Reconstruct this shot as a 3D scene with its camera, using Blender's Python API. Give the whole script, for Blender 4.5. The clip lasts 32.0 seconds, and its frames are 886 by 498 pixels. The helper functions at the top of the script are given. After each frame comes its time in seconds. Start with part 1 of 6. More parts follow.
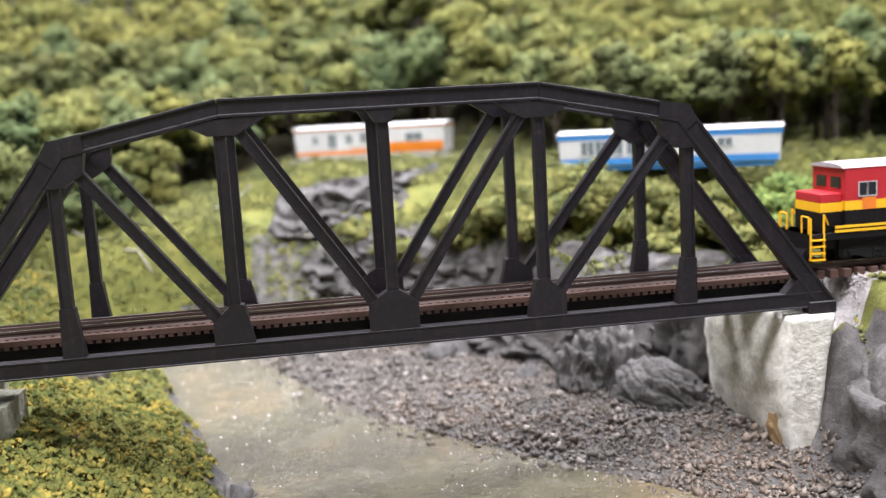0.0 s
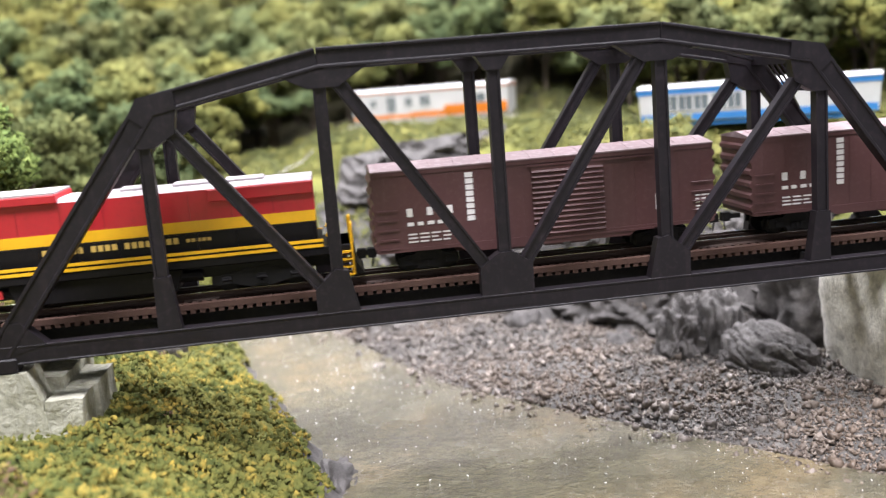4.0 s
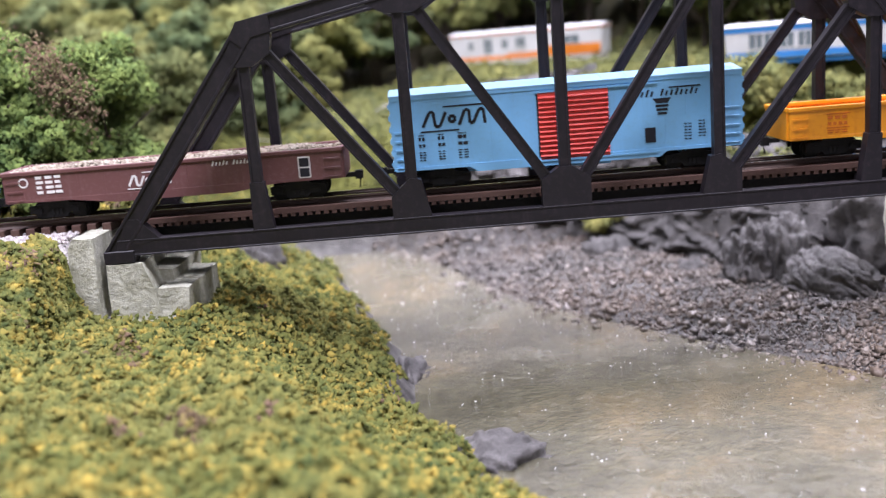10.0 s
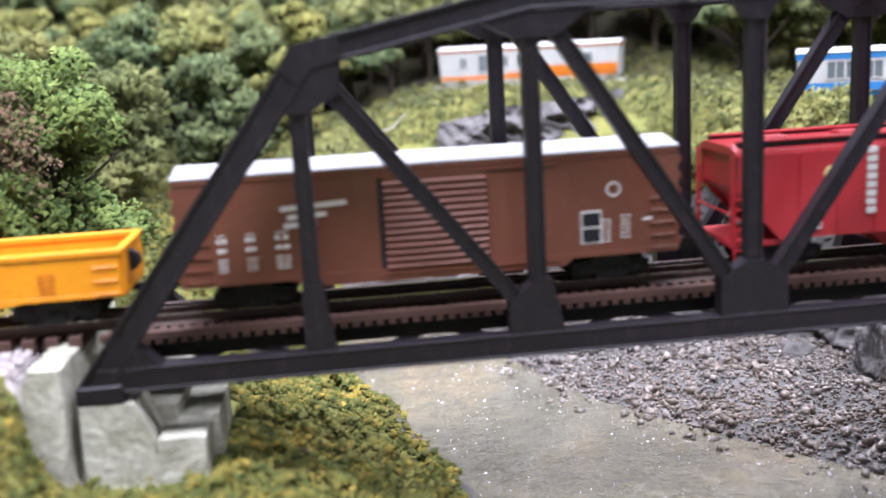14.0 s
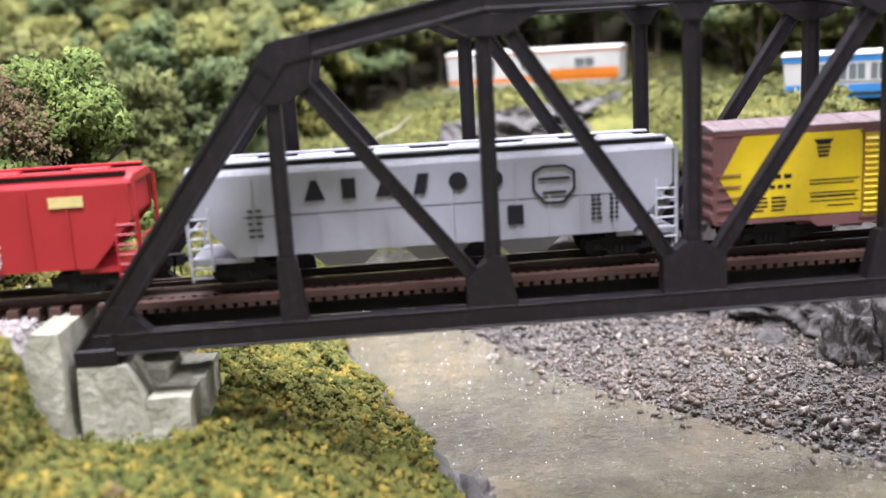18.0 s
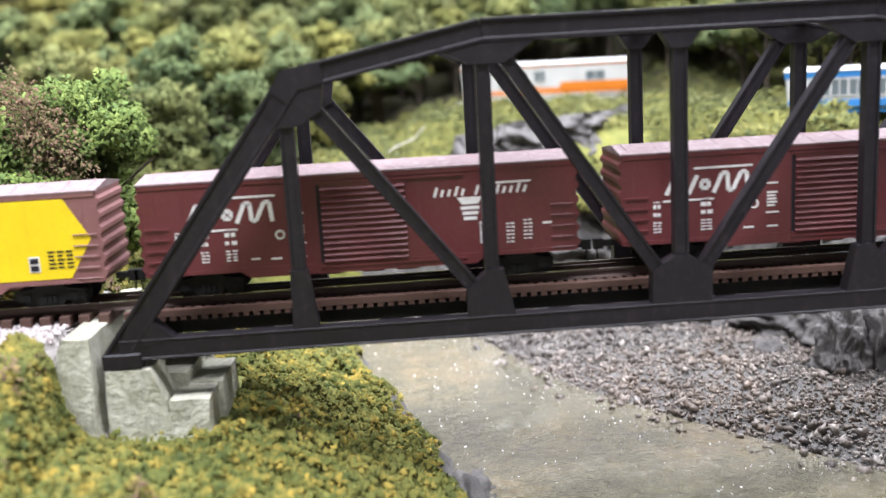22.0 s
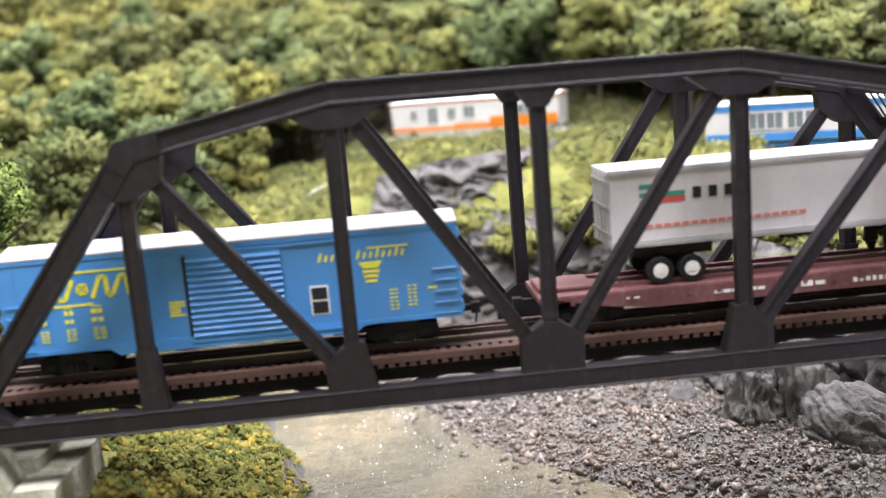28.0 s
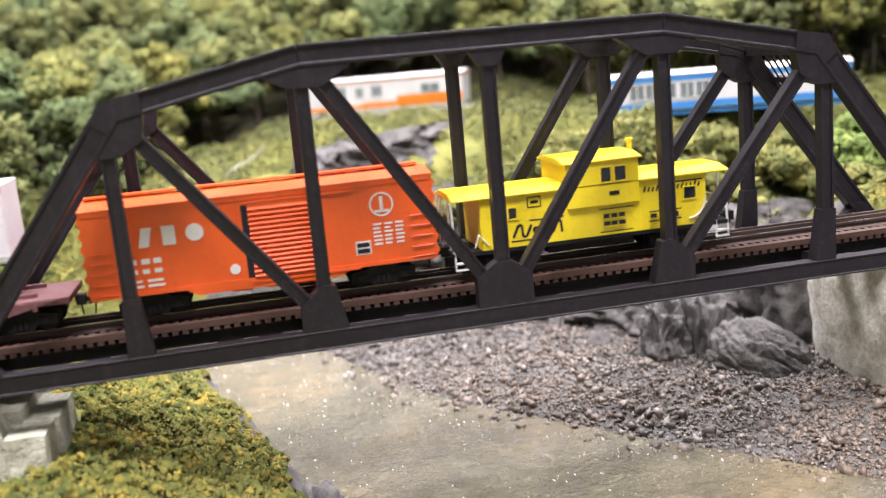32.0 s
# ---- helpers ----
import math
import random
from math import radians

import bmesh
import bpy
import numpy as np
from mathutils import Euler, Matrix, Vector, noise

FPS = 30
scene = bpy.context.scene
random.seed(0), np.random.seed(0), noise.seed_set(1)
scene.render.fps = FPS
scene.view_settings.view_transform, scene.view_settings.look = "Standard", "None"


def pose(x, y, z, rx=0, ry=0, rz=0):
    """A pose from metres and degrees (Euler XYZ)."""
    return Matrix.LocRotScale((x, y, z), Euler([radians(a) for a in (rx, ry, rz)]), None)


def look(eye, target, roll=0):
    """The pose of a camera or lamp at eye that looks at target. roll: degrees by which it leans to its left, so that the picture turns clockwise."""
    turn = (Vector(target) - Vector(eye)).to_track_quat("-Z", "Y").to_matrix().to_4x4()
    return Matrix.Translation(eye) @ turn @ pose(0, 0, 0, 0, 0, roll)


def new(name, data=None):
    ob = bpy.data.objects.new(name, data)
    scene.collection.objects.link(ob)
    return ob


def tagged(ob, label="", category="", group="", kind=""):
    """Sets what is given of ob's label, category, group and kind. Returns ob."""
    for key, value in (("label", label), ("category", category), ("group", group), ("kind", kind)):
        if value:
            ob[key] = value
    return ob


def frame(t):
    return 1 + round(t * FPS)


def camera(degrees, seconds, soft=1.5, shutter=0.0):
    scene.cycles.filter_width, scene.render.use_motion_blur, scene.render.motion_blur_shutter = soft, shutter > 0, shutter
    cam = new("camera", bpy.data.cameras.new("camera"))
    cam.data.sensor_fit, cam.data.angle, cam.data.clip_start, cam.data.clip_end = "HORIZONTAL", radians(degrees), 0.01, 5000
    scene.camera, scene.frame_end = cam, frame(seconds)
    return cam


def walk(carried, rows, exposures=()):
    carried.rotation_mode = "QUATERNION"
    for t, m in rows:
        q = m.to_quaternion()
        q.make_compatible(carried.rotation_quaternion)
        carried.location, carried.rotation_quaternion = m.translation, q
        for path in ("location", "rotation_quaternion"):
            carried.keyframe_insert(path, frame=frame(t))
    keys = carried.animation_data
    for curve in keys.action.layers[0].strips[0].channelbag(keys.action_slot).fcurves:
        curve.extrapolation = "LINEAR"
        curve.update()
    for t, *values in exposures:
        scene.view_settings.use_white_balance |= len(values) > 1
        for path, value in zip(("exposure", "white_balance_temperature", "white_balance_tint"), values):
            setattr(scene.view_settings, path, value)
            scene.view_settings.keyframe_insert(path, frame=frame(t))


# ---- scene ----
cam = camera(49.04, 32.0, 1.25, 0.2)
# seconds, eye, target, roll
PATH = [
    (0, (-0.02344, -0.25523, 0.11972), (0.01965, 0.03831, 0.07521), -3.249),
    (0.5, (-0.02260, -0.24334, 0.11972), (0.01034, 0.05170, 0.07650), -3.279),
    (1, (-0.02717, -0.24234, 0.11832), (0.00280, 0.05294, 0.07465), -3.283),
    (1.5, (-0.02969, -0.25065, 0.11857), (0.00355, 0.04412, 0.07380), -3.106),
    (2, (-0.03922, -0.25106, 0.11822), (-0.00601, 0.04362, 0.07286), -3.497),
    (2.5, (-0.04961, -0.23906, 0.11562), (-0.01515, 0.05504, 0.06752), -3.679),
    (3, (-0.04971, -0.23397, 0.11683), (-0.01675, 0.05988, 0.06614), -4.055),
    (3.5, (-0.04493, -0.23528, 0.11540), (-0.01178, 0.05845, 0.06420), -4.380),
    (5.5, (-0.04175, -0.22955, 0.11516), (-0.00683, 0.06234, 0.05529), -5.305),
    (6, (-0.04378, -0.22967, 0.11532), (-0.01083, 0.06227, 0.05459), -5.345),
    (6.5, (-0.04261, -0.22985, 0.11535), (-0.01116, 0.06203, 0.05361), -5.286),
    (7, (-0.04483, -0.23454, 0.11808), (-0.01817, 0.05798, 0.05711), -5.456),
    (7.5, (-0.04063, -0.24049, 0.11583), (-0.01547, 0.05212, 0.05463), -5.236),
    (8, (-0.03742, -0.24664, 0.11308), (-0.01821, 0.04632, 0.05138), -5.227),
    (8.5, (-0.03372, -0.25780, 0.11368), (-0.02113, 0.03576, 0.05312), -5.236),
    (9, (-0.02962, -0.26495, 0.11347), (-0.02259, 0.02858, 0.05192), -5.056),
    (9.5, (-0.02607, -0.26824, 0.11248), (-0.02606, 0.02545, 0.05127), -4.951),
    (10, (-0.03342, -0.26142, 0.10658), (-0.03519, 0.03192, 0.04376), -4.662),
    (10.5, (-0.03699, -0.26438, 0.10412), (-0.03836, 0.02923, 0.04252), -4.809),
    (11, (-0.04127, -0.26583, 0.10996), (-0.03941, 0.02826, 0.05074), -5.025),
    (11.5, (-0.04124, -0.26514, 0.10814), (-0.03753, 0.02954, 0.05200), -5.138),
    (12, (-0.05172, -0.26395, 0.11042), (-0.04867, 0.03011, 0.05109), -4.758),
    (12.5, (-0.06597, -0.24733, 0.10910), (-0.05490, 0.04661, 0.05016), -4.511),
    (13, (-0.08243, -0.22272, 0.10987), (-0.06605, 0.07041, 0.04818), -4.174),
    (13.5, (-0.10236, -0.19663, 0.11329), (-0.07889, 0.09589, 0.05100), -3.838),
    (14, (-0.07690, -0.17284, 0.11551), (-0.04792, 0.11885, 0.05164), -3.329),
    (14.5, (-0.05982, -0.18103, 0.11911), (-0.03199, 0.11084, 0.05555), -3.615),
    (16.5, (-0.05392, -0.20358, 0.11234), (-0.03646, 0.09151, 0.06118), -4.140),
    (17, (-0.05475, -0.20386, 0.11174), (-0.03281, 0.09093, 0.06059), -3.710),
    (17.5, (-0.05813, -0.19734, 0.11185), (-0.04297, 0.09697, 0.05570), -3.747),
    (18, (-0.06482, -0.19251, 0.11276), (-0.04583, 0.10066, 0.05203), -3.296),
    (18.5, (-0.07385, -0.18146, 0.11101), (-0.05450, 0.11036, 0.04414), -3.168),
    (19, (-0.07358, -0.17640, 0.11275), (-0.05743, 0.11625, 0.04877), -3.316),
    (19.5, (-0.06672, -0.18125, 0.11119), (-0.05130, 0.11237, 0.05156), -3.276),
    (20, (-0.06005, -0.19079, 0.11343), (-0.04410, 0.10241, 0.05194), -3.019),
    (20.5, (-0.05739, -0.19632, 0.11568), (-0.04336, 0.09716, 0.05506), -3.107),
    (21, (-0.06753, -0.19775, 0.11593), (-0.05314, 0.09590, 0.05623), -2.997),
    (21.5, (-0.06814, -0.19978, 0.11650), (-0.05561, 0.09384, 0.05628), -3.176),
    (22, (-0.06116, -0.20582, 0.11718), (-0.04888, 0.08804, 0.05807), -3.346),
    (22.5, (-0.05912, -0.20806, 0.11720), (-0.05051, 0.08555, 0.05621), -3.897),
    (23, (-0.05158, -0.21099, 0.11721), (-0.04276, 0.08315, 0.05887), -4.188),
    (23.5, (-0.03974, -0.20871, 0.11750), (-0.03302, 0.08652, 0.06468), -5.052),
    (24, (-0.03299, -0.20724, 0.12289), (-0.02379, 0.08723, 0.06630), -4.768),
    (24.5, (-0.03505, -0.20931, 0.11921), (-0.01738, 0.08578, 0.06811), -5.194),
    (25, (-0.03090, -0.20317, 0.11844), (-0.01409, 0.09145, 0.06444), -4.619),
    (25.5, (-0.04101, -0.20293, 0.11703), (-0.01831, 0.09270, 0.07140), -4.783),
    (27.5, (-0.03533, -0.19649, 0.12662), (-0.01585, 0.09713, 0.06828), -4.653),
    (28, (-0.03383, -0.19516, 0.12421), (-0.01529, 0.09936, 0.07022), -4.663),
    (28.5, (-0.03331, -0.19544, 0.12740), (-0.01333, 0.09766, 0.06661), -4.726),
    (29, (-0.03399, -0.19801, 0.12238), (-0.01018, 0.09589, 0.06709), -4.802),
    (29.5, (-0.03307, -0.19896, 0.12116), (-0.00966, 0.09449, 0.06335), -4.760),
    (30, (-0.03216, -0.19990, 0.12005), (0.00468, 0.09175, 0.06022), -4.713),
    (30.5, (-0.03344, -0.20087, 0.11398), (0.01345, 0.08892, 0.05215), -4.628),
    (31, (-0.03912, -0.20244, 0.11012), (0.01256, 0.08622, 0.04686), -4.706),
    (31.5, (-0.05098, -0.20551, 0.11290), (0.00539, 0.08284, 0.05225), -5.087),
    (32, (-0.05523, -0.21417, 0.11947), (0.00005, 0.07466, 0.06015), -5.213),
]
walk(cam, [(t, look(e, g, r)) for t, e, g, r in PATH],
     [(0, 0.04, 6200, 10), (3, 0.1, 6260, 11), (6, 0.08, 6260, 12), (10, -0.12, 5850, 19), (13, -0.12, 5560, 21), (14, 0.08, 5700, 16), (17, 0.04, 5960, 14), (20, 0.12, 6300, 13), (22, 0.16, 6000, 9), (23, 0.16, 6080, 10), (25, 0.18, 6250, 9), (28, 0.2, 6350, 11), (30, 0.26, 6400, 13), (32, 0.24, 6450, 14)])
cam.data.dof.use_dof, cam.data.dof.focus_distance, cam.data.dof.aperture_fstop = True, 0.26, 12.5

# ---------------------------------------------------------------- light
def hall_light():
    world = bpy.data.worlds.new("hall")
    world.use_nodes = True
    world.node_tree.nodes["Background"].inputs[0].default_value = (0.92, 0.96, 1.0, 1)
    world.node_tree.nodes["Background"].inputs[1].default_value = 0.30
    scene.world = world
    # rows of ceiling tubes of the exhibition hall
    for x, y, power in ((-0.45, -0.65, 63.0), (0.75, -0.35, 42.0), (-0.2, 0.75, 60.0), (0.9, 0.9, 44.0)):
        lamp = bpy.data.lights.new("ceiling_tube_light", "AREA")
        lamp.shape, lamp.size, lamp.size_y = "RECTANGLE", 1.2, 0.45
        lamp.energy, lamp.color = power, (0.985, 0.955, 0.99)
        ob = new("ceiling_tube_light", lamp)
        ob.matrix_basis = pose(x, y, 1.55)


hall_light()

MM = 0.001
rng = np.random.RandomState(7)


# ---------------------------------------------------------------- mesh helpers (millimetres)
def box(bm, x0, x1, y0, y1, z0, z1):
    v = [bm.verts.new(p) for p in ((x0, y0, z0), (x1, y0, z0), (x1, y1, z0), (x0, y1, z0), (x0, y0, z1), (x1, y0, z1), (x1, y1, z1), (x0, y1, z1))]
    for f in ((0, 3, 2, 1), (4, 5, 6, 7), (0, 1, 5, 4), (1, 2, 6, 5), (2, 3, 7, 6), (3, 0, 4, 7)):
        bm.faces.new([v[i] for i in f])


def prism(bm, pts, y0, y1):
    """A polygon of (x, z) drawn out along y."""
    a = [bm.verts.new((x, y0, z)) for x, z in pts]
    b = [bm.verts.new((x, y1, z)) for x, z in pts]
    bm.faces.new(a)
    bm.faces.new(b[::-1])
    for i in range(len(pts)):
        j = (i + 1) % len(pts)
        bm.faces.new((a[j], a[i], b[i], b[j]))


def prism_yz(bm, pts, x0, x1):
    """A polygon of (y, z) drawn out along x."""
    a = [bm.verts.new((x0, y, z)) for y, z in pts]
    b = [bm.verts.new((x1, y, z)) for y, z in pts]
    bm.faces.new(a[::-1])
    bm.faces.new(b)
    for i in range(len(pts)):
        j = (i + 1) % len(pts)
        bm.faces.new((a[i], a[j], b[j], b[i]))


def bar(bm, p, q, w, y0, y1):
    """A straight bar in the x, z plane."""
    d = Vector((q[0] - p[0], q[1] - p[1])).normalized() * (w / 2)
    n = Vector((-d.y, d.x))
    prism(bm, [(p[0] - n.x, p[1] - n.y), (q[0] - n.x, q[1] - n.y), (q[0] + n.x, q[1] + n.y), (p[0] + n.x, p[1] + n.y)], y0, y1)


def rod(bm, p, q, r, n=6):
    p, q = Vector(p), Vector(q)
    turn = (q - p).to_track_quat("Z", "Y").to_matrix()
    rings = []
    for c in (p, q):
        rings.append([bm.verts.new(c + turn @ Vector((r * math.cos(2 * math.pi * i / n), r * math.sin(2 * math.pi * i / n), 0))) for i in range(n)])
    for i in range(n):
        j = (i + 1) % n
        bm.faces.new((rings[0][i], rings[0][j], rings[1][j], rings[1][i]))
    bm.faces.new(rings[0][::-1])
    bm.faces.new(rings[1])


def disc(bm, x, y0, y1, z, r, n=20):
    rod(bm, (x, y0, z), (x, y1, z), r, n)


def ring_xz(bm, x, z, r, w, y0, y1, n=20):
    loops = []
    for rad, y in ((r, y0), (r - w, y0), (r - w, y1), (r, y1)):
        loops.append([bm.verts.new((x + rad * math.cos(2 * math.pi * i / n), y, z + rad * math.sin(2 * math.pi * i / n))) for i in range(n)])
    for k in range(4):
        a, b = loops[k], loops[(k + 1) % 4]
        for i in range(n):
            j = (i + 1) % n
            bm.faces.new((a[i], a[j], b[j], b[i]))


def mesh_of(bm, name, material, bevel=0.0):
    if bevel:
        bmesh.ops.bevel(bm, geom=bm.edges[:], offset=bevel, segments=1, affect="EDGES")
    bmesh.ops.recalc_face_normals(bm, faces=bm.faces[:])
    for v in bm.verts:
        v.co *= MM
    me = bpy.data.meshes.new(name)
    bm.to_mesh(me)
    bm.free()
    me.materials.append(material)
    return me


def part(name, bm, material, parent, label="", bevel=0.0):
    ob = new(name, mesh_of(bm, name, material, bevel))
    ob.parent = parent
    return tagged(ob, label)


def thing(name, x, y, z, label, category, group="", kind="", rz=0):
    ob = new(name)
    ob.empty_display_size = 0.005
    ob.matrix_basis = pose(x * MM, y * MM, z * MM, 0, 0, rz)
    return tagged(ob, label, category, group, kind)


def solid(name, bm, material, label, category, group="", kind="", bevel=0.0):
    return tagged(new(name, mesh_of(bm, name, material, bevel)), label, category, group, kind)


def fast_mesh(name, verts, faces, material):
    """verts in millimetres; faces all of one length."""
    verts, faces = np.asarray(verts, np.float32) * MM, np.asarray(faces, np.int32)
    n, k = faces.shape
    me = bpy.data.meshes.new(name)
    me.vertices.add(len(verts))
    me.vertices.foreach_set("co", verts.ravel())
    me.loops.add(n * k)
    me.loops.foreach_set("vertex_index", faces.ravel())
    me.polygons.add(n)
    me.polygons.foreach_set("loop_start", np.arange(0, n * k, k, dtype=np.int32))
    me.polygons.foreach_set("loop_total", np.full(n, k, np.int32))
    me.update(calc_edges=True)
    me.materials.append(material)
    return me


def round_off(me, verts, centres, lean, own=0.6):
    """Soft shading for foam and leaves: each lump shades with the clump it sits on."""
    per = len(verts) // len(centres)
    d = np.asarray(verts) - np.repeat(centres, per, 0)
    d /= np.linalg.norm(d, axis=1)[:, None] + 1e-9
    n = own * d + np.repeat(np.broadcast_to(lean, centres.shape), per, 0)
    n /= np.linalg.norm(n, axis=1)[:, None] + 1e-9
    me.polygons.foreach_set("use_smooth", np.ones(len(me.polygons), bool))
    me.normals_split_custom_set_from_vertices(n.tolist())


OCTA_V = np.array([(1, 0, 0), (-1, 0, 0), (0, 1, 0), (0, -1, 0), (0, 0, 1), (0, 0, -1)], float)
OCTA_F = np.array([(0, 2, 4), (2, 1, 4), (1, 3, 4), (3, 0, 4), (2, 0, 5), (1, 2, 5), (3, 1, 5), (0, 3, 5)])


def chunks(centres, sizes, r, jitter=0.45, flat=1.0):
    """Small uneven lumps of eight faces, turned at random: foam, leaves, gravel."""
    n = len(centres)
    q = r.normal(size=(n, 4))
    q /= np.linalg.norm(q, axis=1)[:, None]
    w, x, y, z = q.T
    rot = np.stack([1 - 2 * (y * y + z * z), 2 * (x * y - z * w), 2 * (x * z + y * w), 2 * (x * y + z * w), 1 - 2 * (x * x + z * z), 2 * (y * z - x * w),
                    2 * (x * z - y * w), 2 * (y * z + x * w), 1 - 2 * (x * x + y * y)], 1).reshape(n, 3, 3)
    shape = OCTA_V[None] * (1 + jitter * r.uniform(-1, 1, (n, 6, 3))) + jitter * 0.5 * r.uniform(-1, 1, (n, 6, 3))
    shape[:, :, 2] *= flat
    v = np.einsum("nij,nkj->nki", rot, shape) * np.asarray(sizes)[:, None, None] + np.asarray(centres)[:, None, :]
    f = OCTA_F[None] + 6 * np.arange(n)[:, None, None]
    return v.reshape(-1, 3), f.reshape(-1, 3)


TETRA_V = np.array([(1, 0, -0.45), (-0.5, 0.87, -0.45), (-0.5, -0.87, -0.45), (0, 0, 1.0)])
TETRA_F = np.array([(0, 1, 3), (1, 2, 3), (2, 0, 3), (1, 0, 2)])


def flakes(centres, sizes, r, jitter=0.4):
    """Leaf-like flakes of four faces, turned at random."""
    n = len(centres)
    q = r.normal(size=(n, 3, 3))
    q /= np.linalg.norm(q, axis=2)[:, :, None]
    q[:, 0] *= np.sign(np.linalg.det(q))[:, None]
    shape = TETRA_V[None] * (1 + jitter * r.uniform(-1, 1, (n, 4, 3)))
    v = np.einsum("nij,nkj->nki", q, shape) * np.asarray(sizes)[:, None, None] + np.asarray(centres)[:, None, :]
    f = TETRA_F[None] + 4 * np.arange(n)[:, None, None]
    return v.reshape(-1, 3), f.reshape(-1, 3)


def hbar(bm, p, q, w, y0, y1, flange=0.55, recess=0.5):
    """A straight member of H section between two points of the x, z plane."""
    d = Vector((q[0] - p[0], q[1] - p[1])).normalized()
    n = Vector((-d.y, d.x))
    a, b, r = w / 2, w / 2 - flange, recess
    sec = [(-a, y0), (-b, y0), (-b, y0 + r), (b, y0 + r), (b, y0), (a, y0), (a, y1), (b, y1), (b, y1 - r), (-b, y1 - r), (-b, y1), (-a, y1)]
    ends = [[bm.verts.new((e[0] + n.x * s, y, e[1] + n.y * s)) for s, y in sec] for e in (p, q)]
    bm.faces.new(ends[0])
    bm.faces.new(ends[1][::-1])
    for i in range(12):
        j = (i + 1) % 12
        bm.faces.new((ends[0][j], ends[0][i], ends[1][i], ends[1][j]))


# ---------------------------------------------------------------- materials
def nodes_of(name):
    m = bpy.data.materials.new(name)
    m.use_nodes = True
    nt = m.node_tree
    return m, nt, nt.nodes["Principled BSDF"]


def noise_node(nt, scale, detail=4.0, rough=0.6, coords="Object"):
    tc = nt.nodes.new("ShaderNodeTexCoord")
    n = nt.nodes.new("ShaderNodeTexNoise")
    n.inputs["Scale"].default_value, n.inputs["Detail"].default_value, n.inputs["Roughness"].default_value = scale, detail, rough
    nt.links.new(tc.outputs[coords], n.inputs["Vector"])
    return n


def ramp(nt, source, stops):
    r = nt.nodes.new("ShaderNodeValToRGB")
    e = r.color_ramp.elements
    while len(e) < len(stops):
        e.new(0.5)
    for el, (p, c) in zip(e, stops):
        el.position, el.color = p, (*c, 1)
    nt.links.new(source, r.inputs[0])
    return r


def mix(nt, fac, a, b, mode="MIX"):
    m = nt.nodes.new("ShaderNodeMix")
    m.data_type, m.blend_type = "RGBA", mode
    for sock, val in ((m.inputs["Factor"], fac), (m.inputs["A"], a), (m.inputs["B"], b)):
        if isinstance(val, (int, float)):
            sock.default_value = val
        elif isinstance(val, tuple):
            sock.default_value = (*val, 1)
        else:
            nt.links.new(val, sock)
    return m.outputs["Result"]


def bump(nt, bsdf, source, strength, dist):
    b = nt.nodes.new("ShaderNodeBump")
    b.inputs["Strength"].default_value, b.inputs["Distance"].default_value = strength, dist
    nt.links.new(source, b.inputs["Height"])
    nt.links.new(b.outputs["Normal"], bsdf.inputs["Normal"])


def shade(c, k):
    return tuple(min(1.0, v * k) for v in c)


def paint(name, c, rough=0.45, dirt=(0.10, 0.085, 0.07), wear=0.25, metal=0.0, grain=900, streak=True, spec=0.5, relief=0.00004):
    """Painted plastic with slight weathering at two scales."""
    m, nt, b = nodes_of(name)
    big, fine = noise_node(nt, 60, 5), noise_node(nt, grain, 3)
    tint = ramp(nt, big.outputs["Fac"], [(0.3, shade(c, 0.88)), (0.7, shade(c, 1.08))])
    grime = ramp(nt, fine.outputs["Fac"], [(0.52, (0, 0, 0)), (0.75, (wear, wear, wear))])
    col = mix(nt, grime.outputs["Color"], tint.outputs["Color"], dirt)
    if streak:
        tc = nt.nodes.new("ShaderNodeTexCoord")
        mp = nt.nodes.new("ShaderNodeMapping")
        mp.inputs["Scale"].default_value = (500, 500, 30)
        st = nt.nodes.new("ShaderNodeTexNoise")
        st.inputs["Scale"].default_value = 1.0
        nt.links.new(tc.outputs["Object"], mp.inputs["Vector"])
        nt.links.new(mp.outputs["Vector"], st.inputs["Vector"])
        sr = ramp(nt, st.outputs["Fac"], [(0.55, (0, 0, 0)), (0.85, (wear * 0.8,) * 3)])
        col = mix(nt, sr.outputs["Color"], col, dirt)
    nt.links.new(col, b.inputs["Base Color"])
    rr = ramp(nt, big.outputs["Fac"], [(0.3, (rough - 0.08,) * 3), (0.7, (rough + 0.12,) * 3)])
    nt.links.new(rr.outputs["Color"], b.inputs["Roughness"])
    b.inputs["Metallic"].default_value = metal
    b.inputs["Specular IOR Level"].default_value = spec
    bump(nt, b, fine.outputs["Fac"], 0.35, relief)
    return m


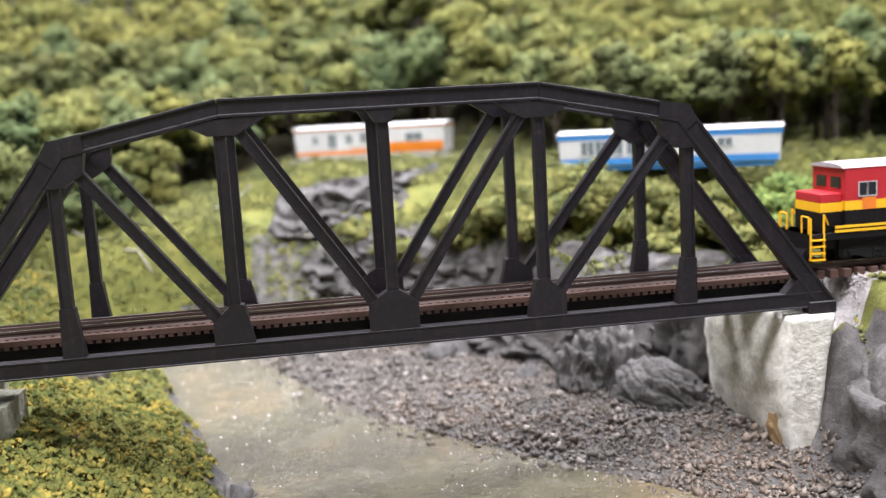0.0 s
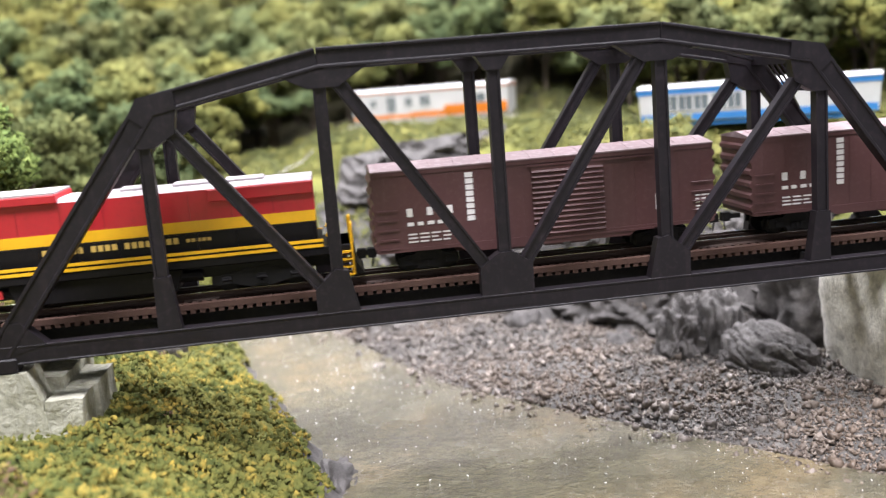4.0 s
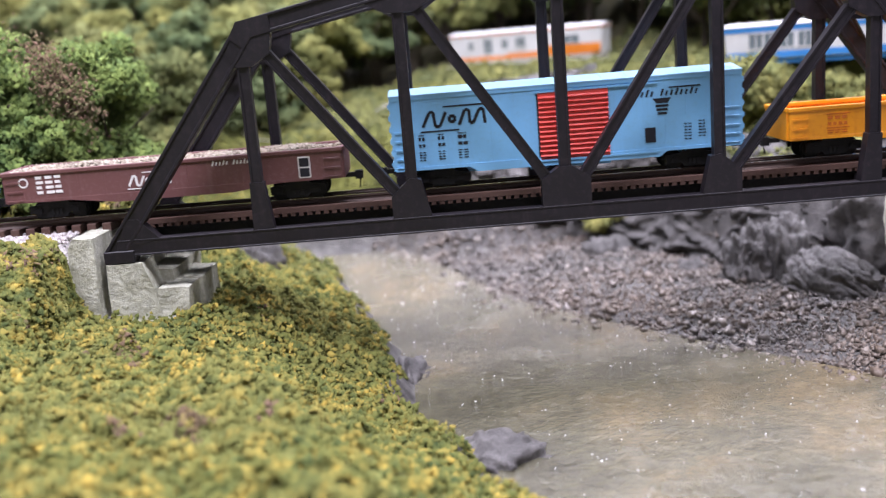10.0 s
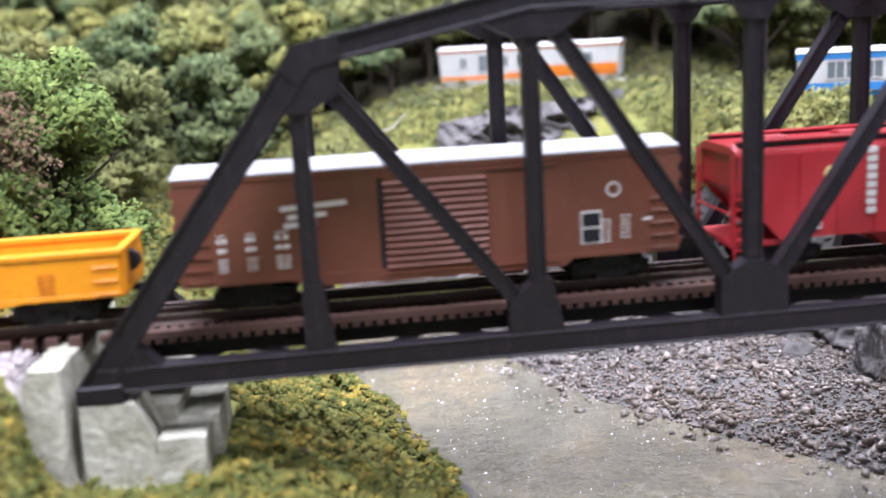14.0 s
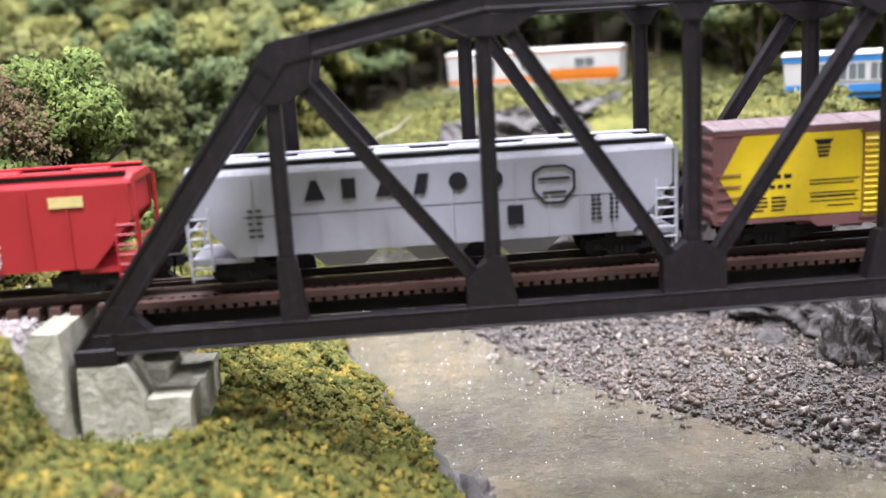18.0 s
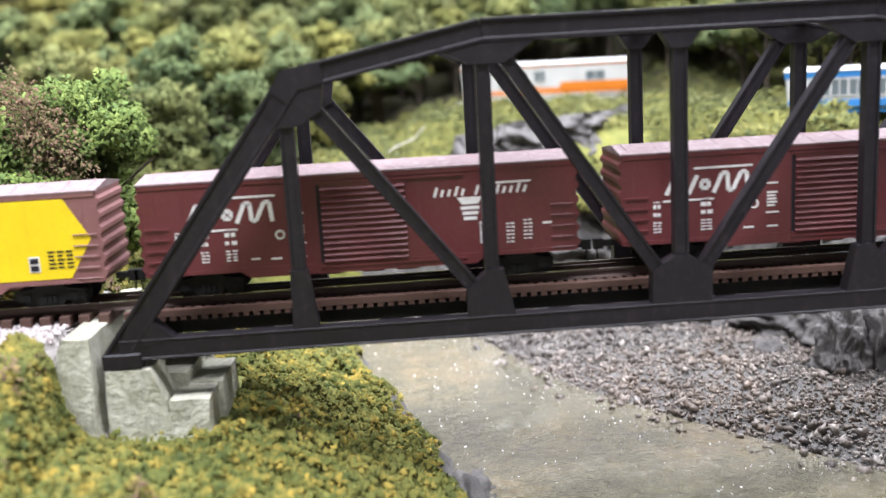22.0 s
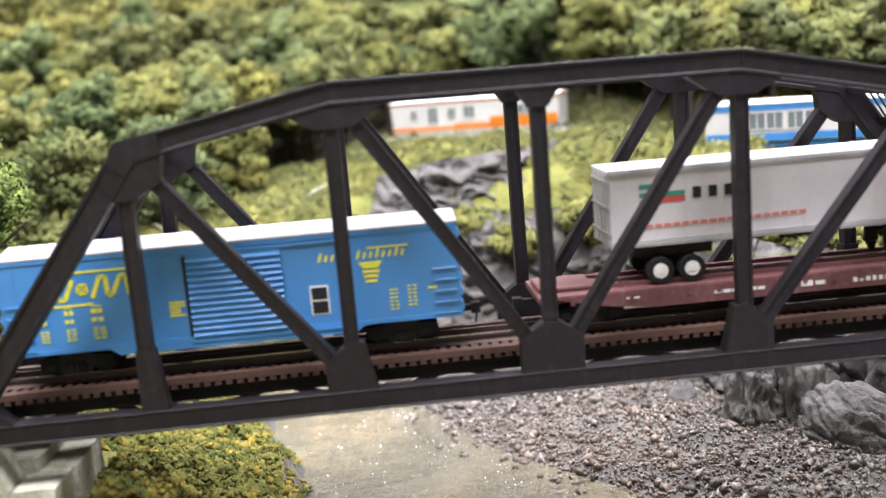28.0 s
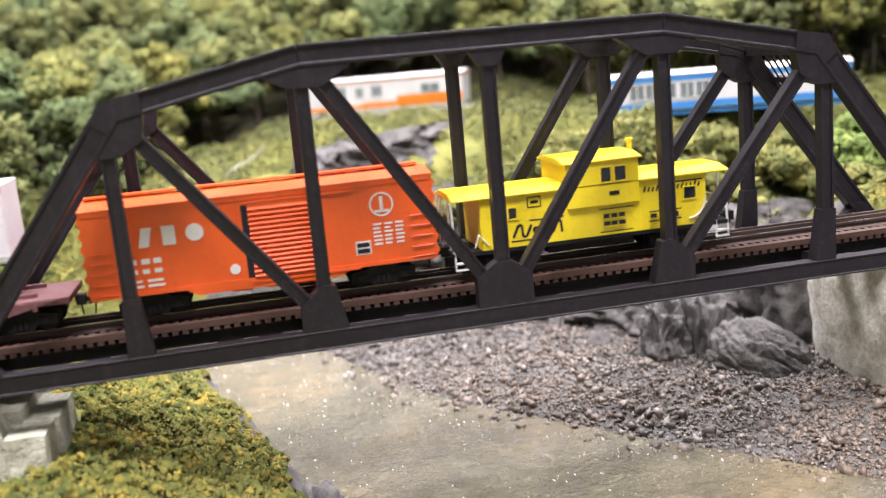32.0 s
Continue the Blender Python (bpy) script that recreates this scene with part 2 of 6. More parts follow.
def foam(name, colours, patch, spread=35, rough=0.95, per_object=0.0, clump=0.0, spec=0.12, sheer=0.0):
    """Ground foam and leaves: every lump its own shade, in clumps, drifting over larger patches."""
    m, nt, b = nodes_of(name)
    g = nt.nodes.new("ShaderNodeNewGeometry")
    pick = g.outputs["Random Per Island"]
    if clump:
        cl = noise_node(nt, clump, 2, 0.5)
        wide = nt.nodes.new("ShaderNodeMapRange")
        wide.inputs["From Min"].default_value, wide.inputs["From Max"].default_value = 0.34, 0.66
        nt.links.new(cl.outputs["Fac"], wide.inputs["Value"])
        both = nt.nodes.new("ShaderNodeMath")
        both.operation = "MULTIPLY_ADD"
        both.inputs[1].default_value = 0.62
        nt.links.new(wide.outputs["Result"], both.inputs[0])
        part_of = nt.nodes.new("ShaderNodeMath")
        part_of.operation = "MULTIPLY"
        part_of.inputs[1].default_value = 0.38
        nt.links.new(pick, part_of.inputs[0])
        nt.links.new(part_of.outputs[0], both.inputs[2])
        pick = both.outputs[0]
    stops = [(i / max(1, len(colours) - 1), c) for i, c in enumerate(colours)]
    base = ramp(nt, pick, stops)
    drift = noise_node(nt, spread, 3)
    dr = ramp(nt, drift.outputs["Fac"], [(0.42, (0, 0, 0)), (0.66, (0.6, 0.6, 0.6))])
    col = mix(nt, dr.outputs["Color"], base.outputs["Color"], patch)
    if per_object:
        info = nt.nodes.new("ShaderNodeObjectInfo")
        tint = ramp(nt, info.outputs["Random"], [(0.0, (0.84, 1.0, 0.88)), (0.25, (0.96, 1.04, 0.92)), (0.55, (1.52, 1.34, 0.78)), (0.8, (1.25, 1.17, 0.85)), (1.0, (0.90, 0.88, 0.76))])
        col = mix(nt, per_object, col, tint.outputs["Color"], "MULTIPLY")
    nt.links.new(col, b.inputs["Base Color"])
    b.inputs["Roughness"].default_value = rough
    b.inputs["Specular IOR Level"].default_value = spec
    fine = noise_node(nt, 1600, 3)
    bump(nt, b, fine.outputs["Fac"], 0.8, 0.0003)
    if sheer:
        tr, both = nt.nodes.new("ShaderNodeBsdfTranslucent"), nt.nodes.new("ShaderNodeMixShader")
        nt.links.new(col, tr.inputs["Color"])
        both.inputs[0].default_value = sheer
        nt.links.new(b.outputs[0], both.inputs[1])
        nt.links.new(tr.outputs[0], both.inputs[2])
        nt.links.new(both.outputs[0], nt.nodes["Material Output"].inputs["Surface"])
    return m


def mineral(name, stops, scale=120, rough=0.85, relief=0.0008, fine_scale=900, coords="Object"):
    m, nt, b = nodes_of(name)
    big, fine = noise_node(nt, scale, 6, 0.62, coords), noise_node(nt, fine_scale, 4, 0.7, coords)
    a = ramp(nt, big.outputs["Fac"], stops)
    f = ramp(nt, fine.outputs["Fac"], [(0.3, (0.7, 0.7, 0.7)), (0.7, (1.25, 1.25, 1.25))])
    nt.links.new(mix(nt, 1.0, a.outputs["Color"], f.outputs["Color"], "MULTIPLY"), b.inputs["Base Color"])
    b.inputs["Roughness"].default_value = rough
    add = nt.nodes.new("ShaderNodeMath")
    nt.links.new(big.outputs["Fac"], add.inputs[0])
    nt.links.new(fine.outputs["Fac"], add.inputs[1])
    bump(nt, b, add.outputs[0], 0.6, relief)
    return m


def water_material():
    m, nt, b = nodes_of("resin_water")
    bed, silt = noise_node(nt, 22, 5), noise_node(nt, 240, 5, 0.7)
    c = ramp(nt, bed.outputs["Fac"], [(0.3, (0.061, 0.056, 0.036)), (0.45, (0.099, 0.091, 0.058)), (0.55, (0.128, 0.114, 0.072)), (0.7, (0.196, 0.155, 0.088))])
    f = ramp(nt, silt.outputs["Fac"], [(0.3, (0.75, 0.75, 0.75)), (0.7, (1.2, 1.2, 1.2))])
    nt.links.new(mix(nt, 1.0, c.outputs["Color"], f.outputs["Color"], "MULTIPLY"), b.inputs["Base Color"])
    cloudy = noise_node(nt, 40, 4)
    rr = ramp(nt, cloudy.outputs["Fac"], [(0.35, (0.09, 0.09, 0.09)), (0.65, (0.30, 0.30, 0.30))])
    nt.links.new(rr.outputs["Color"], b.inputs["Roughness"])
    b.inputs["Specular IOR Level"].default_value = 0.64
    rip, tiny = noise_node(nt, 75, 7, 0.7), noise_node(nt, 560, 3, 0.7)
    add = nt.nodes.new("ShaderNodeMath")
    add.operation = "MULTIPLY_ADD"
    add.inputs[1].default_value = 0.27
    nt.links.new(tiny.outputs["Fac"], add.inputs[0])
    nt.links.new(rip.outputs["Fac"], add.inputs[2])
    bump(nt, b, add.outputs[0], 0.85, 0.0036)
    return m


BRIDGE = paint("bridge_black", (0.0098, 0.0080, 0.0105), 0.46, (0.042, 0.030, 0.036), 0.35, grain=700, spec=0.30)
BLACK = paint("black_plastic", (0.0095, 0.0092, 0.010), 0.6, (0.04, 0.035, 0.03), 0.3, spec=0.22)
TIE = paint("tie_brown", (0.082, 0.045, 0.034), 0.65, (0.038, 0.025, 0.02), 0.5, streak=False, spec=0.3)
RAILSIDE = paint("rail_rust", (0.085, 0.055, 0.045), 0.55, (0.04, 0.03, 0.025), 0.4, 0.3, streak=False)
STEEL = paint("rail_steel", (0.62, 0.60, 0.58), 0.22, (0.25, 0.22, 0.2), 0.3, 1.0, streak=False)
GLASS = paint("dark_glass", (0.015, 0.017, 0.02), 0.12, wear=0.05, streak=False)
GREYGLASS = paint("grey_glass", (0.16, 0.19, 0.20), 0.15, wear=0.1, streak=False)
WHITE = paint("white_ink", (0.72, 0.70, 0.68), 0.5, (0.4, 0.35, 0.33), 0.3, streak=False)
INK = paint("dark_ink", (0.014, 0.014, 0.020), 0.55, wear=0.10, streak=False, spec=0.25)
CONCRETE = mineral("cast_plaster", [(0.3, (0.304, 0.296, 0.220)), (0.48, (0.432, 0.423, 0.339)), (0.7, (0.524, 0.514, 0.431))], 130, 0.9, 0.0012, 650)
def streaked(m, colour, amount, scale):
    """Rain streaks running down a mineral surface."""
    nt = m.node_tree
    b = nt.nodes["Principled BSDF"]
    old = b.inputs["Base Color"].links[0].from_socket
    tc, mp, st = nt.nodes.new("ShaderNodeTexCoord"), nt.nodes.new("ShaderNodeMapping"), nt.nodes.new("ShaderNodeTexNoise")
    mp.inputs["Scale"].default_value = scale
    st.inputs["Scale"].default_value, st.inputs["Detail"].default_value = 1.0, 4
    nt.links.new(tc.outputs["Object"], mp.inputs["Vector"])
    nt.links.new(mp.outputs["Vector"], st.inputs["Vector"])
    r = ramp(nt, st.outputs["Fac"], [(0.50, (0, 0, 0)), (0.72, (amount,) * 3)])
    nt.links.new(mix(nt, r.outputs["Color"], old, colour), b.inputs["Base Color"])
    return m


PIER = mineral("rough_plaster", [(0.30, (0.55, 0.52, 0.44)), (0.48, (0.68, 0.655, 0.58)), (0.72, (0.76, 0.74, 0.68))], 45, 0.85, 0.0009, 420)
streaked(PIER, (0.40, 0.37, 0.28), 0.5, (70, 70, 12))
streaked(CONCRETE, (0.26, 0.25, 0.17), 0.45, (140, 140, 30))
RUST = mineral("ochre_stain", [(0.3, (0.20, 0.12, 0.05)), (0.7, (0.34, 0.24, 0.13))], 120, 0.95, 0.0004)
ROCK = mineral("grey_rock", [(0.30, (0.048, 0.044, 0.041)), (0.5, (0.089, 0.081, 0.077)), (0.72, (0.157, 0.145, 0.137))], 170, 0.74, 0.0011, 1000)
GRAVEL = mineral("gravel_bed", [(0.3, (0.05, 0.046, 0.042)), (0.52, (0.10, 0.093, 0.085)), (0.7, (0.18, 0.168, 0.152))], 160, 0.7, 0.0016, 700)
SOIL = mineral("soil_and_turf", [(0.3, (0.09, 0.10, 0.02)), (0.5, (0.16, 0.165, 0.035)), (0.7, (0.24, 0.22, 0.05))], 70, 0.95, 0.0012)
BALLAST = mineral("ballast", [(0.3, (0.36, 0.325, 0.315)), (0.5, (0.47, 0.435, 0.425)), (0.7, (0.57, 0.54, 0.53))], 300, 0.9, 0.0010, 1100)
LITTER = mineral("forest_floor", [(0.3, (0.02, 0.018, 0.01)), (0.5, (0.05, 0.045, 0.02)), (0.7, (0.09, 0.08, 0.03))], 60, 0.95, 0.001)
WATER = water_material()
TURF = foam("ground_foam", [(0.039, 0.056, 0.020), (0.074, 0.088, 0.025), (0.122, 0.125, 0.032), (0.218, 0.177, 0.040), (0.410, 0.290, 0.056)], (0.144, 0.137, 0.039), 38, clump=215, sheer=0.12)
TURF_DRY = foam("dry_foam", [(0.090, 0.095, 0.030), (0.085, 0.056, 0.036), (0.125, 0.085, 0.050), (0.19, 0.15, 0.05), (0.30, 0.24, 0.06)], (0.17, 0.105, 0.080), 60, clump=330, sheer=0.12)
BUSHES = foam("bush_foam", [(0.066, 0.086, 0.040), (0.128, 0.144, 0.050), (0.21, 0.206, 0.066), (0.31, 0.278, 0.088)], (0.235, 0.215, 0.07), 30, clump=150, sheer=0.12)
HILL = foam("hill_foam", [(0.052, 0.064, 0.030), (0.105, 0.116, 0.042), (0.175, 0.176, 0.056), (0.27, 0.245, 0.072)], (0.135, 0.140, 0.060), 22, clump=75, sheer=0.12)
LEAVES = foam("tree_foam", [(0.064, 0.086, 0.047), (0.100, 0.123, 0.061), (0.142, 0.160, 0.076), (0.192, 0.196, 0.090)], (0.192, 0.185, 0.080), 14, per_object=0.9, clump=90, sheer=0.12)
FRESH = foam("fresh_leaves", [(0.067, 0.103, 0.038), (0.121, 0.175, 0.052), (0.190, 0.251, 0.067), (0.270, 0.331, 0.092)], (0.178, 0.221, 0.063), 30, clump=140, sheer=0.12)
RUSSET = foam("russet_leaves", [(0.096, 0.129, 0.044), (0.144, 0.091, 0.060), (0.187, 0.114, 0.076), (0.132, 0.134, 0.049), (0.157, 0.098, 0.066)], (0.163, 0.108, 0.070), 60, sheer=0.12)
DEADWOOD = mineral("dead_wood", [(0.3, (0.30, 0.28, 0.23)), (0.7, (0.46, 0.44, 0.38))], 300, 0.95, 0.0003)
BARK = mineral("bark", [(0.3, (0.03, 0.022, 0.015)), (0.7, (0.085, 0.065, 0.045))], 300, 0.95, 0.0006)
STONES = foam("loose_stones", [(0.034, 0.029, 0.025), (0.075, 0.065, 0.059), (0.119, 0.103, 0.091), (0.169, 0.148, 0.128), (0.305, 0.271, 0.239)], (0.226, 0.165, 0.119), 16, 0.40, spec=0.5)
BALLAST_STONES = foam("ballast_stones", [(0.34, 0.295, 0.285), (0.46, 0.42, 0.41), (0.58, 0.55, 0.545), (0.25, 0.20, 0.18)], (0.48, 0.435, 0.425), 60, 0.85)
LOAD = foam("crushed_stone", [(0.16, 0.13, 0.10), (0.30, 0.25, 0.20), (0.42, 0.37, 0.31), (0.24, 0.22, 0.15)], (0.33, 0.27, 0.20), 90, 0.9)
HALL_WALL = mineral("hall_wall", [(0.3, (0.46, 0.46, 0.455)), (0.7, (0.52, 0.52, 0.515))], 3, 0.9, 0.001)
HALL_FLOOR = mineral("hall_floor", [(0.3, (0.20, 0.19, 0.18)), (0.7, (0.26, 0.25, 0.24))], 5, 0.7, 0.001)

# ---------------------------------------------------------------- ground
def smooth(a, b, v):
    t = np.clip((v - a) / (b - a), 0, 1)
    return t * t * (3 - 2 * t)


def lumps(x, y, size, seed):
    """Soft random relief, -1 to 1."""
    r, out = np.random.RandomState(seed), 0.0
    for k in range(7):
        a, p = r.uniform(0, 2 * np.pi), r.uniform(0, 6.28)
        s = size * r.uniform(0.6, 1.6)
        out = out + np.sin((x * np.cos(a) + y * np.sin(a)) * 2 * np.pi / s + p)
    return out / 3.2


def left_bank(y):
    """x of the water's left edge."""
    return np.interp(y, (-330, -120, -64, -36, -12, 26, 89, 147, 202, 260), (40, 2, -26, -40, -47, -51, -66, -82, -120, -190)) + 2.5 * lumps(y, y * 0.4, 34, 91)


def right_bank(y):
    """x of the water's right edge."""
    return np.interp(y, (-330, -60, -23, 4, 22, 59, 92, 160, 200, 242, 300), (170, 112, 80, 57, 40, 8, -17, -45, -62, -95, -170))


TRACK_Y, RAIL_TOP = 21.0, 65.3


def bench(x, y):
    """Height of the wooded hillside and its terraces behind the line."""
    back = np.interp(x, (-400, -120, -30, 60, 110, 190, 420), (200, 250, 295, 270, 150, 118, 110))
    rise = np.interp(x, (-400, -120, -30, 40, 420), (64, 70, 86, 88, 86))
    z = rise * smooth(-150, 0, y - back) ** 0.9
    return z + 160 * smooth(20, 430, y - np.maximum(back + 45, 225 + 0.25 * np.abs(x)))


def ground_height(x, y):
    dl, dr = left_bank(y) - x, x - right_bank(y)
    bed = 5.0 - 2.0 * smooth(0, 20, np.minimum(-dl, -dr))
    left = 9 + 9 * smooth(-1, 9, dl) + 20 * smooth(6, 62, dl) + 6 * smooth(60, 150, dl) + 1.6 * lumps(x, y, 40, 3) * smooth(2, 30, dl)
    left = left + 13 * smooth(50, 75, dl) * smooth(-60, -10, y) * smooth(-134, -141, x)
    right = 8 + 6 * smooth(-3, 70, dr) + 0.8 * lumps(x, y, 22, 5) * smooth(4, 30, dr)
    cliff_y = np.interp(x, (-110, -60, -20, 20, 44, 60, 74, 90, 108, 130), (275, 236, 202, 180, 156, 132, 112, 93, 81, 71)) + 5 * lumps(x, x * 0.3, 60, 9)
    top = np.interp(x, (-95, -62, -40, -8), (26, 38, 50, 56)) + 5 * lumps(x, y, 70, 11)
    right = np.maximum(right, right + (top - right) * smooth(-8, 20, y - cliff_y) * smooth(-95, -60, x))
    z = np.where(dl > 0, left, np.where(dr > 0, right, bed))
    z = np.where((dl <= 0) & (dr <= 0), bed, z)
    hill = bench(x, y) + 2.5 * lumps(x, y, 55, 21)
    far = smooth(95, 190, y) * np.maximum(smooth(-4, 25, np.maximum(dl, dr)), smooth(185, 235, y))
    z = np.where(y > 95, np.maximum(z, hill * far), z)
    # embankments of the line
    off = np.abs(y - TRACK_Y)
    end = np.maximum(smooth(-134, -139, x), smooth(134, 142, x))
    bank = 61.0 - 42 * smooth(26, 100, np.where(y < TRACK_Y, off, off * 0.6))
    z = np.where(end > 0, np.maximum(z, z + (bank - z) * end), z)
    # rock shelf by the far pier
    knoll = 38 * smooth(116, 134, x) * smooth(-75, -8, y) * smooth(60, 20, y)
    return np.maximum(z, 8 + knoll * (1 + 0.12 * lumps(x, y, 25, 31)))


def axis(lo, a, b, hi, step, coarse):
    return np.concatenate([np.arange(lo, a, coarse), np.arange(a, b, step), np.arange(b, hi + 1, coarse)])


def build_ground():
    gx, gy = axis(-2400, -300, 330, 2400, 2.5, 60), axis(-420, -180, 330, 980, 2.5, 12)
    xx, yy = np.meshgrid(gx, gy)
    zz = ground_height(xx, yy)
    w, h = len(gx), len(gy)
    verts = np.stack([xx, yy, zz], -1).reshape(-1, 3)
    i = (np.arange(h - 1)[:, None] * w + np.arange(w - 1)[None]).ravel()
    me = fast_mesh("ground", verts, np.stack([i, i + 1, i + w + 1, i + w], 1), SOIL)
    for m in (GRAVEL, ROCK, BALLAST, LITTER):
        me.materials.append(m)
    cx, cy, cz = verts[i, 0] + 1.2, verts[i, 1] + 1.2, verts[i, 2]
    slope = np.abs(np.gradient(zz, gy, axis=0))[:-1, :-1].ravel()
    dr, dl = cx - right_bank(cy), left_bank(cy) - cx
    kind = np.zeros(len(i), np.int32)
    kind[(dr > -12) & (cy < 240) & (cz < 27)] = 1
    kind[(dl < 4) & (dr < 4) & (cz < 15)] = 1
    kind[(slope > 0.55) & (cz > 12) & (cz < 60) & (cx > -48)] = 2
    kind[(cx > 112) & (cy < 5) & (cz < 45)] = 2
    kind[(dl > 0) & (dl < 7) & (cy < 190)] = 2
    kind[((cx < -129) & (np.abs(cy - TRACK_Y) < 24)) | ((cx > 134) & (np.abs(cy - TRACK_Y) < 15))] = 3
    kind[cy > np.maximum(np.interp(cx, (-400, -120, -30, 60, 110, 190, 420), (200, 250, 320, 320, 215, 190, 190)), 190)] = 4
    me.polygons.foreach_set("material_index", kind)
    me.polygons.foreach_set("use_smooth", np.ones(len(i), bool))
    tagged(new("ground", me), "modelled valley ground with turf, gravel and rock", "ground", kind="structure")
    wv, wf = [], []
    ys = np.arange(-330, 262, 6.0)
    for k, y in enumerate(ys):
        for f in np.linspace(0, 1, 9):
            wv.append((left_bank(y) - 8 + f * (right_bank(y) - left_bank(y) + 16), y, 9.0))
    for k in range(len(ys) - 1):
        for j in range(8):
            a = k * 9 + j
            wf.append((a, a + 1, a + 10, a + 9))
    tagged(new("water", fast_mesh("water", wv, wf, WATER)), "murky green-brown river of clear glossy resin", "river", kind="structure")


def build_hall():
    for name, b in (("floor", (-3200, 3200, -2600, 3200, -920, -900)), ("wall_north", (-3200, 3200, 3200, 3260, -900, 1700)), ("wall_south", (-3200, 3200, -2660, -2600, -900, 1700)),
                    ("wall_east", (3200, 3260, -2600, 3200, -900, 1700)), ("wall_west", (-3260, -3200, -2600, 3200, -900, 1700)), ("ceiling", (-3200, 3200, -2600, 3200, 1700, 1760))):
        bm = bmesh.new()
        box(bm, *b)
        solid(name, bm, HALL_FLOOR if name == "floor" else HALL_WALL, "plain painted " + name.split("_")[0] + " of the exhibition hall", name.split("_")[0], kind="structure")
    bm = bmesh.new()
    box(bm, -2400, 2400, -425, 985, -900, -20)
    solid("layout_table", bm, HALL_FLOOR, "plain closed base under the model landscape", "table", kind="structure")


build_ground()
build_hall()


# ---------------------------------------------------------------- rocks
def crag(p, o):
    """Broken rock relief: ridges at four scales, 0 to about 1."""
    w = p + 0.5 * noise.noise_vector(p * 0.8 + o)
    out, amp = 0.0, 0.5
    for k in range(5):
        out += amp * (1 - abs(noise.noise(w + o * (k + 1)))) ** 2
        w, amp = w * 2.15, amp * 0.52
    return out


def rock_mesh(seed, sx, sy, sz, strata=0.0, sub=4, dip=(0.35, 0.2, 0.9), rugged=0.62):
    """A craggy block: flattened facets, ledges along the dip and sharp creases."""
    bm = bmesh.new()
    bmesh.ops.create_icosphere(bm, subdivisions=sub, radius=1.0)
    o = Vector((seed * 7.3, seed * 3.1, seed))
    dip = Vector(dip)
    for v in bm.verts:
        d = v.co.normalized()
        relief = crag(d * 1.5, o)
        if strata:
            w = d + 0.22 * noise.noise_vector(d * 2.1 + o)
            q = (w.dot(dip) * 4.5) % 1.0
            relief += strata * (q ** 0.6 if q < 0.82 else (1 - q) * 4.9)
        m = max(abs(d.x), abs(d.y), abs(d.z))
        c = d * (0.94 - 0.84 * rugged + rugged * relief) * (0.8 + 0.2 / m)
        v.co = Vector((c.x * sx, c.y * sy, c.z * sz))
    return bm


def rock(x, y, z, sx, sy, sz, seed, label, strata=0.0, rz=0, group="rock outcrops", sub=4, dip=(0.35, 0.2, 0.9), rugged=0.62):
    bm = rock_mesh(seed, sx, sy, sz, strata, sub, dip, rugged)
    ob = solid("rock_outcrop", bm, ROCK, label, "rock", group)
    for p in ob.data.polygons:
        p.use_smooth = True
    ob.matrix_basis = pose(x * MM, y * MM, z * MM, 0, 0, rz)


def rock_bluff(name, line, foot, heads, lean, depth, seed, label, step=1.1, grain=1.0):
    """A long broken rock face along a line of (x, y), from its foot to the heads at its points, leaning back."""
    pts = [Vector((x, y, 0)) for x, y in line]
    if isinstance(heads, (int, float)):
        heads = [heads] * len(pts)
    length = sum((b - a).length for a, b in zip(pts, pts[1:]))
    nu, nv = int(length / step), int((max(heads) - foot) * 1.3 / step)
    o = Vector((seed * 5.7, seed * 2.3, seed))
    verts = []
    for i in range(nu + 1):
        s = length * i / nu
        for k, (a, b) in enumerate(zip(pts, pts[1:])):
            if s <= (b - a).length + 1e-6:
                break
            s -= (b - a).length
        w = s / (b - a).length
        c, n = a.lerp(b, w), Vector(((b - a).y, -(b - a).x, 0)).normalized()
        head = heads[k] + (heads[k + 1] - heads[k]) * w
        if n.y > 0:
            n = -n
        end = min(1.0, 5.0 * min(i, nu - i) / nu)
        for j in range(nv + 1):
            f = j / nv
            p = c + Vector((0, 0, foot + (head - foot) * f))
            q = Vector((p.x, p.y, p.z * 1.5)) * 0.052 * grain
            bed = (p.z * 0.16 + p.x * 0.03 + 0.8 * noise.noise(p * 0.05 + o)) % 1.0
            out = depth * (crag(q, o) - 0.45) * 1.5 + depth * 0.22 * (bed if bed < 0.8 else (1 - bed) * 4) + 0.09 * depth * noise.noise(p * 0.9)
            top = 1 - max(0.0, f - 0.8) * 3.0
            p = p + n * (out * (0.35 + 0.65 * end) * top - lean * f - (1 - end) * depth * 1.2)
            p.z += 2.0 * noise.noise(p * 0.07 + o * 2)
            verts.append(p)
    i = (np.arange(nu)[:, None] * (nv + 1) + np.arange(nv)[None]).ravel()
    me = fast_mesh(name, [tuple(p) for p in verts], np.stack([i, i + 1, i + nv + 2, i + nv + 1], 1), ROCK)
    me.polygons.foreach_set("use_smooth", np.ones(len(i), bool))
    tagged(new(name, me), label, "rock", "rock outcrops")


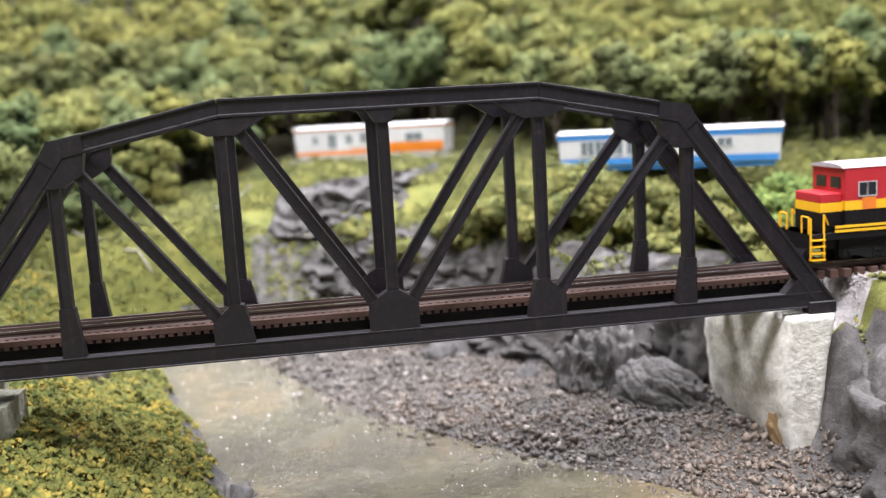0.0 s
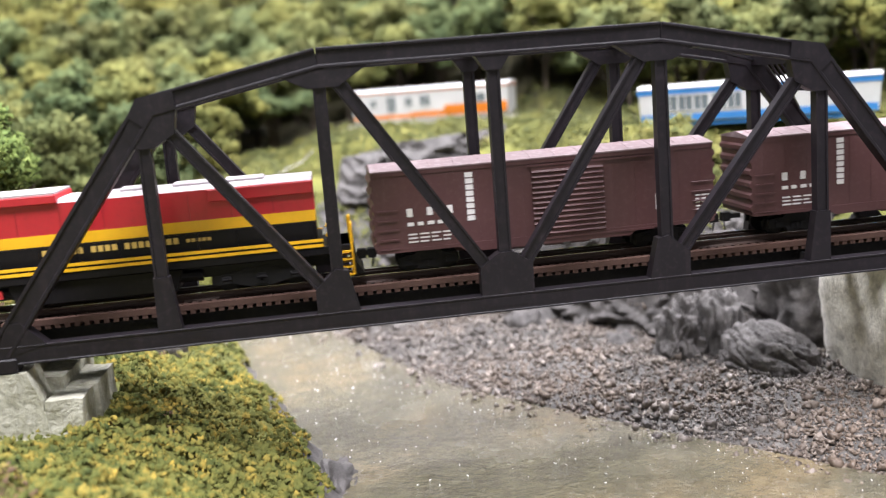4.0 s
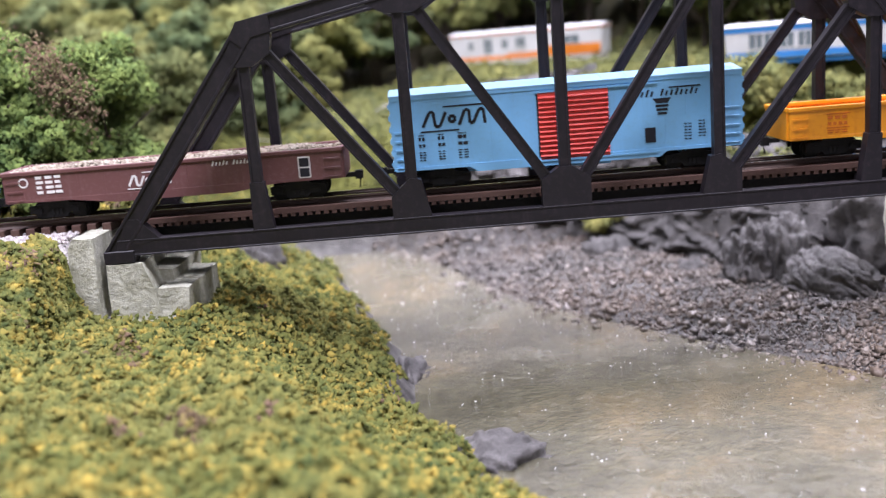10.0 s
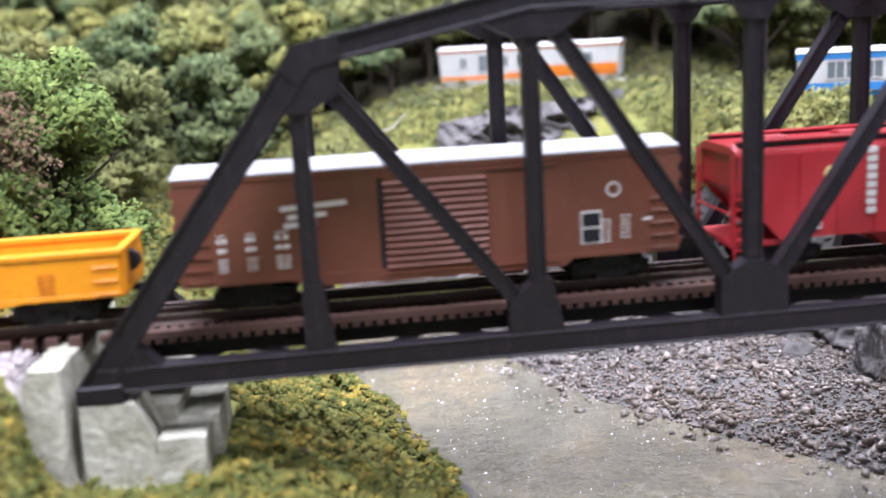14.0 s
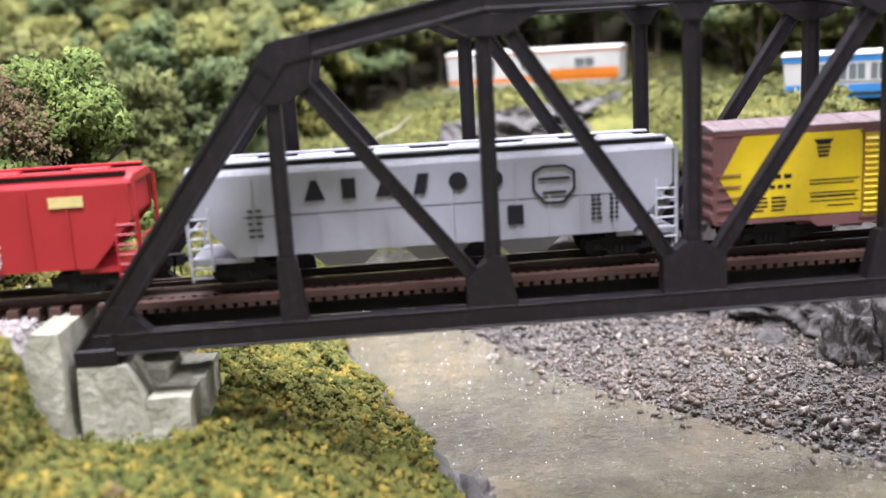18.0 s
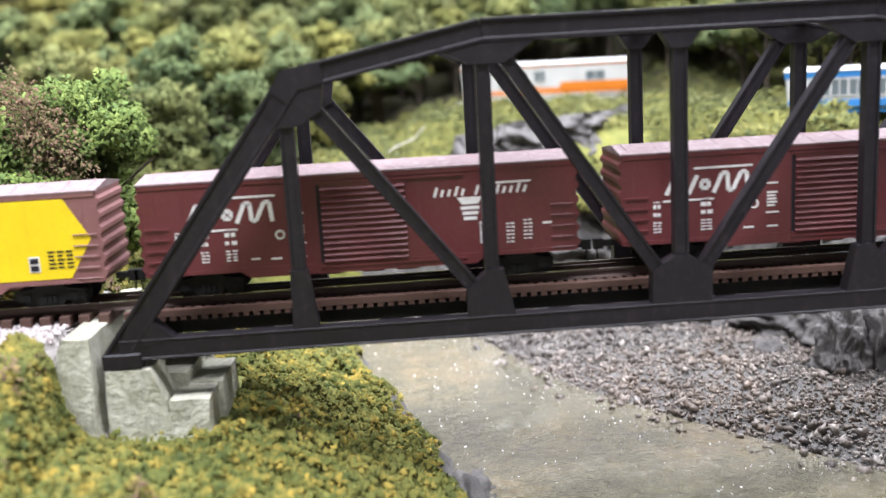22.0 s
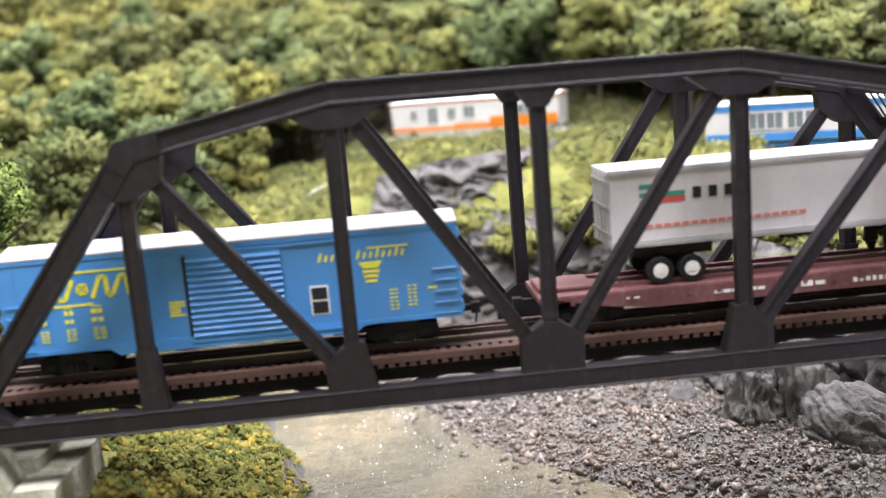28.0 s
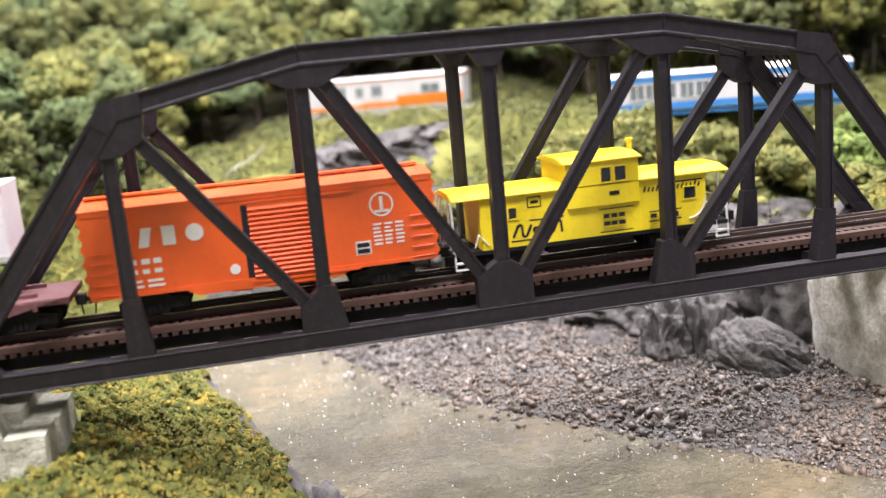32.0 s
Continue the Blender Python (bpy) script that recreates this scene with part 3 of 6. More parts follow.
def layered_boulder(x, y, z, sx, sy, sz, seed, label):
    """A leaning boulder of thin tilted beds with worn grooves between them."""
    bm = bmesh.new()
    bmesh.ops.create_icosphere(bm, subdivisions=6, radius=1.0)
    o, up = Vector((seed * 7.3, seed * 3.1, seed)), Vector((0.36, -0.10, 0.93))
    for v in bm.verts:
        d = v.co.normalized()
        bed = d.dot(up) * 4.4 + 1.0 * noise.noise(d * 1.5 + o) + 0.34 * noise.noise(d * 4.5 + o)
        k, q = math.floor(bed), bed % 1.0
        deep = max(0.0, 0.055 + 0.13 * noise.noise(d * 2.6 + o * 2))
        groove = max(0.0, 1 - abs(q - 0.12) / 0.13) * deep
        ledge = 0.055 * q + 0.05 * noise.noise(Vector((k * 3.7, seed, 0.5)))
        m = max(abs(d.x), abs(d.y), abs(d.z))
        c = d * (0.92 + ledge - groove + 0.10 * noise.noise(d * 1.3 + o * 3) + 0.05 * noise.noise(d * 4 + o) + 0.03 * noise.noise(d * 11)) * (0.86 + 0.14 / m)
        h = c.z * sz - 0.20 * max(0.0, c.x + 0.2) * sx
        v.co = Vector((c.x * sx, c.y * sy + 0.34 * h, h))
    ob = solid("layered_boulder", bm, ROCK, label, "rock", "rock outcrops")
    for p in ob.data.polygons:
        p.use_smooth = True
    ob.matrix_basis = pose(x * MM, y * MM, z * MM)


def build_rocks():
    rock(77, 82, 14, 10, 17, 21, 1, "folded dark grey rock fin above the gravel bar", 0.12, -42, sub=6, dip=(0.85, 0.1, 0.3), rugged=0.56)
    rock(88, 80, 18, 9, 13, 20, 21, "folded dark grey rock fin above the gravel bar", 0.12, -20, sub=5, dip=(0.85, 0.1, 0.3), rugged=0.56)
    layered_boulder(97, 57, 11, 18.5, 15, 17, 2, "layered grey boulder with tilted beds beside the pale pier")
    rock_bluff("rock_bluff", [(128, 62), (108, 72), (90, 84), (74, 104), (60, 124), (44, 148), (20, 170), (-8, 186), (-40, 208), (-62, 232)], 8, [56, 57, 58, 60, 61, 62, 62, 62, 53, 43], 24, 13, 3, "long dark grey rock bluff behind the bridge")
    rock_bluff("rock_ledge", [(50, 228), (20, 230), (-14, 230), (-38, 236), (-54, 246)], 57, [88, 86, 83, 78, 70], 20, 11, 4, "dark grey rock ledge in the turf below the trailer", grain=1.5)
    rock(-27, -45, 3, 15, 12, 11, 11, "wet grey boulder at the water's edge", 0.22, sub=5)
    rock(-49, 18, 3, 8, 22, 9, 12, "wet grey stone under the bank", 0.22, sub=5)
    rock(142, -24, 8, 28, 26, 42, 14, "grey rock wall below the embankment", 0.10, sub=5)
    rock(126, 80, 24, 24, 18, 30, 15, "dark grey rock behind the pale pier", 0.12, sub=5)
    rock(60, 104, 9, 9, 8, 9, 16, "small dark rock at the foot of the bluff", 0.12)
    rock(34, 142, 9, 14, 9, 12, 17, "small dark rock at the foot of the bluff", 0.12)
    rock(-110, 108, 26, 14, 10, 13, 18, "low grey rock at the track side", 0.10)


build_rocks()


# ---------------------------------------------------------------- abutments
def rough(bm, amount, seed, cuts=3):
    bmesh.ops.subdivide_edges(bm, edges=bm.edges[:], cuts=cuts, use_grid_fill=True)
    o = Vector((seed, seed * 2, 0))
    for v in bm.verts:
        v.co += amount * Vector((noise.noise(v.co * 0.16 + o), noise.noise(v.co * 0.16 + o * 2), noise.noise(v.co * 0.16 + o * 3)))


def build_abutments():
    ab = thing("bridge_abutment", -118, 20, 30, "cast grey-green concrete abutment with stepped bridge seat", "abutment")
    cx, cy, cz = -118, 20, 30

    def place(bm):
        for v in bm.verts:
            v.co -= Vector((cx, cy, cz))
        return bm

    bm = bmesh.new()
    prism(bm, [(-137.5, 28), (-129.8, 28), (-129.6, 61.5), (-135, 61.8), (-136.3, 59)], -3, 45)
    rough(bm, 0.7, 1)
    part("back_wall", place(bm), CONCRETE, ab)
    bm = bmesh.new()
    prism(bm, [(-128.3, 28), (-113, 28), (-115.5, 46), (-117.5, 53.6), (-127.8, 53.6)], -0.5, 9)
    rough(bm, 0.6, 2)
    part("buttress", place(bm), CONCRETE, ab)
    bm = bmesh.new()
    prism(bm, [(-128.2, 28), (-112, 28), (-112, 49.0), (-119, 49.6), (-120, 53.4), (-128, 53.4)], 9.2, 40)
    rough(bm, 0.6, 3)
    part("bridge_seat", place(bm), CONCRETE, ab)
    bm = bmesh.new()
    prism(bm, [(-116.5, 28), (-106.4, 28), (-106.0, 45.5), (-114.5, 46)], -0.2, 30)
    rough(bm, 0.6, 4)
    part("lower_step", place(bm), CONCRETE, ab)
    bm = bmesh.new()
    prism(bm, [(-112.0, 28), (-104.6, 28), (-104.8, 45.6), (-112.0, 45.9)], 12, 30.5)
    rough(bm, 0.5, 5)
    part("side_step", place(bm), CONCRETE, ab)

    pier = thing("bridge_pier", 125, 25, 20, "pale rough plaster pier with an ochre stain", "pier")
    cx, cy, cz = 125, 25, 20
    bm = bmesh.new()
    rings = []
    for k in range(27):
        z = 1 + 52.6 * k / 26
        x0 = float(np.interp(z, (0, 13, 22, 34, 42, 54), (113.5, 113, 111.6, 110, 110, 111.5)))
        x1, y0, y1 = float(np.interp(z, (0, 54), (121.5, 127.6))), -2 + 3.0 * (1 - z / 54), 54
        ring = []
        for i in range(60):
            a = 2 * math.pi * i / 60 + 0.05
            e = max(abs(math.cos(a)), abs(math.sin(a)))
            w = 0.5 + 0.5 / e
            co = Vector(((x0 + x1) / 2 + (x1 - x0) / 2 * math.cos(a) * min(w, 1 / e), (y0 + y1) / 2 + (y1 - y0) / 2 * math.sin(a) / e, z))
            rough_side = smooth(0.2, -0.9, math.cos(a))
            co += Vector((1, 0.3, 0)) * (0.6 * noise.fractal(co * 0.09, 1.0, 2, 3) + float(rough_side) * 0.9 * noise.fractal(co * 0.3, 1.0, 2, 3))
            ring.append(bm.verts.new(co))
        rings.append(ring)
    for lo, hi in zip(rings, rings[1:]):
        for i in range(60):
            j = (i + 1) % 60
            bm.faces.new((lo[i], lo[j], hi[j], hi[i]))
    bm.faces.new(rings[0][::-1])
    bm.faces.new(rings[-1])
    p = part("pier_body", place(bm), PIER, pier)
    for f in p.data.polygons:
        f.use_smooth = True
    bm = bmesh.new()
    bmesh.ops.create_icosphere(bm, subdivisions=3, radius=1.0)
    for v in bm.verts:
        n = 1 + 0.35 * noise.noise(v.co * 2)
        v.co = Vector((v.co.x * 2.6 * n, v.co.y * 1.5 * n, v.co.z * 6.0 * n)) + Vector((112.6 - 0.35 * v.co.z * 6, 6.2, 17))
    part("stain", place(bm), RUST, pier, "ochre brown stain at the foot")


build_abutments()


# ---------------------------------------------------------------- truss bridge


def build_truss(parent, y0, y1):
    top = [(-84.2, 113.1), (-42, 121.6), (42.2, 121.5), (84.3, 112.9)]
    for i in range(3):
        bm = bmesh.new()
        hbar(bm, top[i], top[i + 1], 4.9, y0, y1, 0.8, 0.5)
        part("top_chord", bm, BRIDGE, parent, bevel=0.14)
    bm = bmesh.new()
    hbar(bm, (-124, 57.8), (124, 57.8), 4.5, y0 + 0.1, y1 - 0.1, 0.45, 0.14)
    part("bottom_chord", bm, BRIDGE, parent, bevel=0.06)
    for s in (-1, 1):
        bm = bmesh.new()
        hbar(bm, (s * 81.9, 114.0), (s * 125.6, 55.6), 5.2, y0 + 0.05, y1 - 0.05, 0.9, 0.4)
        part("end_post", bm, BRIDGE, parent, bevel=0.14)
        bm = bmesh.new()
        box(bm, min(s * 128, s * 119.5), max(s * 128, s * 119.5), y0 - 0.3, y1 + 0.3, 53.6, 57.2)
        part("bearing_shoe", bm, BRIDGE, parent, bevel=0.3)
        bm = bmesh.new()
        prism(bm, [(s * 124, 57), (s * 112, 59.9), (s * 117.6, 65.6), (s * 121, 65.5)], y0 + 0.15, y1 - 0.15)
        part("end_gusset", bm, BRIDGE, parent)
        bm = bmesh.new()
        prism(bm, [(s * x, z) for x, z in ((84.4, 115.6), (76, 117.1), (75.4, 112.8), (80.8, 112.0), (83.0, 108.4), (86.8, 111.4))], y0 - 0.02, y1 + 0.02)
        part("knee_plate", bm, BRIDGE, parent)
    for x, foot, head in ((-84, (-86.2, -80.4), 112), (-42, None, 120), (0, None, 120), (42, None, 120), (84, (80.1, 85.9), 112)):
        bm = bmesh.new()
        hbar(bm, (x, 60 if not foot else 72), (x, head), 3.1, y0 + 0.5, y1 - 0.5, 0.5, 0.4)
        v = part("vertical", bm, BRIDGE, parent)
        if foot:
            bm = bmesh.new()
            prism(bm, [(foot[0], 59.5), (foot[1], 59.5), (x + 1.9, 73), (x - 1.9, 73)], y0 + 0.3, y1 - 0.3)
            part("flared_foot", bm, BRIDGE, v)
    for a, b in (((-80.5, 110.5), (-44.5, 64.5)), ((-38.5, 117.5), (-4, 66)), ((38.5, 117.5), (4, 66)), ((80.5, 110.5), (44.5, 64.5))):
        bm = bmesh.new()
        hbar(bm, a, b, 3.0, y0 + 0.5, y1 - 0.5, 0.5, 0.4)
        part("diagonal", bm, BRIDGE, parent)
    for pts in ([(-47.8, 57), (-37.2, 57), (-37.2, 60), (-39.4, 70.2), (-42.4, 70.8), (-47.8, 66.0)], [(37, 57), (47.8, 57), (47.8, 66.0), (42.4, 70.8), (39.4, 70.2), (37.0, 60)],
                [(-6.7, 57), (6.7, 57), (6.7, 67.4), (1.8, 70.7), (-1.8, 70.7), (-6.7, 67.4)]):
        bm = bmesh.new()
        prism(bm, pts, y0 + 0.2, y1 - 0.2)
        part("gusset_plate", bm, BRIDGE, parent)
    for pts in ([(-52, 118.2), (-30, 119.4), (-37.5, 114.6), (-45, 114.6)], [(52, 118.2), (45, 114.6), (37.5, 114.6), (30, 119.4)], [(-4.5, 119.4), (4.5, 119.4), (2, 115.6), (-2, 115.6)],
                [(-86.6, 112.2), (-75.6, 112.8), (-76.6, 106.8), (-81.6, 103.8), (-86, 103.8), (-88, 107.2)], [(86.6, 112.2), (88, 107.2), (86, 103.8), (81.6, 103.8), (76.6, 106.8), (75.6, 112.8)]):
        bm = bmesh.new()
        prism(bm, pts, y0 + 0.25, y1 - 0.25)
        part("gusset_plate", bm, BRIDGE, parent)


def build_bridge():
    br = thing("truss_bridge", 0, 0, 0, "black curved-chord steel truss railway bridge over the river", "bridge")
    build_truss(br, 0.0, 4.0)
    build_truss(br, 38.0, 42.0)
    for x, z in ((-84, 112.2), (-42, 121), (0, 121.2), (42, 121), (84, 112.2)):
        bm = bmesh.new()
        box(bm, x - 1.3, x + 1.3, 4, 38, z - 1.2, z + 1.2)
        part("top_strut", bm, BRIDGE, br)
    for (xa, za), (xb, zb) in (((-84, 112.2), (-42, 121)), ((-42, 121), (0, 121.2)), ((0, 121.2), (42, 121)), ((42, 121), (84, 112.2))):
        for a, b in ((4, 38), (38, 4)):
            bm = bmesh.new()
            rod(bm, (xa, a, za), (xb, b, zb), 0.5, 5)
            part("lateral_brace", bm, BRIDGE, br)
    for s in (-1, 1):
        bm = bmesh.new()
        for dx, dz in ((1, -1.4), (7.5, -10.4)):
            box(bm, s * (84 + dx) - 0.7, s * (84 + dx) + 0.7, 4, 38, 114.2 + dz - 0.7, 114.2 + dz + 0.7)
        for k in range(11):
            ya = 5 + k * 3.1
            rod(bm, (s * 85, ya, 112.8), (s * 91.5, ya + 1.5, 103.8), 0.32, 4)
        part("portal_lattice", bm, BRIDGE, br)
        for ya, yb in ((5.5, 3.6), (36.5, 38.4)):
            bm = bmesh.new()
            rod(bm, (s * 91.5, ya + (2 if ya < 20 else -2), 104.6), (s * 97, yb, 97.5), 0.6, 5)
            part("portal_knee", bm, BRIDGE, br)
    for k in range(7):
        x = -126 + 42 * k if 0 < k < 6 else (-121 if k == 0 else 121)
        bm = bmesh.new()
        box(bm, x - 1.2, x + 1.2, 3.4, 38.6, 55.8, 60.6)
        part("floor_beam", bm, BLACK, br)
    for y in (12.5, 29.5):
        bm = bmesh.new()
        box(bm, -124, 124, y - 1.2, y + 1.2, 58.1, 61.4)
        part("stringer", bm, BLACK, br)
    bm = bmesh.new()
    box(bm, -124, 124, 10.6, 31.4, 60.4, 61.4)
    part("deck_plate", bm, BLACK, br)
    for k in range(6):
        xa, xb = -120 + 40.0 * k, -80 + 40.0 * k
        for a, b in ((4, 38), (38, 4)):
            bm = bmesh.new()
            bar_l = Vector((xb - xa, b - a, 0)).normalized() * 0.9
            n = Vector((-bar_l.y, bar_l.x, 0))
            pts = [Vector((xa, a, 56.2)) - n, Vector((xb, b, 56.2)) - n, Vector((xb, b, 56.2)) + n, Vector((xa, a, 56.2)) + n]
            lo, hi = [bm.verts.new(p) for p in pts], [bm.verts.new(p + Vector((0, 0, 0.7))) for p in pts]
            bm.faces.new(lo[::-1])
            bm.faces.new(hi)
            for i in range(4):
                bm.faces.new((lo[i], lo[(i + 1) % 4], hi[(i + 1) % 4], hi[i]))
            part("bottom_lateral", bm, BLACK, br)
    bm = bmesh.new()
    box(bm, -0.72, 0.72, 9.6, 32.4, 61.4, 63.3)
    tie = mesh_of(bm, "tie", TIE, 0.1)
    for k in range(106):
        ob = new("tie", tie)
        ob.parent = br
        ob.location = ((-123.5 + 2.35 * k) * MM, 0, 0)
    for y in (10.6, 31.4):
        bm = bmesh.new()
        box(bm, -125, 125, y - 1.1, y + 1.1, 62.45, 63.85)
        part("guard_timber", bm, TIE, br)


def build_track():
    tr = thing("railway_track", 0, 0, 0, "single model railway track with rusty rails and brown ties", "track", kind="structure")
    for s in (-4.5, 4.5):
        bm = bmesh.new()
        y = TRACK_Y + s
        prism_yz(bm, [(y - 0.85, 63.3), (y + 0.85, 63.3), (y + 0.2, 63.8), (y + 0.2, 64.5), (y + 0.42, 64.7), (y + 0.42, RAIL_TOP - 0.06), (y - 0.42, RAIL_TOP - 0.06), (y - 0.42, 64.7), (y - 0.2, 64.5), (y - 0.2, 63.8)], -2300, 2300)
        rail = part("rail", bm, RAILSIDE, tr)
        bm = bmesh.new()
        box(bm, -2300, 2300, y - 0.36, y + 0.36, RAIL_TOP - 0.06, RAIL_TOP)
        part("running_surface", bm, STEEL, rail, "worn bright steel rail head")
    for s in (-2.6, 2.6):
        bm = bmesh.new()
        box(bm, -128, 128, TRACK_Y + s - 0.35, TRACK_Y + s + 0.35, 63.3, 64.9)
        part("guard_rail", bm, RAILSIDE, tr)
    bm = bmesh.new()
    box(bm, -1.25, 1.25, TRACK_Y - 8.2, TRACK_Y + 8.2, 60.8, 63.3)
    tie = mesh_of(bm, "tie", TIE, 0.12)
    xs = [-130.5 - 4.4 * k for k in range(40)] + [130.5 + 4.4 * k for k in range(40)]
    for x in xs:
        ob = new("tie", tie)
        ob.parent = tr
        ob.location = (x * MM, 0, 0)
    bm = bmesh.new()
    for k in range(450):
        for s in (-1, 1):
            x = s * (306.5 + 4.4 * k)
            if abs(x) < 2295:
                box(bm, x - 1.25, x + 1.25, TRACK_Y - 8.2, TRACK_Y + 8.2, 60.8, 63.3)
    tagged(part("distant_ties", bm, TIE, tr), kind="stuff")


build_bridge()
build_track()

# ---------------------------------------------------------------- rolling stock; x from the leading end, y from the track's middle, z from the rail top
TRAIN = []


def vehicle(name, front, label, category):
    ob = thing(name, front, TRACK_Y, RAIL_TOP, label, category, "cars of the freight train" if category != "locomotive" else "")
    TRAIN.append((ob, front))
    return ob


def truck(parent, x, wheelbase=10.5, axles=2):
    bm = bmesh.new()
    half = wheelbase / 2 * (axles - 1)
    for y in (-7.4, 7.4):
        prism(bm, [(x - half - 2.6, 2.0), (x - half - 2.6, 4.3), (x - half + 1.5, 4.9), (x - 2.8, 5.9), (x + 2.8, 5.9), (x + half - 1.5, 4.9), (x + half + 2.6, 4.3), (x + half + 2.6, 2.0), (x + half - 1.8, 2.0),
                   (x + 2.6, 0.9), (x - 2.6, 0.9), (x - half + 1.8, 2.0)], y - 0.55, y + 0.55)
        for k in (-1.2, 0, 1.2):
            box(bm, x + k - 0.4, x + k + 0.4, y - 0.95, y + 0.95, 1.5, 3.2)
        for k in range(axles):
            xa = x - half + k * wheelbase
            box(bm, xa - 1.0, xa + 1.0, y - 0.95, y + 0.95, 2.2, 3.8)
    box(bm, x - 1.6, x + 1.6, -7.0, 7.0, 2.6, 6.2)
    t = part("truck", bm, BLACK, parent, "black truck frame")
    for k in range(axles):
        xa = x - half + k * wheelbase
        bm = bmesh.new()
        rod(bm, (xa, -7.2, 2.55), (xa, 7.2, 2.55), 0.5, 6)
        for y in (-4.5, 4.5):
            disc(bm, xa, y - 0.7, y + 0.7, 2.55, 2.55, 18)
            disc(bm, xa, y + (0.5 if y < 0 else -1.0), y + (1.0 if y < 0 else -0.5), 2.55, 2.95, 18)
        part("wheelset", bm, BLACK, t)


def coupler(parent, x, s):
    bm = bmesh.new()
    box(bm, min(x, x + s * 4.2), max(x, x + s * 4.2), -0.8, 0.8, 4.6, 5.9)
    box(bm, min(x + s * 3, x + s * 5.2), max(x + s * 3, x + s * 5.2), -1.3, 1.1, 4.0, 6.4)
    rod(bm, (x + s * 4.4, 0.3, 4.2), (x + s * 4.0, 0.3, 1.3), 0.22, 5)
    part("coupler", bm, BLACK, parent)


def marks(parent, rects, material, label="", y=-9.75, name="lettering"):
    """Small flat bars (x, z, width, height) on the near side."""
    bm = bmesh.new()
    for x, z, w, h in rects:
        box(bm, x, x + w, y - 0.07, y + 0.2, z, z + h)
    ob = part(name, bm, material, parent, label)
    return tagged(ob, label, kind="stuff") if len(rects) > 1 else ob


def rows_of_bars(x, z, w, n, h=0.42, gap=0.55, k=3, seed=1):
    """Unreadable lines of small lettering."""
    r, out = random.Random(seed), []
    for i in range(n):
        xx = x
        for j in range(k):
            ww = w / k * r.uniform(0.55, 0.85)
            out.append((xx, z - i * (h + gap), ww, h))
            xx += w / k
    return out


def wave_emblem(parent, x, z, k, material, y=-9.75, frame=True):
    """A slanting zigzag emblem between two rules, as plain strokes."""
    bm = bmesh.new()

    def st(a, b, w=0.95):
        bar(bm, (x + a[0] * k, z + a[1] * k), (x + b[0] * k, z + b[1] * k), w * k, y - 0.07, y + 0.2)
    for a, b in (((0, 1), (2.2, 5.4)), ((2.2, 5.4), (3.4, 5.4)), ((3.4, 5.4), (3.8, 1)), ((3.8, 1), (5.2, 1)), ((5.2, 1), (7.2, 5.2)), ((8.2, 2.2), (9.8, 2.2)), ((8.2, 3.8), (9.8, 3.8)), ((8.2, 2.2), (8.2, 3.8)),
                 ((9.8, 2.2), (9.8, 3.8)), ((11, 1), (13, 5.4)), ((13, 5.4), (14.2, 5.4)), ((14.2, 5.4), (14.4, 1.4)), ((14.4, 1.4), (15.4, 1.4)), ((15.4, 1.4), (17.4, 5.4)), ((17.4, 5.4), (18.6, 5.4)),
                 ((18.6, 5.4), (19, 1))):
        st(a, b)
    if frame:
        st((6.5, 6.8), (20, 6.8), 0.45)
        st((-0.8, -0.4), (11, -0.4), 0.45)
    part("emblem", bm, material, parent)


def crest(parent, x, z, k, material, y=-9.75):
    bm = bmesh.new()
    prism(bm, [(x - 2 * k, z + 2 * k), (x + 2 * k, z + 2 * k), (x + 1.2 * k, z + 0.9 * k), (x - 1.2 * k, z + 0.9 * k)], y - 0.07, y + 0.2)
    for i in range(3):
        box(bm, x - (1.4 - 0.2 * i) * k, x + (1.4 - 0.2 * i) * k, y - 0.07, y + 0.2, z + (0.1 - 0.8 * i) * k, z + (0.6 - 0.8 * i) * k)
    part("crest", bm, material, parent)


def slogan(parent, x, z, k, material, y=-9.75):
    """Two slanting groups of bars with a rule over them."""
    bm = bmesh.new()
    for a, n in ((0, 5), (6.6, 8)):
        for i in range(n):
            xx, tall = x + (a + i * 1.1) * k, 1.5 if i % 3 == 0 else 1.1
            bar(bm, (xx, z), (xx + 0.35 * k * tall, z + tall * k), 0.42 * k, y - 0.07, y + 0.2)
    box(bm, x + 8.4 * k, x + 15.5 * k, y - 0.07, y + 0.2, z + 1.6 * k, z + 1.9 * k)
    part("slogan", bm, material, parent)


def blocks(parent, x, z, step, w, h, n, material, y=-9.75, label="", vertical=False):
    """Plain solid blocks standing where large lettering is."""
    for i in range(n):
        bx, bz = (x, z + i * step) if vertical else (x + i * step, z)
        c = 0.07 * min(w, h)
        bm = bmesh.new()
        prism(bm, [(bx + c, bz), (bx + w - c, bz), (bx + w, bz + c), (bx + w, bz + h - c), (bx + w - c, bz + h), (bx + c, bz + h), (bx, bz + h - c), (bx, bz + c)], y - 0.07, y + 0.2)
        part("plain_block", bm, material, parent, label)


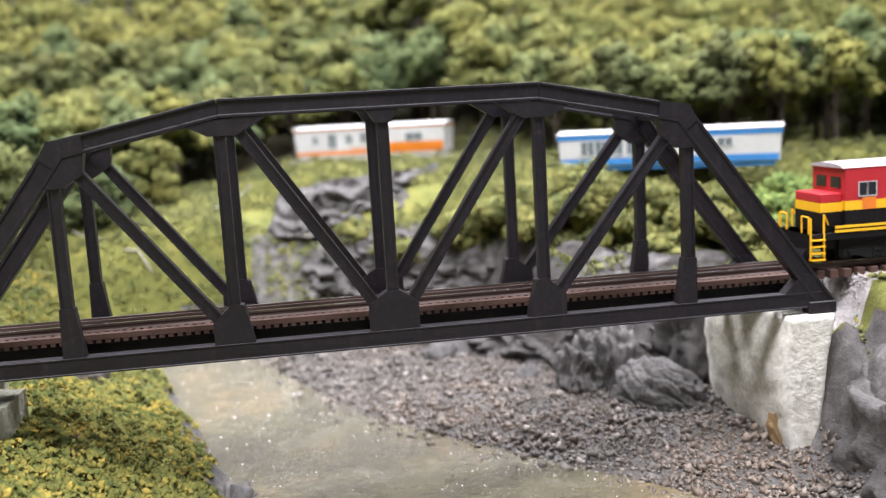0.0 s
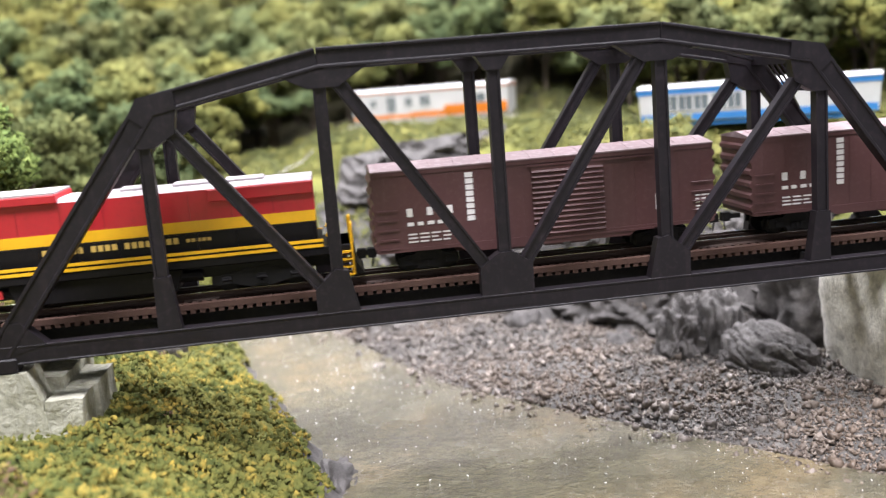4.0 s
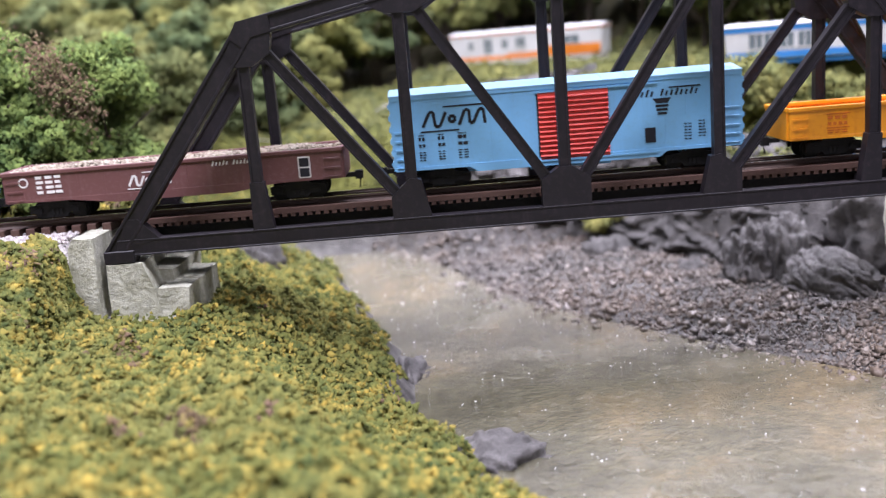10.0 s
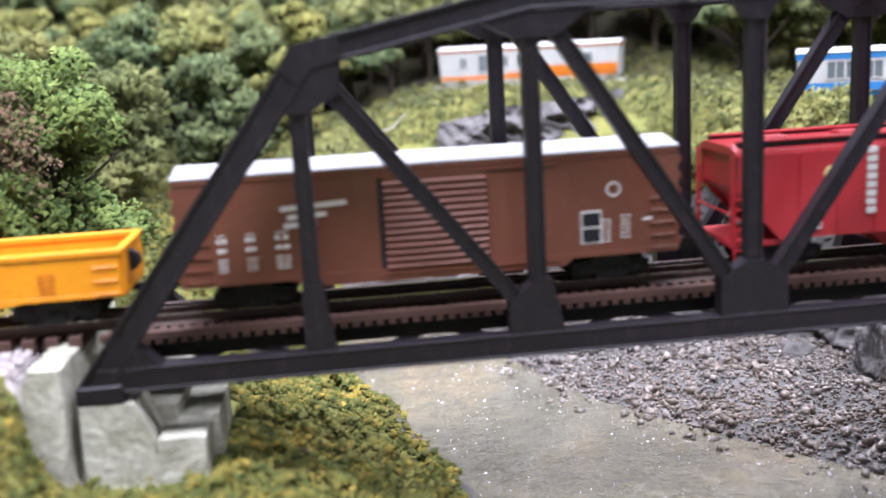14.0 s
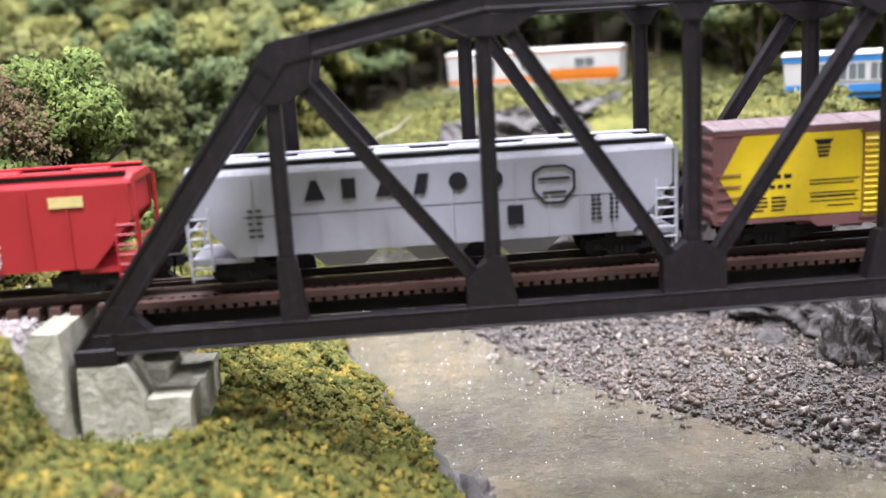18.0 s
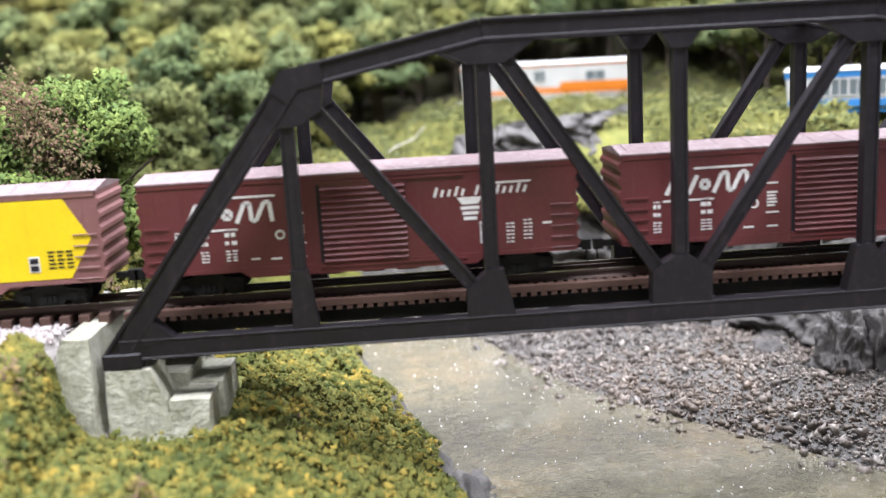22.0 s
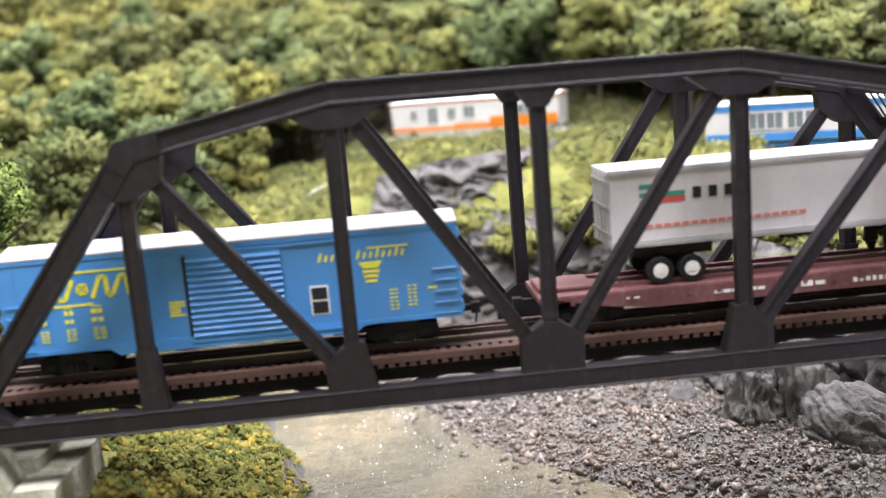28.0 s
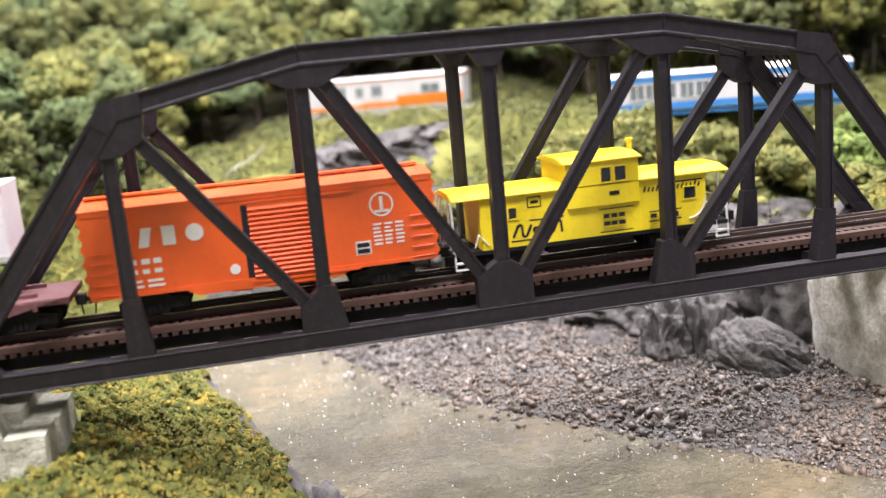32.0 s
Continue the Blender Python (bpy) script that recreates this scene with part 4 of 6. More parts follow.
def letter_shapes(parent, shapes, z, h, material, y):
    """Large lettering as plain shapes: wedge, bar, slant and disc."""
    for kind, x, w in shapes:
        bm = bmesh.new()
        if kind == "wedge":
            prism(bm, [(x, z), (x + w, z), (x + w * 0.64, z + h), (x + w * 0.36, z + h)], y - 0.07, y + 0.2)
        elif kind == "bar":
            prism(bm, [(x, z), (x + w * 0.85, z), (x + w * 0.85, z + h), (x, z + h)], y - 0.07, y + 0.2)
        elif kind == "slant":
            prism(bm, [(x, z), (x + w * 0.7, z), (x + w, z + h), (x + w * 0.3, z + h)], y - 0.07, y + 0.2)
        else:
            rod(bm, (x + w / 2, y - 0.07, z + h / 2), (x + w / 2, y + 0.2, z + h / 2), h * 0.46, 16)
        part("plain_shape", bm, material, parent)


def tag_panel(parent, x, z, w, h, y=-9.75):
    marks(parent, [(x, z, w, h)], WHITE, "", y, "data_panel")
    marks(parent, [(x + 0.3, z + 0.3 + i * (h - 0.3) / 2, w - 0.6, (h - 1.1) / 2) for i in range(2)], INK, "", y - 0.08, "data_field")


def box_car(front, L, side, roof, door, ink, label, door_x=(40, 60), open_gap=0.0, W=9.7, H=26.8, door_ribs=13):
    c = vehicle("box_car", front, label, "freight car")
    bm = bmesh.new()
    box(bm, 0.8, L - 0.8, -W, W, 6.2, H)
    part("car_body", bm, side, c, bevel=0.25)
    bm = bmesh.new()
    box(bm, -0.14, 0.14, -W - 0.06, -W + 0.06, 6.2, H - 1.2)
    seam = mesh_of(bm, "side_seam", side)
    for k in range(int(L / 6)):
        x = 4 + k * (L - 8) / (int(L / 6) - 1)
        if not door_x[0] - 1 < x < door_x[1] + 1:
            for s in (0, 2 * W):
                ob = new("side_seam", seam)
                ob.parent = c
                ob.location = (x * MM, s * MM, 0)
    bm = bmesh.new()
    for s in (-1, 1):
        prism(bm, [(1, 6.0), (22.0, 6.0), (24.0, 4.5), (L - 24.0, 4.5), (L - 22.0, 6.0), (L - 1, 6.0), (L - 1, 6.9), (1, 6.9)], s * W - 0.25, s * W + 0.25)
        box(bm, 1, L - 1, s * W - 0.2, s * W + 0.2, H - 1.0, H)
    box(bm, 12, L - 12, -2.2, 2.2, 3.6, 6.2)
    for x in (L * 0.42, L * 0.52, L * 0.6):
        box(bm, x - 2.5, x + 2.5, -6.5, -3.2, 3.4, 6.2)
    part("underframe", bm, side, c)
    bm = bmesh.new()
    prism_yz(bm, [(-W - 0.3, H), (-W - 0.3, H + 0.35), (0, H + 1.7), (W + 0.3, H + 0.35), (W + 0.3, H)], 0.5, L - 0.5)
    rf = part("roof", bm, roof, c)
    bm = bmesh.new()
    prism_yz(bm, [(-W - 0.2, H + 0.3), (-W + 0.1, H + 0.48), (0, H + 1.8), (W - 0.1, H + 0.48), (W + 0.2, H + 0.3), (0, H + 1.5)], -0.3, 0.3)
    rib = mesh_of(bm, "roof_rib", roof)
    for k in range(14):
        ob = new("roof_rib", rib)
        ob.parent = rf
        ob.location = ((3 + k * (L - 6) / 13) * MM, 0, 0)
    for x, s in ((0.8, -1), (L - 0.8, 1)):
        bm = bmesh.new()
        pts = [(x - s * 0.3, 6.2), (x + s * 0.25, 6.2)]
        for i in range(6):
            z = 7.0 + i * 3.25
            pts += [(x + s * 0.2, z), (x + s * 0.75, z + 0.6), (x + s * 0.75, z + 1.5), (x + s * 0.2, z + 2.1)]
        prism(bm, pts + [(x + s * 0.25, H), (x - s * 0.3, H)], -W, W)
        part("end_wall", bm, side, c)
        for i in range(5):
            bm = bmesh.new()
            rod(bm, (x - s * 0.6, -W - 0.35, 7 + i * 2.5), (x - s * 5.8, -W - 0.35, 7 + i * 2.5), 0.16, 5)
            part("grab_iron", bm, side, c)
    if open_gap:
        # nothing is cut open: the gap's shade is laid on as a dark strip
        bm = bmesh.new()
        box(bm, door_x[0] - open_gap, door_x[0], -W - 0.09, -W + 0.3, 6.4, H - 2.2)
        part("door_gap_strip", bm, INK, c, "dark strip standing in for the shaded gap beside the door")
    for s in (-1, 1):
        bm = bmesh.new()
        y = s * W
        pts = [(y - s * 0.3, 6.2), (y + s * 0.3, 6.2)]
        for i in range(door_ribs):
            z = 7.2 + i * (H - 10.6) / (door_ribs - 1)
            pts += [(y + s * 0.3, z - 0.5), (y + s * 0.85, z), (y + s * 0.3, z + 0.5)]
        prism_yz(bm, pts + [(y + s * 0.3, H - 1.9), (y - s * 0.3, H - 1.9)], door_x[0], door_x[1])
        d = part("door", bm, door, c)
        bm = bmesh.new()
        box(bm, door_x[0] - 1, door_x[1] + (door_x[1] - door_x[0]) * 0.7, y - 0.5, y + 0.5, H - 1.9, H - 1.4)
        box(bm, door_x[0] - 1, door_x[1] + (door_x[1] - door_x[0]) * 0.7, y - 0.5, y + 0.5, 5.7, 6.2)
        part("door_track", bm, side, d)
    truck(c, 14)
    truck(c, L - 14)
    coupler(c, 1, -1)
    coupler(c, L - 1, 1)
    return c


def plain_marks(c, ink, seed, x=8, right=66):
    out = []
    for k, w in ((0, 2.0), (5.4, 2.2), (11.0, 3.0)):
        out += [(x + k, 15.6, w * 0.8, 0.2)] + rows_of_bars(x + k, 14.2, w, 1, 0.95, 1, 2, seed + k) + rows_of_bars(x + k, 12.4, w, 1, 0.85, 1, 2, seed + k + 1) + rows_of_bars(x + k, 10.8, w, 4, 0.3, 0.42, 2, seed + k + 2)
    marks(c, out, ink)
    marks(c, rows_of_bars(right + 16.6, 13.0, 2.2, 6, 0.3, 0.55, 2, seed + 3) + rows_of_bars(right + 20.6, 13.6, 2.2, 6, 0.3, 0.55, 2, seed + 4) + [(right + 25, 12.6, 2.0, 0.5)], ink)


def gondola(front, L, side, label, load=None, H=15.8, W=9.4):
    c = vehicle("gondola_car", front, label, "freight car")
    for s in (-1, 1):
        bm = bmesh.new()
        box(bm, 0.6, L - 0.6, s * W - 0.45, s * W + 0.45, 5.8, H)
        part("side_wall", bm, side, c, bevel=0.12)
    for x in (0.6, L - 0.6):
        bm = bmesh.new()
        box(bm, x - 0.5, x + 0.5, -W + 0.5, W - 0.5, 5.8, H)
        part("end_wall", bm, side, c, bevel=0.12)
    bm = bmesh.new()
    box(bm, 1, L - 1, -W + 0.4, W - 0.4, 5.8, 6.8)
    part("floor_pan", bm, side, c)
    for s in (-1, 1):
        bm = bmesh.new()
        box(bm, 0.2, L - 0.2, s * W - 0.85, s * W + 0.85, H - 0.7, H + 0.35)
        part("top_rail", bm, side, c, bevel=0.12)
        bm = bmesh.new()
        prism(bm, [(1, 5.7), (19, 5.7), (32, 4.1), (L - 32, 4.1), (L - 19, 5.7), (L - 1, 5.7), (L - 1, 6.6), (1, 6.6)], s * W - 0.5, s * W + 0.5)
        part("side_sill", bm, side, c, bevel=0.12)
    for x in (0.5, L - 0.5):
        bm = bmesh.new()
        box(bm, x - 0.7, x + 0.7, -W + 0.9, W - 0.9, H - 0.7, H + 0.35)
        part("end_rail", bm, side, c, bevel=0.12)
    for k in range(12):
        x = 6 + k * (L - 12) / 11
        for s in (-1, 1):
            bm = bmesh.new()
            box(bm, x - 0.3, x + 0.3, s * W - 0.53, s * W + 0.53, 6.0, H - 0.6)
            part("side_post", bm, side, c)
    for x, s in ((0.6, -1), (L - 0.6, 1)):
        for i in range(3):
            bm = bmesh.new()
            rod(bm, (x - s * 0.6, -W - 0.8, 6.5 + i * 2.6), (x - s * 5.2, -W - 0.8, 6.5 + i * 2.6), 0.15, 5)
            part("grab_iron", bm, side, c)
    if load:
        r = np.random.RandomState(5)
        n = 2200
        px, py = r.uniform(2, L - 2, n), r.uniform(-W + 1, W - 1, n)
        pz = H - 1.2 + 1.3 * np.cos(py / W * 1.4) + 0.5 * lumps(px, py, 18, 4)
        v, f = chunks(np.stack([px, py, pz], 1), r.uniform(0.35, 0.8, n), r)
        ob = new("gravel_load", fast_mesh("gravel_load", v, f, LOAD))
        ob.parent = c
        tagged(ob, "pale crushed stone load", kind="stuff")
        bm = bmesh.new()
        box(bm, 1.2, L - 1.2, -W + 0.5, W - 0.5, 6.2, H - 0.9)
        part("load_bed", bm, BALLAST, c)
    truck(c, 14)
    truck(c, L - 14)
    coupler(c, 1, -1)
    coupler(c, L - 1, 1)
    return c


def covered_hopper(front, L, side, label, trim):
    c = vehicle("covered_hopper_car", front, label, "freight car")
    W = 9.7
    bm = bmesh.new()
    prism(bm, [(13, 7.0), (L - 13, 7.0), (L - 2.5, 16.8), (L - 2.5, 23.6), (2.5, 23.6), (2.5, 16.8)], -W + 0.3, W - 0.3)
    part("tank_body", bm, side, c, bevel=0.2)
    for s in (-1, 1):
        bm = bmesh.new()
        prism(bm, [(11, 6.4), (L - 11, 6.4), (L - 2.2, 16.4), (L - 2.2, 23.8), (2.2, 23.8), (2.2, 16.4)], s * W - 0.25, s * W + 0.25)
        part("side_sheet", bm, side, c)
    for k in range(12):
        x = 15 + k * (L - 30) / 11
        for s in (-1, 1):
            bm = bmesh.new()
            box(bm, x - 0.22, x + 0.22, s * W - 0.6, s * W + 0.6, 6.6, 23.2)
            part("side_rib", bm, side, c)
    bm = bmesh.new()
    prism_yz(bm, [(-W - 0.1, 23.6), (-W + 0.4, 24.7), (-6.5, 25.6), (6.5, 25.6), (W - 0.4, 24.7), (W + 0.1, 23.6)], 1.6, L - 1.6)
    part("roof", bm, trim, c, bevel=0.15)
    for s in (-1, 1):
        bm = bmesh.new()
        box(bm, 3, L - 3, s * 7.4 - 1.2, s * 7.4 + 1.2, 26.2, 26.55)
        part("running_board", bm, trim, c)
        bm = bmesh.new()
        box(bm, 3, L - 3, s * 7.4 - 1.0, s * 7.4 + 1.0, 25.2, 26.2)
        part("running_board_base", bm, BLACK, c)
    for k in range(6):
        bm = bmesh.new()
        x = 12 + k * (L - 24) / 5
        box(bm, x - 4, x + 4, -2, 2, 25.6, 26.5)
        part("roof_hatch", bm, trim, c, bevel=0.2)
    for k in range(3):
        x = L / 2 + (k - 1) * 20
        bm = bmesh.new()
        prism(bm, [(x - 9, 7.0), (x + 9, 7.0), (x + 4, 2.6), (x - 4, 2.6)], -6.5, 6.5)
        part("hopper_bay", bm, side, c)
    for x, s in ((1.2, -1), (L - 1.2, 1)):
        bm = bmesh.new()
        box(bm, min(x, x - s * 13), max(x, x - s * 13), -W + 0.6, W - 0.6, 5.2, 6.3)
        for y in (-W + 0.4, W - 0.4):
            box(bm, x - 0.35, x + 0.35, y - 0.4, y + 0.4, 5.2, 23.8)
        part("end_platform", bm, side, c)
        bm = bmesh.new()
        for dx in (0.2, 4.6):
            rod(bm, (x - s * dx, -W - 0.25, 1.8 if dx < 1 else 4), (x - s * dx, -W - 0.25, 17.4), 0.28, 5)
        for i in range(7):
            rod(bm, (x - s * 0.2, -W - 0.25, 2.6 + i * 2.1), (x - s * 4.6, -W - 0.25, 2.6 + i * 2.1), 0.24, 5)
        part("ladder", bm, trim, c)
        bm = bmesh.new()
        rod(bm, (x - s * 11, -5, 6.2), (x - s * 2, -5, 17), 0.35, 5)
        rod(bm, (x - s * 11, 5, 6.2), (x - s * 2, 5, 17), 0.35, 5)
        rod(bm, (x, -W + 0.5, 12), (x, W - 0.5, 12), 0.3, 5)
        part("end_brace", bm, trim, c)
    truck(c, 13)
    truck(c, L - 13)
    coupler(c, 1, -1)
    coupler(c, L - 1, 1)
    return c


def trailer_flat(front, L, label):
    deck = paint("flat_car_red", (0.125, 0.045, 0.047), 0.6, (0.25, 0.18, 0.17), 0.35)
    c = vehicle("flat_car", front, label, "freight car")
    bm = bmesh.new()
    box(bm, 0.5, L - 0.5, -9.4, 9.4, 6.4, 8.0)
    part("deck", bm, deck, c, bevel=0.15)
    bm = bmesh.new()
    for s in (-1, 1):
        prism(bm, [(3, 7.6), (14, 5.0), (26, 3.6), (L - 26, 3.6), (L - 14, 5.0), (L - 3, 7.6)], s * 9.2 - 0.5, s * 9.2 + 0.5)
    part("side_sill", bm, deck, c)
    for k in range(16):
        bm = bmesh.new()
        x = 8 + k * (L - 16) / 15
        box(bm, x - 0.5, x + 0.5, -9.95, -9.3, 5.6, 7.4)
        part("stake_pocket", bm, deck, c)
    bm = bmesh.new()
    box(bm, 1.2, 14, -6, 6, 8.0, 9.2)
    part("end_ramp", bm, deck, c, bevel=0.3)
    bm = bmesh.new()
    for s in (-5.5, 5.5):
        box(bm, 14, L - 8, s - 0.5, s + 0.5, 8.0, 8.9)
    part("wheel_guide", bm, deck, c)
    marks(c, rows_of_bars(40, 5.3, 12, 1, 0.7, 1, 6, 2) + [(60, 5.0, 2.6, 1.2), (63.2, 5.1, 2.2, 0.9)] + rows_of_bars(72, 4.9, 9, 1, 1.0, 1, 6, 4) + [(88, 5.2, 3, 1.2), (20, 6.0, 3, 0.35), (96, 5.6, 2, 0.5)], WHITE, "", -9.75)
    truck(c, 12)
    truck(c, L - 12)
    coupler(c, 1, -1)
    coupler(c, L - 1, 1)
    # the trailer rides on the flat car
    tx, tl, z0, z1 = 17.6, 86.2, 17.0, 34.6
    t = vehicle("road_trailer", front, "silver-white box trailer chained on the flat car", "trailer")
    body = paint("trailer_white", (0.60, 0.565, 0.59), 0.42, (0.40, 0.36, 0.36), 0.3)
    silver = paint("trailer_silver", (0.55, 0.55, 0.56), 0.35, metal=0.6, streak=False)
    bm = bmesh.new()
    box(bm, tx, tx + tl, -7.9, 7.9, z0, z1)
    part("cargo_box", bm, body, t, bevel=0.35)
    for nm, za, zb in (("top_rail", z1 - 1.5, z1 - 0.2), ("bottom_rail", z0, z0 + 1.5)):
        bm = bmesh.new()
        for s in (-1, 1):
            box(bm, tx - 0.1, tx + tl + 0.1, s * 7.95 - 0.2, s * 7.95 + 0.2, za, zb)
            box(bm, tx - 0.1, tx + tl + 0.1, s * 7.95 - 0.35, s * 7.95 + 0.35, za + 0.5, za + 0.75)
        part(nm, bm, silver, t)
    bm = bmesh.new()
    for k in range(5):
        box(bm, tx - 0.3, tx, -7 + k * 3.3, -6.6 + k * 3.3, z0 + 1, z1 - 1)
    for z in (z0 + 3, z0 + 9, z1 - 3):
        box(bm, tx - 0.35, tx + 0.1, -8.0, 8.0, z, z + 0.5)
    part("rear_door", bm, silver, t)
    for x in (tx + 11, tx + 18.2):
        for y in (-6.6, 6.6):
            bm = bmesh.new()
            disc(bm, x, y - 1.2, y + 1.2, 11.2, 3.1, 24)
            w = part("wheel", bm, BLACK, t, "black rubber tyre", bevel=0.15)
            # chrome rim coloured white, so its bright reflection is part of the colour
            bm = bmesh.new()
            disc(bm, x, y + (-1.35 if y < 0 else 1.1), y + (-1.1 if y < 0 else 1.35), 11.2, 1.7, 16)
            disc(bm, x, y + (-1.6 if y < 0 else 1.3), y + (-1.3 if y < 0 else 1.6), 11.2, 0.7, 10)
            part("rim", bm, WHITE, w, "chrome rim with its shine put in as white")
    bm = bmesh.new()
    box(bm, tx + 6, tx + 24, -4.5, 4.5, 14.0, 17.0)
    part("bogie_frame", bm, BLACK, t)
    for y in (-4.5, 4.5):
        bm = bmesh.new()
        x = tx + 66
        box(bm, x - 1.6, x + 1.6, y - 0.5, y + 0.5, 11, 17.2)
        rod(bm, (x - 1, y, 12), (x + 8, y, 16.8), 0.4, 5)
        prism(bm, [(x - 1.2, 10.9), (x + 1.2, 10.9), (x + 0.4, 8.9), (x - 0.4, 8.9)], y - 0.8, y + 0.8)
        part("landing_leg", bm, BLACK, t)
    bm = bmesh.new()
    box(bm, tx + 74, tx + 80, -3, 3, 8.9, 16.9)
    part("hitch_stand", bm, BLACK, t)
    green, red = paint("stripe_green", (0.03, 0.25, 0.16), 0.5, streak=False), paint("stripe_red", (0.52, 0.06, 0.05), 0.5, streak=False)
    y = -8.0
    marks(t, [(tx + 6.8, 29.8, 7, 1.1), (tx + 6.8, 27.9, 5, 1.1), (tx + 12, 27.9, 5, 1.1)], green, "green stripe", y, "stripe")
    marks(t, [(tx + 6.8, 26.2, 4.5, 1.1), (tx + 11, 26.6, 6, 1.2), (tx + 6.8, 24.8, 3, 1.1)], red, "red stripe", y, "stripe")
    blocks(t, tx + 18.8, 27.0, 3.6, 1.9, 2.5, 3, INK, y)
    marks(t, [(tx + 8 + k * 2.05, 21.0 + 0.02 * k, 1.6, 0.9) for k in range(18)], paint("faded_red_ink", (0.56, 0.20, 0.17), 0.5, streak=False), "small red lettering", y)
    marks(t, rows_of_bars(tx + 66, 22.6, 12, 2, 0.8, 0.6, 5, 3), INK, "", y)


def caboose(front, label):
    yel = paint("caboose_yellow", (0.80, 0.62, 0.015), 0.4, (0.35, 0.25, 0.03), 0.2)
    c = vehicle("caboose", front, label, "caboose")
    W, L = 9.2, 77.0
    x0, x1 = 9.5, 68.6
    bm = bmesh.new()
    box(bm, x0, x1, -W, W, 5.6, 18.6)
    part("cabin", bm, yel, c, bevel=0.25)
    bm = bmesh.new()
    prism_yz(bm, [(-W - 0.9, 18.6), (-W - 0.9, 19.1), (-5, 20.3), (5, 20.3), (W + 0.9, 19.1), (W + 0.9, 18.6)], 2.5, L - 2.5)
    part("roof", bm, yel, c, bevel=0.12)
    bm = bmesh.new()
    box(bm, 31.5, 50.4, -W - 0.9, W + 0.9, 13.5, 24.6)
    cu = part("cupola", bm, yel, c, bevel=0.25)
    bm = bmesh.new()
    prism_yz(bm, [(-W - 1.5, 24.6), (-W - 1.5, 25.0), (-5, 26.0), (5, 26.0), (W + 1.5, 25.0), (W + 1.5, 24.6)], 30.6, 51.3)
    part("cupola_roof", bm, yel, cu, bevel=0.1)
    for x, z, w, h, y in ((40.4, 19.5, 2.5, 3.5, -W - 0.95), (44.0, 19.5, 2.8, 3.5, -W - 0.95), (16.5, 13.0, 2.0, 2.6, -W - 0.05), (62.4, 12.7, 3.2, 2.9, -W - 0.05)):
        bm = bmesh.new()
        box(bm, x, x + w, y - 0.1, y + 0.3, z, z + h)
        wd = part("window", bm, GLASS, c, "dark window")
        bm = bmesh.new()
        for a in ((x - 0.3, x, z - 0.3, z + h + 0.3), (x + w, x + w + 0.3, z - 0.3, z + h + 0.3), (x, x + w, z + h, z + h + 0.3), (x, x + w, z - 0.3, z)):
            box(bm, a[0], a[1], y - 0.25, y + 0.2, a[2], a[3])
        part("window_frame", bm, yel, wd)
    bm = bmesh.new()
    box(bm, 2, L - 2, -W, W, 5.0, 6.0)
    box(bm, 27, 44, -6, 6, 2.6, 5.0)
    part("underframe", bm, BLACK, c)
    rail = paint("railing_white", (0.68, 0.68, 0.66), 0.5, streak=False)
    for x, s in ((2.6, -1), (L - 2.6, 1)):
        bm = bmesh.new()
        for y in (-8.6, -4, 4, 8.6):
            rod(bm, (x, y, 5.5), (x, y, 18.6), 0.28, 5)
        for z in (9, 11.6):
            rod(bm, (x, -8.6, z), (x, 8.6, z), 0.25, 5)
        part("platform_railing", bm, rail, c, "white end railing")
        bm = bmesh.new()
        for y in (-9.0, 9.0):
            for dx in (0, -s * 3.2):
                rod(bm, (x + dx, y, 1.6), (x + dx, y, 6), 0.25, 5)
            for z in (1.8, 3.4):
                box(bm, min(x, x - s * 3.2), max(x, x - s * 3.2), y - 0.9, y + 0.9, z, z + 0.3)
        part("steps", bm, rail, c)
        bm = bmesh.new()
        rod(bm, (x - s * 5.0, -W - 0.25, 7), (x - s * 6.0, -W - 0.5, 10), 0.2, 5)
        rod(bm, (x - s * 6.0, -W - 0.5, 10), (x - s * 8.6, -W - 0.3, 7.2), 0.2, 5)
        part("grab_iron", bm, rail, c)
    bm = bmesh.new()
    rod(bm, (53.5, 3, 19), (53.5, 3, 28), 0.7, 10)
    rod(bm, (53.5, 3, 27.6), (53.5, 3, 28.2), 1.0, 10)
    part("stove_pipe", bm, yel, c)
    wave_emblem(c, 17.4, 7.6, 0.66, INK, -W - 0.03)
    slogan(c, 51.8, 15.5, 1.02, INK, -W - 0.03)
    marks(c, [(39.6, 12.6, 9, 0.22), (39.6, 6.8, 8.6, 0.22)] + rows_of_bars(40.6, 10.4, 6, 2, 1.0, 0.9, 3, 5) + [(52.6, 8.0, 8.6, 0.3), (52.6, 10.4, 8.6, 0.3), (53, 9.0, 1.6, 1.0), (58, 8.6, 2.4, 1.4), (42.4, 16.0, 2.6, 1.0)], INK, "", -W - 0.97)
    marks(c, [(21.6, 15.2, 3.2, 0.25), (21.6, 17.6, 3.2, 0.25), (21.4, 15.2, 0.25, 2.6), (24.7, 15.2, 0.25, 2.6), (22.2, 16.2, 2.0, 0.7)], INK, "", -W - 0.03, "badge")
    bm = bmesh.new()
    for k in range(6):
        a, b = 0.5 * math.pi * k / 6, 0.5 * math.pi * (k + 1) / 6
        rod(bm, (63.6 + 4.4 * math.sin(a), -W - 0.35, 12.2 - 4.6 * math.cos(a)), (63.6 + 4.4 * math.sin(b), -W - 0.35, 12.2 - 4.6 * math.cos(b)), 0.22, 5)
    part("curved_handrail", bm, WHITE, c)
    truck(c, 16, 9)
    truck(c, L - 16, 9)
    coupler(c, 2, -1)
    coupler(c, L - 2, 1)


